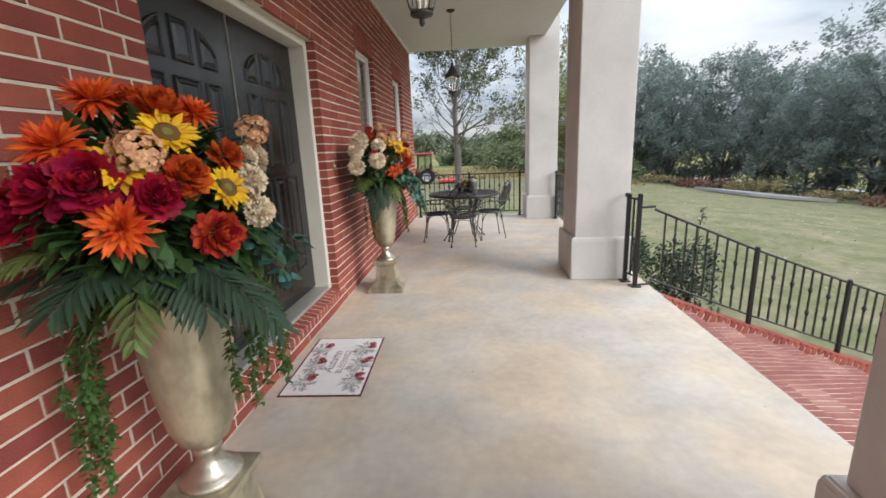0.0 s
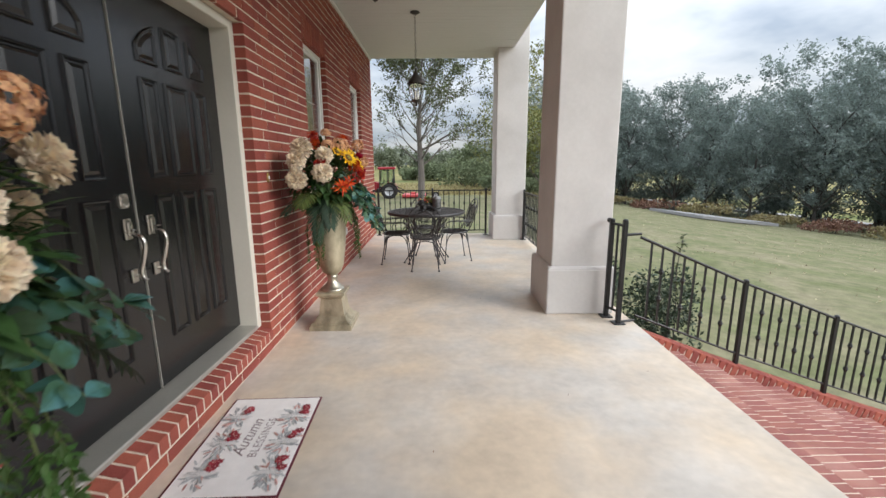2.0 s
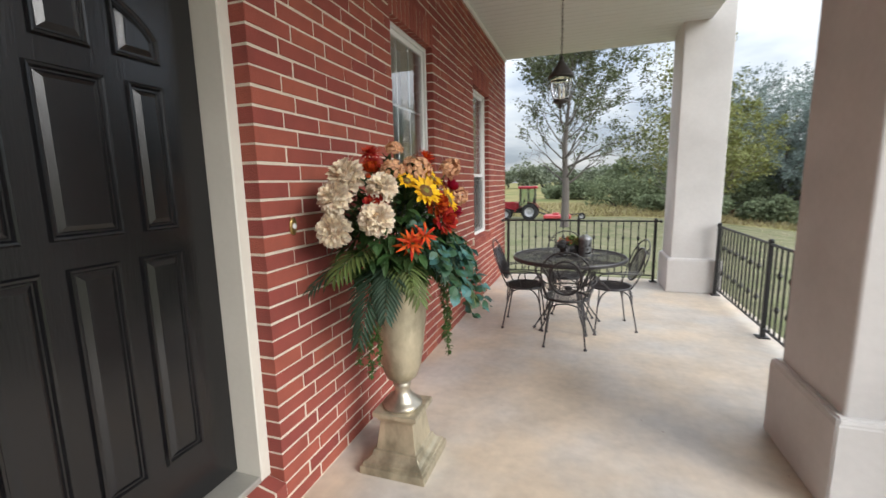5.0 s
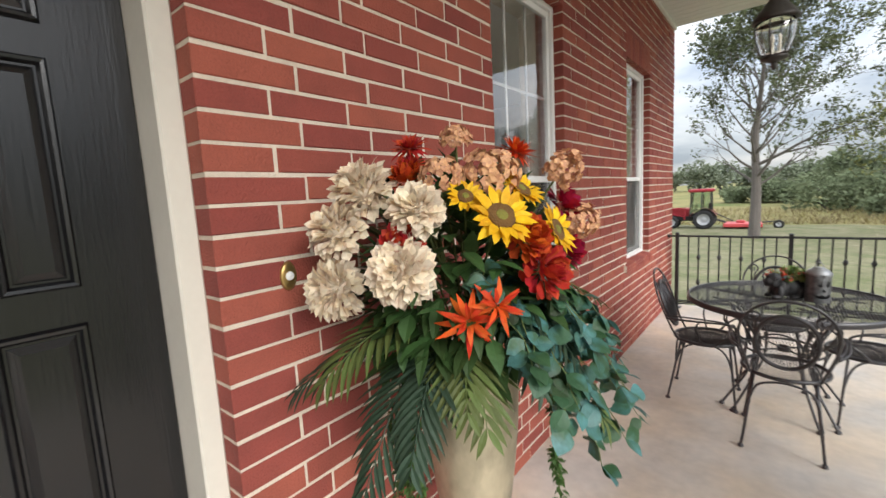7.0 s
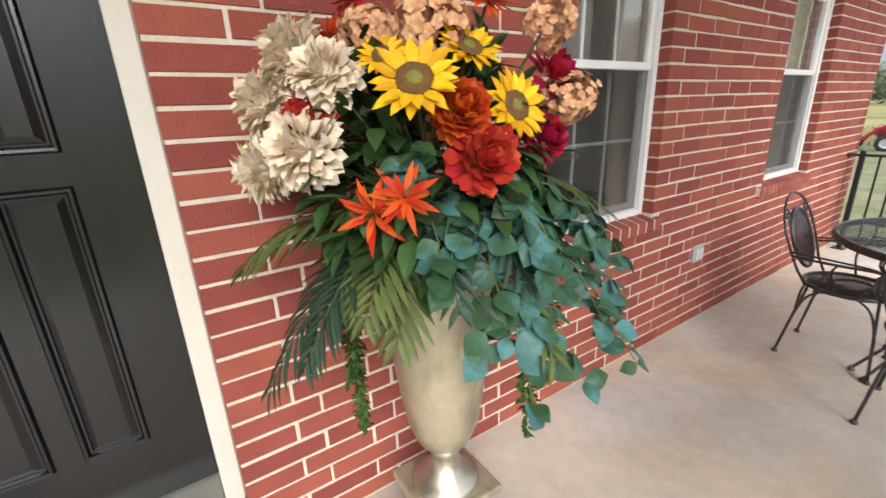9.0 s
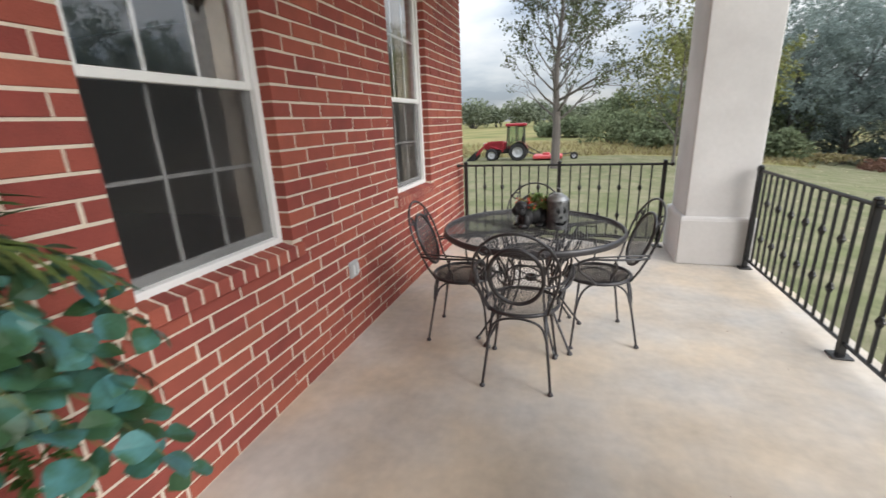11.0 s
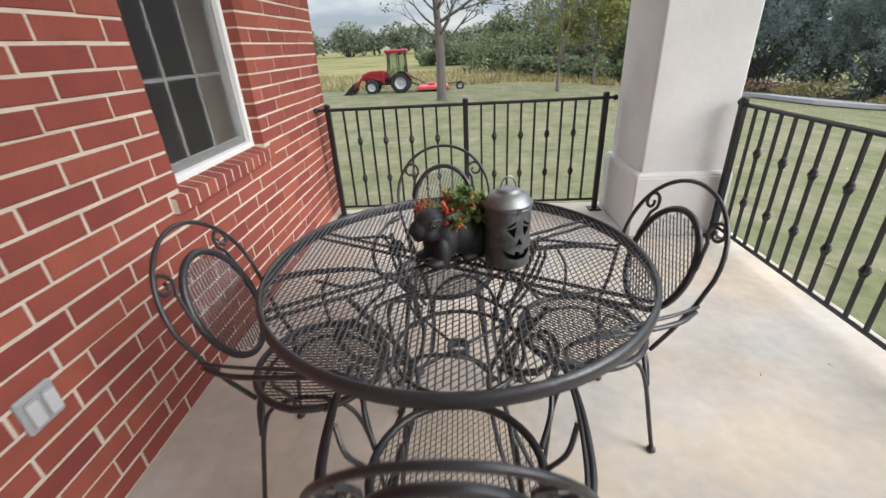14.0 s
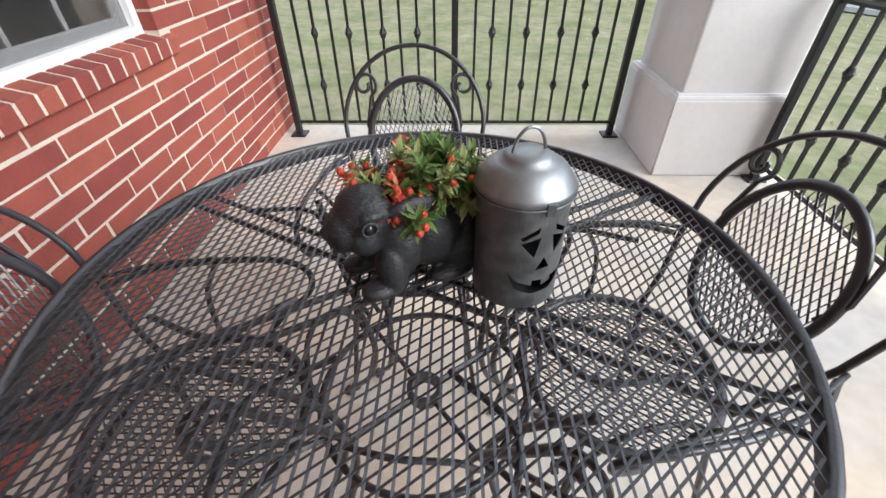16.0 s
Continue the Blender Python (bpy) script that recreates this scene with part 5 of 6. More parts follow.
def vine(root, base, out, length, rnd, width=0.03):
    b = Vector(base)
    o = Vector(out)
    pts = [b + o * min(1, t * 3) + Vector((0, 0, 0.05 * math.sin(min(1, t * 3) * 3.14) - length * t)) + rand_dir(rnd) * 0.006 for t in [i / 14 for i in range(15)]]
    bm = bmesh.new()
    tube(bm, pts, 0.002, 4)
    v = part("vine", bm, M["stem"], root)
    j = Joined()
    for k in range(int(420 * length)):
        t = rnd.random()
        i = min(13, int(t * 14))
        p = pts[i].lerp(pts[i + 1], t * 14 - i)
        p = p + rand_dir(rnd) * rnd.uniform(0, 0.014)
        blade(j, p, rand_dir(rnd, -0.8, 0.3), (0, 0, 1), rnd.uniform(0.018, 0.030) * (1.15 - 0.3 * t), 0.0125, 0.3, 2, 0.2)
    j.make("leaves", M["vine_leaf"], v, kind="stuff")


def make_urn(x, y, label):
    root = thing("urn", pose(x, y, 0), label, "urn", "porch urns")
    bm = bmesh.new()
    square_lathe(bm, ((0.178, 0.0), (0.178, 0.042), (0.164, 0.045), (0.164, 0.060), (0.146, 0.066), (0.132, 0.080), (0.124, 0.098), (0.122, 0.110), (0.110, 0.113), (0.108, 0.124), (0.090, 0.262), (0.102, 0.268), (0.102, 0.288)))
    bmesh.ops.bevel(bm, geom=bm.edges[:], offset=0.0018, segments=1, affect="EDGES")
    part("pedestal", bm, M["champagne"], root)
    part("plinth", boxed(-0.122, -0.122, 0.288, 0.122, 0.122, 0.318, bevel=0.006, seg=2), M["champagne"], root)
    bm = bmesh.new()
    lathe(bm, ((0.0, 0.316), (0.098, 0.316), (0.103, 0.326), (0.098, 0.338), (0.080, 0.345), (0.072, 0.360), (0.052, 0.378), (0.042, 0.400), (0.040, 0.420), (0.047, 0.432), (0.046, 0.446), (0.040, 0.452), (0.055, 0.462)), 40)
    part("foot", bm, M["nickel_warm"], root, "bright turned metal foot", smooth=True)
    bm = bmesh.new()
    lathe(bm, ((0.0, 0.455), (0.050, 0.457), (0.080, 0.484), (0.101, 0.540), (0.116, 0.630), (0.127, 0.720), (0.135, 0.810), (0.140, 0.900), (0.143, 0.970), (0.146, 0.992), (0.148, 1.003), (0.140, 1.006), (0.130, 0.990), (0.120, 0.900), (0.0, 0.895)), 48)
    for v in bm.verts:
        h = v.co.z
        v.co.x *= 1 + 0.004 * math.sin(h * 95) ; v.co.y *= 1 + 0.004 * math.sin(h * 95)
    part("vase", bm, M["champagne"], root, smooth=True)


M["nickel_warm"] = material("polished_champagne", (0.50, 0.46, 0.38), 0.36, metal=0.9, var=0.25, scale=14, bump=0.10)
make_urn(0.352, 4.125, "champagne metal urn on a square pedestal beside the brick wall")
make_urn(0.345, 1.130, "champagne metal urn on a square pedestal before the double door")


def head(root, kind, off, r, rnd, grow=1.12):
    r *= grow
    n = Vector(off).normalized() * 1.0 + Vector((0.25, -0.05, 0.12))
    m = Matrix.Translation(off) @ facing(n + rand_dir(rnd) * 0.12)
    # a stalk back into the bouquet
    o = Vector(off)
    if kind == "sun":
        sunflower(root, m, r, rnd)
    elif kind == "cream":
        mum(root, m, r, rnd, M["cream_petal"])
    elif kind == "orange":
        peony(root, m, r, rnd, M["orange_petal"])
    elif kind == "red":
        peony(root, m, r, rnd, M["red_petal"])
    elif kind == "burgundy":
        peony(root, m, r, rnd, M["burgundy_petal"])
    elif kind == "dahlia":
        dahlia(root, m, r, rnd, M["dahlia_petal"])
    elif kind == "red_dahlia":
        dahlia(root, m, r, rnd, M["red_petal"])
    elif kind == "peach":
        floret_spray(root, m, r, rnd)
    elif kind == "peach_long":
        floret_spray(root, m, r, rnd, 1.7)
    elif kind == "lily":
        lily(root, m, r, rnd)
    bm = bmesh.new()
    tube(bm, [tuple(o * 0.97), tuple(o * 0.5 + Vector((0, 0, -0.05))), (0.0, 0.0, -0.27)], 0.003, 5)
    part("stalk", bm, M["stem"], root)


def filler(root, rnd, rx, ry, rz, n, zmin=-0.75):
    """Green leaves that fill the bouquet between the heads."""
    j = Joined()
    for k in range(n):
        d = rand_dir(rnd, zmin, 1.0)
        q = rnd.uniform(0.45, 0.92)
        p = Vector((d.x * rx, d.y * ry, d.z * rz)) * q
        blade(j, p, d + rand_dir(rnd) * 0.7, (0, 0, 1), rnd.uniform(0.06, 0.11), rnd.uniform(0.028, 0.048), 0.25, 3, 0.2)
    j.make("leaves", M["flower_leaf"], root, kind="stuff")


def arrangement(x, y, label, seed, heads, fronds, eucs, vines, fill, bloom=1.12):
    rnd = random.Random(seed)
    root = thing("flower_arrangement", pose(x, y, 1.25), label, "flowers", "flower arrangements")
    for kind, off, r in heads:
        head(root, kind, off, r, rnd, bloom)
    for base, d, l, droop, shade, leaf, n, w in fronds:
        frond(root, base, d, l, droop, M["frond_" + shade], rnd, leaf, n, w)
    for base, d, l, droop in eucs:
        eucalyptus(root, base, d, l, droop, rnd)
    for base, out, l in vines:
        vine(root, base, out, l, rnd)
    filler(root, rnd, *fill)


arrangement(0.352, 4.125, "artificial bouquet of sunflowers, cream blooms and blue-green leaves in an urn", 61,
    [("cream", (-0.115, -0.245, 0.255), 0.078), ("cream", (-0.138, -0.318, 0.165), 0.066), ("cream", (-0.137, -0.335, 0.030), 0.070), ("cream", (0.050, -0.305, 0.078), 0.070), ("cream", (0.055, -0.250, 0.205), 0.062),
     ("peach", (0.150, -0.085, 0.285), 0.072), ("peach", (0.072, -0.175, 0.285), 0.055), ("peach", (0.027, -0.05, 0.385), 0.044), ("peach_long", (0.235, 0.125, 0.285), 0.052), ("peach_long", (0.265, 0.15, 0.15), 0.050),
     ("red_dahlia", (-0.05, -0.145, 0.365), 0.048), ("red_dahlia", (-0.04, -0.16, 0.315), 0.045), ("dahlia", (0.14, 0.06, 0.345), 0.058), ("orange", (-0.03, -0.18, 0.28), 0.046),
     ("sun", (0.222, -0.165, 0.188), 0.068), ("sun", (0.268, 0.015, 0.142), 0.060), ("sun", (0.205, -0.040, 0.245), 0.055), ("sun", (0.140, -0.178, 0.235), 0.040),
     ("orange", (0.242, -0.090, 0.135), 0.054), ("red", (0.268, -0.065, 0.055), 0.062), ("burgundy", (0.230, 0.140, 0.195), 0.052), ("burgundy", (0.262, 0.090, 0.080), 0.048), ("red", (0.040, -0.285, 0.135), 0.050),
     ("lily", (0.180, -0.240, -0.030), 0.055), ("lily", (0.228, -0.200, 0.000), 0.048)],
    [((0.0, -0.10, -0.14), (0.05, -0.95, 0.15), 0.34, 0.92, "dark", 0.120, 18, 0.015), ((0.03, -0.12, -0.12), (0.28, -0.88, 0.12), 0.27, 0.85, "dark", 0.105, 15, 0.017), ((0.06, -0.10, -0.12), (0.55, -0.75, 0.15), 0.22, 0.60, "light", 0.10, 10, 0.016), ((-0.05, -0.10, -0.10), (-0.45, -0.9, 0.15), 0.36, 0.45, "dark", 0.11, 17, 0.013), ((-0.04, -0.12, -0.08), (-0.15, -0.9, 0.25), 0.32, 0.5, "light", 0.12, 11, 0.018),
     ((0.08, -0.10, -0.16), (0.62, -0.62, 0.05), 0.17, 0.75, "light", 0.095, 8, 0.017), ((0.14, 0.0, -0.14), (0.9, 0.05, 0.05), 0.24, 0.75, "light", 0.10, 9, 0.016), ((0.0, 0.12, -0.15), (0.3, 0.9, 0.1), 0.34, 0.8, "dark", 0.12, 17, 0.014), ((0.05, 0.1, 0.0), (0.7, 0.7, 0.15), 0.30, 0.45, "light", 0.10, 13, 0.012), ((0.16, -0.02, -0.04), (0.95, 0.05, 0.1), 0.17, 0.9, "dark", 0.08, 8, 0.013), ((0.14, -0.08, -0.06), (0.85, -0.35, 0.1), 0.17, 0.9, "dark", 0.08, 8, 0.013)],
    [((0.10, -0.06, -0.02), (0.80, -0.50, 0.30), 0.34, 0.75), ((0.12, -0.02, -0.04), (0.9, -0.2, 0.2), 0.36, 1.05), ((0.12, 0.0, -0.06), (0.95, 0.0, 0.2), 0.40, 1.15), ((0.12, 0.04, -0.05), (0.9, 0.35, 0.2), 0.44, 1.0), ((0.10, 0.08, -0.04), (0.8, 0.6, 0.2), 0.48, 0.9), ((0.08, 0.10, -0.02), (0.65, 0.8, 0.25), 0.50, 0.8), ((0.10, 0.05, 0.0), (0.8, 0.5, 0.35), 0.42, 0.75), ((0.12, 0.02, 0.0), (0.95, 0.15, 0.4), 0.36, 0.9), ((0.06, 0.12, 0.0), (0.4, 0.95, 0.25), 0.46, 0.75), ((0.14, -0.04, -0.08), (0.9, -0.35, 0.05), 0.32, 0.95), ((0.14, -0.02, -0.10), (0.95, -0.1, 0.0), 0.38, 1.1), ((0.14, 0.02, -0.10), (0.9, 0.2, 0.05), 0.40, 1.1), ((0.12, -0.06, 0.0), (0.85, -0.45, 0.25), 0.32, 0.9), ((0.13, 0.05, -0.05), (0.85, 0.45, 0.1), 0.42, 1.0), ((0.16, 0.0, 0.0), (0.95, 0.05, 0.3), 0.30, 1.0), ((0.12, 0.08, -0.06), (0.7, 0.7, 0.1), 0.44, 1.2), ((0.12, 0.06, -0.08), (0.75, 0.6, 0.05), 0.52, 1.05), ((0.10, -0.10, 0.05), (0.7, -0.6, 0.3), 0.20, 0.4)],
    [((-0.04, -0.15, -0.22), (-0.02, -0.07, 0), 0.46), ((0.0, -0.16, -0.22), (0.0, -0.08, 0), 0.40), ((-0.08, -0.13, -0.22), (-0.05, -0.06, 0), 0.42), ((0.12, 0.10, -0.22), (0.06, 0.08, 0), 0.40), ((0.15, 0.05, -0.22), (0.07, 0.06, 0), 0.46), ((0.13, 0.13, -0.22), (0.06, 0.10, 0), 0.36), ((0.0, -0.14, -0.20), (-0.03, -0.10, 0), 0.30)],
    (0.27, 0.33, 0.33, 1000))

arrangement(0.345, 1.130, "artificial bouquet of orange dahlias, sunflowers and burgundy peonies in an urn", 62,
    [("dahlia", (-0.022, -0.265, 0.205), 0.100), ("dahlia", (0.0, -0.155, 0.318), 0.092), ("dahlia", (0.130, -0.300, 0.012), 0.090), ("dahlia", (0.180, -0.036, 0.285), 0.075),
     ("sun", (0.184, -0.164, 0.225), 0.080), ("sun", (0.125, -0.262, 0.150), 0.076), ("sun", (0.276, -0.095, 0.080), 0.072),
     ("peach", (0.158, -0.235, 0.178), 0.080), ("peach_long", (0.246, 0.130, 0.235), 0.062), ("orange", (0.226, -0.182, 0.115), 0.070), ("orange", (0.138, -0.120, 0.285), 0.074), ("orange", (0.06, -0.10, 0.31), 0.06),
     ("burgundy", (0.078, -0.300, 0.112), 0.088), ("burgundy", (0.190, -0.246, 0.072), 0.068), ("burgundy", (-0.125, -0.290, 0.045), 0.092), ("burgundy", (-0.018, -0.315, 0.100), 0.076), ("red", (0.262, -0.148, -0.034), 0.078), ("burgundy", (0.0, -0.28, 0.12), 0.07),
     ("cream", (0.292, 0.0, 0.090), 0.056), ("cream", (0.296, 0.012, 0.000), 0.058), ("cream", (0.266, 0.030, 0.155), 0.046), ("orange", (0.255, -0.045, 0.165), 0.056), ("cream", (0.15, 0.28, 0.15), 0.07), ("cream", (0.05, 0.30, 0.05), 0.07)],
    [((0.05, -0.10, -0.12), (0.95, -0.25, 0.15), 0.38, 0.55, "dark", 0.12, 15, 0.019), ((0.0, -0.12, -0.10), (0.05, -0.95, 0.20), 0.28, 0.40, "dark", 0.13, 13, 0.019), ((-0.06, -0.10, -0.10), (-0.70, -0.7, 0.15), 0.36, 0.45, "dark", 0.12, 15, 0.017), ((0.03, -0.12, -0.12), (0.35, -0.85, 0.02), 0.20, 0.75, "light", 0.09, 8, 0.022), ((-0.02, -0.10, -0.05), (-0.35, -0.9, 0.25), 0.30, 0.3, "light", 0.11, 11, 0.020), ((0.0, 0.12, -0.12), (0.4, 0.9, 0.1), 0.34, 0.8, "dark", 0.12, 17, 0.015), ((0.06, -0.06, -0.10), (0.72, -0.66, 0.15), 0.28, 0.55, "dark", 0.12, 13, 0.018)],
    [((0.10, 0.08, -0.02), (0.85, 0.4, 0.2), 0.36, 0.8), ((0.10, 0.10, 0.0), (0.7, 0.7, 0.2), 0.40, 0.8), ((0.12, 0.04, -0.04), (0.95, 0.1, 0.1), 0.34, 0.9), ((0.08, 0.12, -0.04), (0.5, 0.85, 0.2), 0.42, 0.9)],
    [((-0.08, -0.12, -0.20), (-0.08, -0.10, 0), 0.52), ((-0.05, -0.14, -0.20), (-0.06, -0.12, 0), 0.56), ((-0.10, -0.10, -0.20), (-0.10, -0.08, 0), 0.50), ((-0.02, -0.15, -0.20), (-0.08, -0.10, 0), 0.44), ((-0.12, -0.06, -0.20), (-0.09, -0.06, 0), 0.50), ((-0.06, -0.13, -0.18), (-0.10, -0.14, 0), 0.60), ((0.15, -0.02, -0.20), (0.09, -0.03, 0), 0.42), ((0.14, 0.03, -0.20), (0.10, 0.0, 0), 0.38), ((0.15, 0.06, -0.16), (0.13, 0.03, 0), 0.44), ((0.16, 0.03, -0.16), (0.14, 0.0, 0), 0.40), ((0.13, -0.06, -0.20), (0.10, -0.06, 0), 0.34), ((0.16, 0.0, -0.18), (0.12, -0.04, 0), 0.30)],
    (0.28, 0.33, 0.32, 1500), 0.88)


# ---- the yard and the distance ----
M["bark"] = material("grey_bark", (0.12, 0.105, 0.095), 0.95, var=0.3, scale=5, fine=40, bump=0.8, bump_scale=18, stretch=(1, 1, 0.25))
M["dark_bark"] = material("dark_bark", (0.075, 0.068, 0.062), 0.95, var=0.3, scale=5, fine=40, bump=0.8, bump_scale=15, stretch=(1, 1, 0.25))
M["tree_leaf"] = foliage("yard_tree_leaf", (0.085, 0.10, 0.045), scale=1.2, fine=8, bump=0, trans=0.3)
M["light_leaf"] = foliage("light_tree_leaf", (0.19, 0.20, 0.065), scale=1.0, fine=8, bump=0, trans=0.3)
# distance haze painted into the woodland leaves: pale blue-grey instead of dark green
M["hazed_wood_leaf"] = foliage("hazed_woodland_leaf", (0.245, 0.295, 0.275), scale=0.25, fine=3, bump=0, trans=0.5, var=0.3, spec=0.05, rough=0.95)
# hedgerow green lightened and greyed so that its colour carries the haze
M["hazed_hedge_leaf"] = foliage("hazed_hedge_leaf", (0.165, 0.195, 0.115), scale=0.3, fine=4, bump=0, trans=0.35, var=0.3, spec=0.1, rough=0.9)
M["bush_leaf"] = foliage("holly_leaf", (0.045, 0.068, 0.042), scale=8, fine=60, bump=0, rough=0.4)
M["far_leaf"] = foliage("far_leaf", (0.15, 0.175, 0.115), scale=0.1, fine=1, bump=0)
M["tuft"] = foliage("dry_tuft", (0.26, 0.215, 0.105), scale=0.4, fine=5, bump=0)
M["rust_tuft"] = foliage("rust_weed", (0.19, 0.10, 0.07), scale=0.4, fine=5, bump=0)
M["lawn_blade"] = foliage("lawn_blade", (0.130, 0.160, 0.060), scale=0.8, fine=8, bump=0)
M["fallen"] = foliage("fallen_leaf", (0.42, 0.36, 0.24), scale=3, fine=20, bump=0)
M["gravel"] = material("pale_gravel", (0.27, 0.265, 0.27), 0.95, var=0.15, scale=0.5, bump=0.3, bump_scale=8)


def grow(rnd, j, tips, p, d, r, l, depth, spread, up, seg=4, sides=6):
    """A limb that bends and forks; collects the ends of its twigs."""
    p, d = Vector(p), Vector(d).normalized()
    pts, radii = [p.copy()], [r]
    for i in range(seg):
        d = (d + rand_dir(rnd) * 0.13 + Vector((0, 0, up * 0.10))).normalized()
        p = p + d * (l / seg)
        pts.append(p.copy())
        radii.append(r * (1 - 0.5 * (i + 1) / seg))
    bm = bmesh.new()
    tube(bm, pts, r, sides, radii=radii)
    bm.verts.index_update()
    j.add([tuple(v.co) for v in bm.verts], [tuple(v.index for v in q.verts) for q in bm.faces])
    bm.free()
    if depth <= 2:
        tips += pts[1:]
    if depth == 0:
        return
    for k in range(rnd.choice((2, 3, 3)) if depth > 1 else 3):
        i = rnd.randint(2, seg) if k else seg
        nd = (d + rand_dir(rnd) * spread).normalized()
        grow(rnd, j, tips, pts[i], nd, max(radii[i] * rnd.uniform(0.6, 0.85), 0.006), l * rnd.uniform(0.62, 0.85), depth - 1, spread, up, max(2, seg - 1), max(4, sides - 1))


def leaf_card(j, c, size, rnd):
    n = rand_dir(rnd)
    u = n.orthogonal().normalized()
    w = n.cross(u)
    a = rnd.uniform(0, 6.28)
    u, w = u * math.cos(a) + w * math.sin(a), w * math.cos(a) - u * math.sin(a)
    s = size * rnd.uniform(0.6, 1.3)
    c = Vector(c)
    j.add([tuple(c - u * s), tuple(c + w * s * 0.5 + n * s * 0.15), tuple(c + u * s), tuple(c - w * s * 0.5 + n * s * 0.15)], [(0, 1, 2, 3)])


def tree(name, m, label, seed, height, trunk_r, bare, limbs, spread, leaves, size, fuzz, leaf_mat, bark, group="", depth=4, up=1.0, lean=(0, 0)):
    rnd = random.Random(seed)
    root = thing(name, m, label, "tree", group)
    wood, tips = Joined(), []
    pts = spline([(0, 0, -0.15), (lean[0] * 0.3, lean[1] * 0.3, bare * 0.5), (lean[0], lean[1], bare), (lean[0] * 1.4, lean[1] * 1.4, height * 0.68)], 4)
    bm = bmesh.new()
    radii = [trunk_r * (1.25 if i == 0 else 1 - 0.62 * i / (len(pts) - 1)) for i in range(len(pts))]
    tube(bm, pts, trunk_r, 10, radii=radii)
    bm.verts.index_update()
    wood.add([tuple(v.co) for v in bm.verts], [tuple(v.index for v in q.verts) for q in bm.faces])
    bm.free()
    for k in range(limbs):
        t = k / max(1, limbs - 1)
        i = min(len(pts) - 1, int(len(pts) * (0.50 + 0.50 * t)))
        p = pts[i] if bare < pts[i].z else Vector((lean[0], lean[1], bare))
        a = 2.4 * k + rnd.uniform(-0.4, 0.4)
        d = Vector((math.cos(a) * spread, math.sin(a) * spread, rnd.uniform(0.5, 1.0)))
        grow(rnd, wood, tips, p, d, radii[i] * rnd.uniform(0.45, 0.65), height * rnd.uniform(0.20, 0.27), depth - 1, 0.75, up)
    wood.make("trunk", bark, root, kind="")
    crown = Joined()
    for k in range(leaves):
        c = Vector(rnd.choice(tips)) + rand_dir(rnd) * fuzz * rnd.random()
        leaf_card(crown, c, size, rnd)
    crown.make("crown", leaf_mat, root, kind="stuff")
    return root


def at_ground(x, y, rz=0.0, s=1.0):
    return pose(x, y, ground_z(x, y) - 0.05, 0, 0, rz) @ Matrix.Diagonal((s, s, s, 1))


def plant_tree(src, x, y, rz, s):
    m = pose(x, y, ground_z(x, y) - 0.05, 0, 0, rz)
    t = copy_thing(src, m)
    t.scale = (s, s, s)
    return t


# the single yard tree, thinly leaved
def yard_tree(m):
    rnd = random.Random(12)
    root = thing("yard_tree", m, "thinly leaved grey-barked tree on the lawn", "tree")
    wood, tips = Joined(), []
    H = 9.6
    pts = spline([(0, 0, -0.15), (0.03, 0, 2.0), (-0.06, 0.05, 4.2), (0.10, 0, 6.6), (0.25, 0.05, H)], 6)
    radii = [0.23 * (1.3 if i == 0 else 1 - 0.93 * i / (len(pts) - 1)) for i in range(len(pts))]
    bm = bmesh.new()
    tube(bm, pts, 0.2, 10, radii=radii)
    bm.verts.index_update()
    wood.add([tuple(v.co) for v in bm.verts], [tuple(v.index for v in q.verts) for q in bm.faces])
    bm.free()
    for k in range(42):
        t = k / 41
        z = 1.9 + 7.1 * t
        i = min(range(len(pts)), key=lambda q: abs(pts[q].z - z))
        a = 2.4 * k + rnd.uniform(-0.4, 0.4)
        el = radians(28 + 34 * t + rnd.uniform(-8, 8))
        d = Vector((math.cos(a) * math.cos(el), math.sin(a) * math.cos(el), math.sin(el)))
        side = 1.0 + 0.18 * math.cos(a)
        grow(rnd, wood, tips, pts[i].lerp(pts[min(i + 1, len(pts) - 1)], rnd.random()), d, max(0.015, radii[i] * rnd.uniform(0.30, 0.48)), (1.75 - 0.95 * abs(t - 0.25)) * side * rnd.uniform(0.85, 1.15), 3, 0.62, 0.55)
    wood.make("trunk", M["bark"], root, kind="")
    crown = Joined()
    # fuller to the top and the lawn side, nearly bare low down
    bushy = [p for p in tips if rnd.random() < min(1.0, max(0.04, 0.16 * (p.z - 2.6) + 0.10 * p.x))]
    for k in range(25000):
        leaf_card(crown, Vector(rnd.choice(bushy)) + rand_dir(rnd) * 0.30 * rnd.random(), 0.072, rnd)
    crown.make("crown", M["tree_leaf"], root, kind="stuff")


yard_tree(at_ground(0.24, 25.3))
tree("yard_tree", at_ground(5.7, 27.2), "slender light green young tree at the lawn edge", 31, 7.8, 0.09, 1.3, 11, 0.7, 4600, 0.085, 0.40, M["light_leaf"], M["bark"], depth=4, up=0.8)
tree("yard_tree", at_ground(9.0, 33.0), "leafy light green tree at the edge of the field", 33, 6.4, 0.14, 1.2, 13, 0.8, 8500, 0.115, 0.40, M["light_leaf"], M["bark"], depth=4, up=0.7)

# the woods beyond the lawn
kinds = [tree("woodland_tree", at_ground(20 + 8 * k, 60, 0), "tall oak at the edge of the woods, leaves paled blue-grey for haze", 50 + k, 15.0, 0.34, 1.9, 14, 0.95, 12000, 0.165, 0.60, M["hazed_wood_leaf"], M["dark_bark"], "woodland trees", depth=4, up=0.75) for k in range(4)]


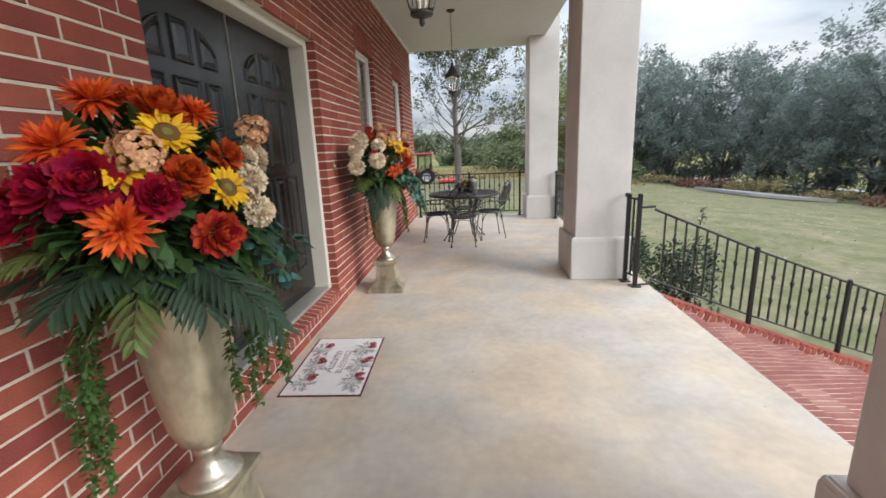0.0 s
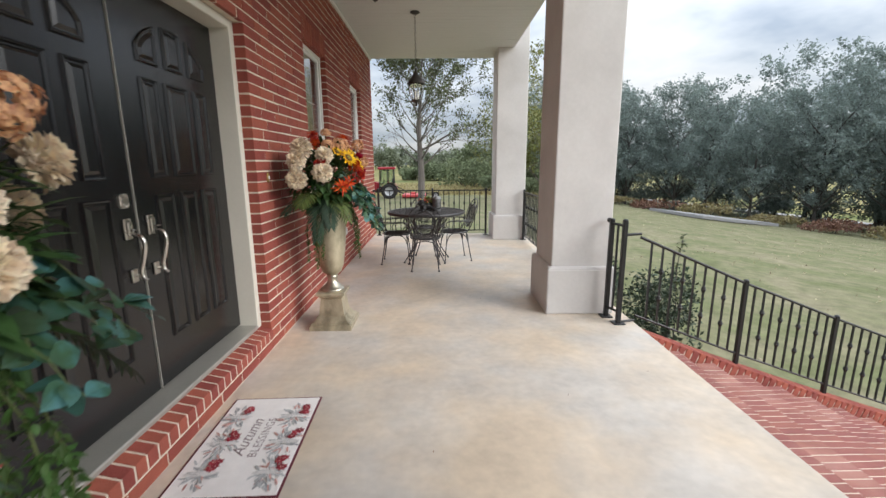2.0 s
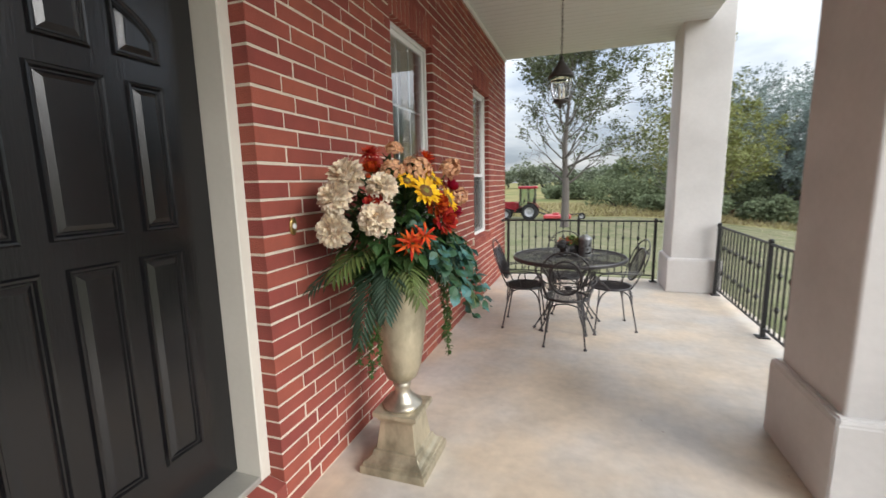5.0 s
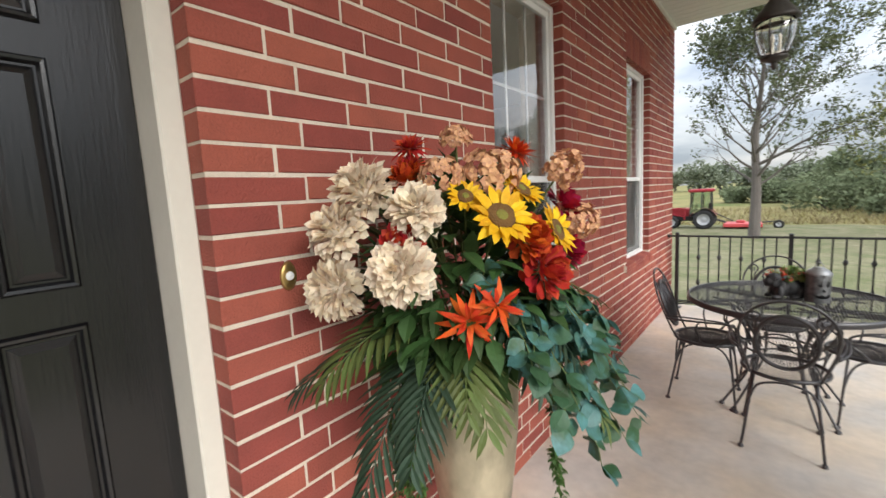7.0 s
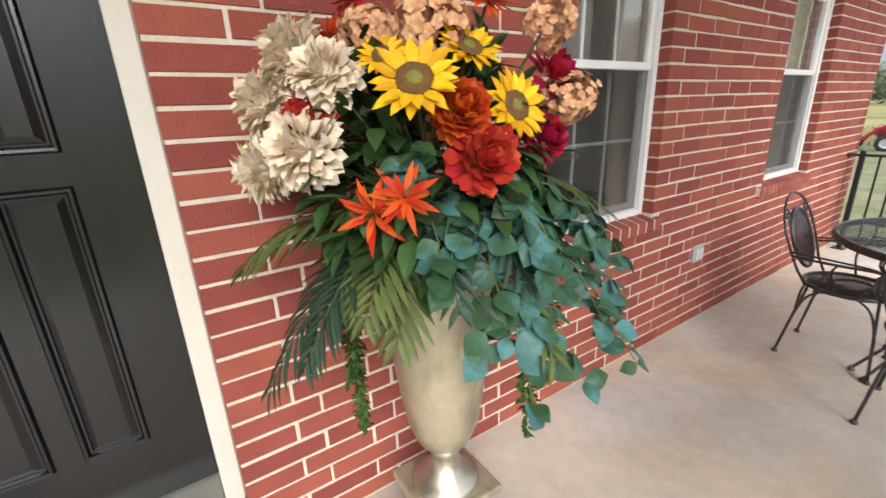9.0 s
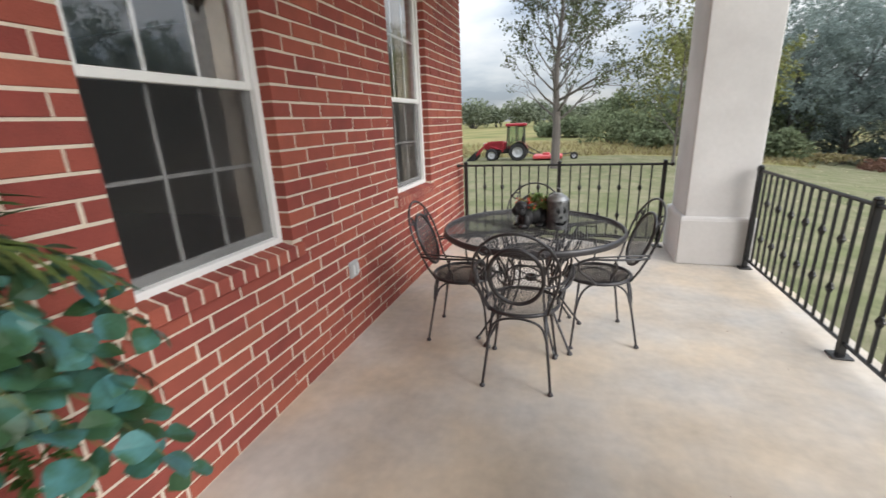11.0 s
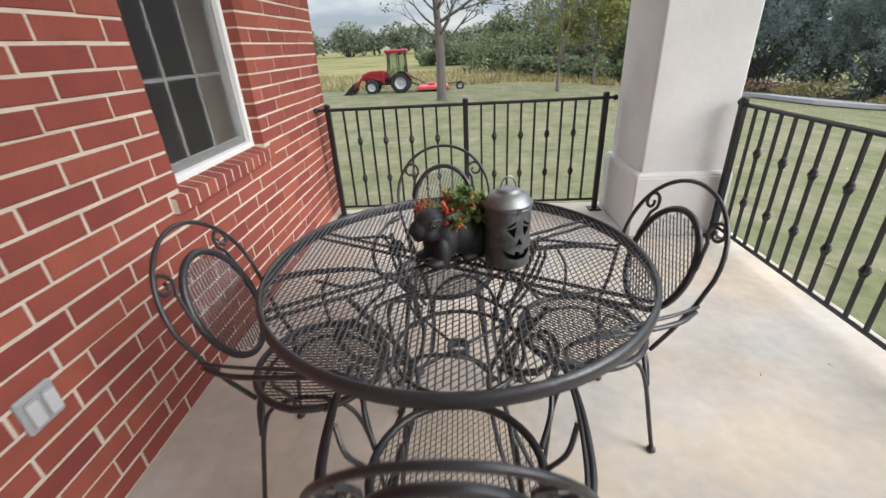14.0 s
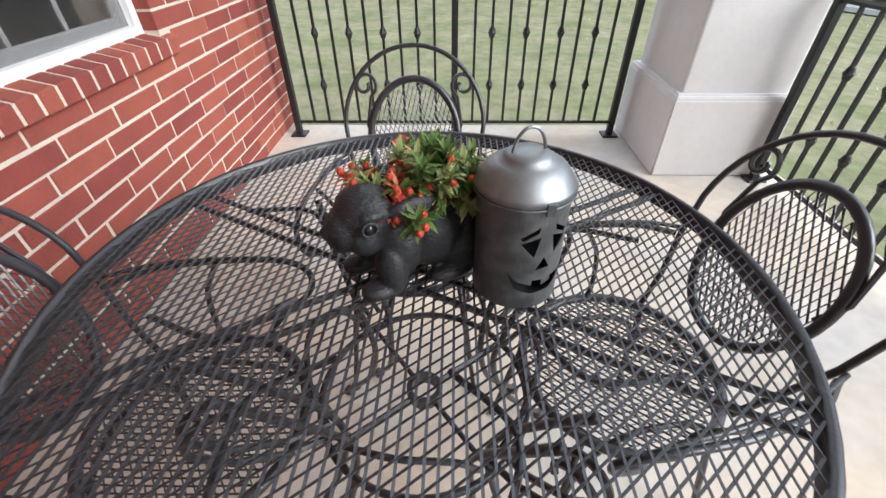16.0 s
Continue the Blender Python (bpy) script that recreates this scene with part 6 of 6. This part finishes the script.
def make_woods():
    rnd = random.Random(77)
    n = 0
    for row, (dist, count) in enumerate(((0.0, 15), (7.0, 13), (15.0, 11))):
        for i in range(count):
            t = (i + 0.5) / count + rnd.uniform(-0.02, 0.02)
            a, b = Vector((10.0, 50.0)), Vector((48.0, 13.0))
            p = a.lerp(b, t) + Vector((0.70, 0.71)) * (dist + 3.5 * math.sin(3.1 * t) + rnd.uniform(-1.5, 1.5))
            s = (0.70 if t < 0.37 else 0.60 if t < 0.45 else 0.80) * rnd.uniform(0.82, 1.12) * (1.0 if row < 2 else 0.92)
            if n < 4:
                kinds[n].matrix_world = pose(p.x, p.y, ground_z(p.x, p.y) - 0.05, 0, 0, rnd.uniform(0, 360))
                kinds[n].scale = (s, s, s)
            else:
                plant_tree(kinds[n % 4], p.x, p.y, rnd.uniform(0, 360), s)
            n += 1


make_woods()


def leafy_mass(name, x, y, rx, ry, h, n, size, mat, seed, label, category="shrub", group=""):
    """A shrub: stems and a dense, uneven crown of leaves on several rounded lobes."""
    rnd = random.Random(seed)
    root = thing(name, pose(x, y, ground_z(x, y)), label, category, group)
    lobes = [(Vector((rnd.uniform(-0.6, 0.6) * rx, rnd.uniform(-0.6, 0.6) * ry, h * rnd.uniform(0.25, 0.62))), rnd.uniform(0.35, 0.6)) for _ in range(9)]
    j = Joined()
    for k in range(n):
        c, r = rnd.choice(lobes)
        d = rand_dir(rnd, -0.6, 1.0)
        q = rnd.uniform(0.55, 1.0)
        p = c + Vector((d.x * rx * r, d.y * ry * r, d.z * h * 0.40)) * q
        if p.z > 0.02:
            leaf_card(j, p, size, rnd)
    for k in range(4):
        c = lobes[k][0]
        bm = bmesh.new()
        tube(bm, [(c.x * 0.3, c.y * 0.3, -0.1), tuple(c * 0.7), tuple(c)], 0.01, 5, radii=[0.03 * h, 0.018 * h, 0.006 * h])
        part("stem", bm, M["dark_bark"], root)
    j.make("leaves", mat, root, kind="stuff")
    return root


def make_hedgerow():
    rnd = random.Random(8)
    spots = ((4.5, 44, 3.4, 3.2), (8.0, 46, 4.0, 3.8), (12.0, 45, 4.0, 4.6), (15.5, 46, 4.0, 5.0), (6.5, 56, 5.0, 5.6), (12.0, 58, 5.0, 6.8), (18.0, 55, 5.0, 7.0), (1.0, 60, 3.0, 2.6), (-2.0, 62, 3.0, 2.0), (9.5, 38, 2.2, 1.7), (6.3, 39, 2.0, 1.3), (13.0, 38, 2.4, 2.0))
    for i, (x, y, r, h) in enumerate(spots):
        leafy_mass("hedgerow_shrub", x, y, r, r * 0.8, h, 2600, 0.17 if y < 50 else 0.24, M["hazed_hedge_leaf"], 100 + i, "dense green shrub in the hedgerow behind the field, leaves lightened for haze", group="hedgerow shrubs")
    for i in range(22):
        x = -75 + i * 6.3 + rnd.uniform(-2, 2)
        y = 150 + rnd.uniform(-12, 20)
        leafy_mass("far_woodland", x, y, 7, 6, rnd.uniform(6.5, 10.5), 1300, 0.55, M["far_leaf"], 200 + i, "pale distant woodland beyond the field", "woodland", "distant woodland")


make_hedgerow()

# saplings and brush, added to close and darken the view between the trunks
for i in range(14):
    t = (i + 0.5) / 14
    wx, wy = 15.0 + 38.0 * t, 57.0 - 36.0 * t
    leafy_mass("undergrowth", wx, wy, 2.6, 2.2, 2.6 + 0.7 * (i % 3), 1700, 0.15, M["hazed_wood_leaf"], 500 + i, "brush added between the trunks of the woods, leaves paled for haze", group="woodland undergrowth")

# low brown weeds at the foot of the woods
for i in range(9):
    t = i / 8
    wx, wy = 9.0 + 21 * t, 46.5 - 21 * t
    leafy_mass("weed_clump", wx, wy, 2.6, 1.4, 0.75 + 0.25 * (i % 3), 900, 0.12, M["rust_tuft"] if i % 3 == 1 else M["tuft"], 300 + i, "low brownish weeds along the edge of the woods", group="weed clumps")

leafy_mass("holly_bush", 3.85, 5.25, 0.55, 0.42, 1.30, 3400, 0.026, M["bush_leaf"], 400, "dark green holly bush beside the porch steps", group="porch shrubs")
leafy_mass("holly_bush", 3.75, 6.95, 0.42, 0.40, 1.05, 2400, 0.026, M["bush_leaf"], 401, "low dark green shrub beside the porch railing", group="porch shrubs")


def make_shoot():
    rnd = random.Random(3)
    root = thing("sapling", pose(4.02, 5.22, ground_z(4.02, 5.22)), "thin leafy sapling shoot rising out of the bush", "sapling")
    pts = spline([(0, 0, 0), (0.02, 0, 0.6), (-0.01, 0.02, 1.2), (0.02, 0.01, 1.62)], 5)
    part("stem", tube(bmesh.new(), pts, 0.008, 6, radii=[0.010 - 0.007 * i / (len(pts) - 1) for i in range(len(pts))]), M["bark"], root)
    j = Joined()
    for k in range(90):
        p = pts[rnd.randint(5, len(pts) - 1)]
        blade(j, p, rand_dir(rnd, -0.2, 0.8), (0, 0, 1), rnd.uniform(0.05, 0.11), 0.028, 0.3)
    j.make("leaves", M["tree_leaf"], root, kind="stuff")


make_shoot()


def scatter_ground():
    rnd = random.Random(15)
    j = Joined()
    for k in range(26000):
        if k % 3:
            x, y = rnd.uniform(-1.5, 4.5), 9.05 + 9 * rnd.random() ** 1.7
        else:
            x, y = 3.1 + 5.5 * rnd.random() ** 1.5, rnd.uniform(4.7, 10)
        if x < 4.2 and y < 9.05 and x < 3.05:
            continue
        d = rand_dir(rnd, 0.35, 1.0)
        u = d.orthogonal().normalized()
        z = ground_z(x, y) - 0.005
        l, w = rnd.uniform(0.03, 0.07), 0.0035
        j.add([(x - u.x * w, y - u.y * w, z), (x + u.x * w, y + u.y * w, z), (x + d.x * l, y + d.y * l, z + d.z * l)], [(0, 1, 2)])
    tagged(j.make("grass_blades", M["lawn_blade"]), "short mown grass blades on the lawn", "grass", kind="stuff")
    j = Joined()
    for k in range(1500):
        x, y = 4 + 24 * rnd.random(), 6 + 30 * rnd.random()
        leaf_card(j, (x, y, ground_z(x, y) + 0.02), 0.035, rnd)
    tagged(j.make("fallen_leaves", M["fallen"]), "dry leaves fallen on the lawn", "leaves", kind="stuff")
    j = Joined()
    for k in range(9000):
        x = rnd.uniform(-34, 14)
        y = 32.2 + 16 * rnd.random() ** 1.6 + 0.05 * x
        z = ground_z(x, y) - 0.02
        d = rand_dir(rnd, 0.6, 1.0)
        l, w = rnd.uniform(0.25, 0.6), rnd.uniform(0.02, 0.05)
        a = rnd.uniform(0, 3.14)
        j.add([(x - w * math.cos(a), y - w * math.sin(a), z), (x + w * math.cos(a), y + w * math.sin(a), z), (x + d.x * l, y + d.y * l, z + d.z * l)], [(0, 1, 2)])
    tagged(j.make("tall_grass", M["tuft"]), "tall dry straw-coloured grass of the field", "grass", kind="stuff")


scatter_ground()


def floor_bits():
    """A few dry flecks on the porch floor."""
    rnd = random.Random(2)
    j = Joined()
    for k in range(26):
        x, y, a = rnd.uniform(0.5, 2.9), rnd.uniform(0.8, 8.5), rnd.uniform(0, 3.1)
        s = rnd.uniform(0.004, 0.011)
        j.add([(x + s * math.cos(a), y + s * math.sin(a), 0.001), (x + 0.3 * s * math.cos(a + 1.6), y + 0.3 * s * math.sin(a + 1.6), 0.003), (x - s * math.cos(a), y - s * math.sin(a), 0.001), (x - 0.3 * s * math.cos(a + 1.6), y - 0.3 * s * math.sin(a + 1.6), 0.002)], [(0, 1, 2, 3)])
    tagged(j.make("leaf_flecks", M["rust_tuft"]), "tiny dry leaf flecks on the porch floor", "debris", kind="stuff")


floor_bits()


def ground_patch(name, corners, mat, label, category):
    """A thin paved sheet laid on the slope."""
    a, b, c, d = [Vector(p) for p in corners]
    n = 8
    v, f = [], []
    for i in range(n + 1):
        for k in range(n + 1):
            p = a.lerp(b, i / n).lerp(d.lerp(c, i / n), k / n)
            v.append((p.x, p.y, ground_z(p.x, p.y) + 0.06))
    for i in range(n):
        for k in range(n):
            o = i * (n + 1) + k
            f.append((o, o + n + 1, o + n + 2, o + 1))
    j = Joined()
    j.add(v, f)
    ob = j.make(name, mat, kind="structure")
    so = ob.modifiers.new("depth", "SOLIDIFY")
    so.thickness = 0.2
    tagged(ob, label, category)


ground_patch("pavement", ((17.5, 33.0), (22.0, 32.5), (24.5, 29.0), (19.5, 29.5)), M["gravel"], "pale grey paved pad at the end of the lawn", "pavement")
ground_patch("road", ((30, 62), (36, 68), (82, 20), (74, 14)), M["gravel"], "pale gravel road behind the woods", "road")


# ---- tractor ----
M["tractor_red"] = material("tractor_red", (0.34, 0.022, 0.035), 0.4, var=0.15, scale=3, bump=0.02)
M["mower_red"] = material("faded_red", (0.52, 0.07, 0.075), 0.5, var=0.15, scale=3, bump=0.02)
M["rubber"] = material("tyre_rubber", (0.022, 0.022, 0.023), 0.85, var=0.25, scale=8, bump=0.3)
M["rim_grey"] = material("rim_grey", (0.42, 0.43, 0.45), 0.45, var=0.12, bump=0.02)
M["tractor_dark"] = material("dark_metal", (0.03, 0.03, 0.032), 0.6, var=0.2, bump=0.1)
M["cab_glass"] = glass("cab_glass", 0.0, (0.75, 0.85, 0.82))


def wheel(root, x, y, r, w):
    bm = bmesh.new()
    lathe(bm, ((r * 0.58, -w / 2), (r * 0.86, -w / 2), (r * 0.97, -w * 0.36), (r, 0), (r * 0.97, w * 0.36), (r * 0.86, w / 2), (r * 0.58, w / 2), (r * 0.55, 0), (r * 0.58, -w / 2)), 28)
    for k in range(20):
        a = 2 * math.pi * k / 20
        mm = Matrix.Rotation(a, 4, "Z") @ Matrix.Translation((r * 0.985, 0, (w * 0.22) * (1 if k % 2 else -1))) @ Matrix.Rotation(radians(35 if k % 2 else -35), 4, "X")
        bmesh.ops.create_cube(bm, size=1.0, matrix=mm @ Matrix.Diagonal((0.05, 0.05, w * 0.55, 1)))
    turn = Matrix.Translation((x, y, r)) @ Matrix.Rotation(radians(90), 4, "X")
    bmesh.ops.transform(bm, matrix=turn, verts=bm.verts)
    wh = part("wheel", bm, M["rubber"], root)
    bm = bmesh.new()
    lathe(bm, ((0.0, w * 0.18), (r * 0.16, w * 0.20), (r * 0.2, w * 0.12), (r * 0.45, w * 0.16), (r * 0.58, w * 0.44), (r * 0.60, w * 0.44), (r * 0.60, -w * 0.44), (r * 0.5, -w * 0.3), (0.0, -w * 0.2)), 24)
    bmesh.ops.transform(bm, matrix=turn, verts=bm.verts)
    part("rim", bm, M["rim_grey"], wh, smooth=True)


def make_tractor():
    gx, gy = -2.15, 30.3
    root = thing("tractor", pose(gx, gy, ground_z(gx, gy) - 0.02, 0, 0, 2) @ Matrix.Diagonal((0.93, 0.93, 0.93, 1)), "red compact tractor with cab, front loader and rear mower", "tractor")
    for y in (-0.62, 0.62):
        wheel(root, 0.0, y, 0.56, 0.36)
        wheel(root, -1.68, y * 0.92, 0.39, 0.26)
    part("chassis", boxed(-2.1, -0.22, 0.45, 0.35, 0.22, 0.78, bevel=0.04), M["tractor_dark"], root)
    bm = boxed(-2.25, -0.30, 0.72, -0.72, 0.30, 1.22, bevel=0.09, seg=3)
    for v in bm.verts:
        if v.co.x < -2.0:
            v.co.z -= 0.10 * (v.co.z - 0.7) / 0.5
    part("hood", bm, M["tractor_red"], root)
    part("grille", boxed(-2.275, -0.22, 0.76, -2.24, 0.22, 1.05, bevel=0.01), M["tractor_dark"], root)
    for y in (-0.15, 0.15):
        part("headlight", boxed(-2.285, y - 0.06, 1.06, -2.245, y + 0.06, 1.13, bevel=0.012), M["rim_grey"], root)
    for y in (-0.62, 0.62):
        bm = bmesh.new()
        a = [(0.66 * math.cos(radians(t)), 0.56 + 0.66 * math.sin(radians(t))) for t in range(20, 166, 12)]
        vs = [[bm.verts.new((x, y + s * 0.21, z)) for s in (-1, 1)] for x, z in a]
        for p, q in zip(vs, vs[1:]):
            bm.faces.new((p[0], p[1], q[1], q[0]))
        bmesh.ops.solidify(bm, geom=bm.faces[:], thickness=0.03)
        part("fender", bm, M["tractor_red"], root)
    part("cab_floor", boxed(-0.78, -0.50, 0.72, 0.30, 0.50, 0.86, bevel=0.03), M["tractor_dark"], root)
    for x, y, dx in ((-0.72, -0.52, 0.08), (-0.72, 0.52, 0.08), (0.36, -0.52, -0.04), (0.36, 0.52, -0.04), (-0.12, -0.54, 0.0), (-0.12, 0.54, 0.0)):
        bm = bmesh.new()
        tube(bm, [(x, y, 0.82), (x + dx, y * 0.95, 2.16)], 0.032, 6)
        part("cab_post", bm, M["tractor_dark"], root)
    bm = boxed(-0.80, -0.60, 2.14, 0.48, 0.60, 2.32, bevel=0.07, seg=3)
    part("roof", bm, M["tractor_red"], root)
    for y in (-0.53, 0.53):
        g = part("pane", boxed(-0.68, y - 0.004, 0.90, 0.32, y + 0.004, 2.13), M["cab_glass"], root)
        g.visible_shadow = False
    part("pane", boxed(-0.70, -0.48, 0.95, -0.692, 0.48, 2.13), M["cab_glass"], root)
    part("pane", boxed(0.33, -0.48, 1.1, 0.338, 0.48, 2.13), M["cab_glass"], root)
    part("seat", boxed(-0.10, -0.24, 0.86, 0.28, 0.24, 1.08, bevel=0.05), M["tractor_dark"], root)
    part("seat_back", boxed(0.20, -0.22, 1.05, 0.30, 0.22, 1.50, bevel=0.04), M["tractor_dark"], root)
    bm = bmesh.new()
    tube(bm, [(-0.42 + 0.02 * math.cos(t), 0.19 * math.cos(t), 1.28 + 0.19 * math.sin(t)) for t in [2 * math.pi * k / 18 for k in range(18)]], 0.014, 6, closed=True)
    tube(bm, [(-0.60, 0, 1.0), (-0.42, 0, 1.28)], 0.02, 6)
    part("steering_wheel", bm, M["tractor_dark"], root)
    for y in (-0.42, 0.42):
        bm = bmesh.new()
        pts = [(-1.00, y, 1.18), (-1.9, y, 1.16), (-2.45, y, 0.72), (-2.75, y, 0.30)]
        for p, q in zip(pts, pts[1:]):
            tube(bm, [p, q], 0.065, 4)
        tube(bm, [(-1.0, y, 0.55), (-1.0, y, 1.22)], 0.07, 4)
        tube(bm, [(-1.05, y, 0.7), (-2.0, y, 1.02)], 0.03, 6)
        part("loader_arm", bm, M["tractor_red"], root)
    bm = bmesh.new()
    prof = [(-2.72, 0.62), (-2.70, 0.20), (-2.86, 0.04), (-3.35, 0.04)]
    vs = [[bm.verts.new((x, s * 0.78, z)) for s in (-1, 1)] for x, z in prof]
    for p, q in zip(vs, vs[1:]):
        bm.faces.new((p[0], p[1], q[1], q[0]))
    for s in (0, 1):
        bm.faces.new([v[s] for v in vs])
    bmesh.ops.solidify(bm, geom=bm.faces[:], thickness=0.03)
    part("bucket", bm, M["tractor_dark"], root)
    bm = bmesh.new()
    for y in (-0.3, 0.3):
        tube(bm, [(0.3, y, 0.62), (1.05, y * 0.6, 0.35)], 0.035, 6)
    tube(bm, [(0.3, 0, 1.0), (1.4, 0, 0.42)], 0.03, 6)
    part("hitch", bm, M["tractor_dark"], root)
    bm = boxed(0.95, -0.85, 0.12, 2.75, 0.85, 0.32, bevel=0.04)
    box(bm, 1.55, -0.2, 0.32, 1.95, 0.2, 0.46, 0.03)
    part("mower_deck", bm, M["mower_red"], root)
    bm = bmesh.new()
    tube(bm, [(2.7, 0, 0.34), (3.35, 0, 0.40), (3.45, 0, 0.22)], 0.035, 6)
    part("tail_arm", bm, M["tractor_dark"], root)
    wheel(root, 3.45, 0.0, 0.22, 0.13)


make_tractor()
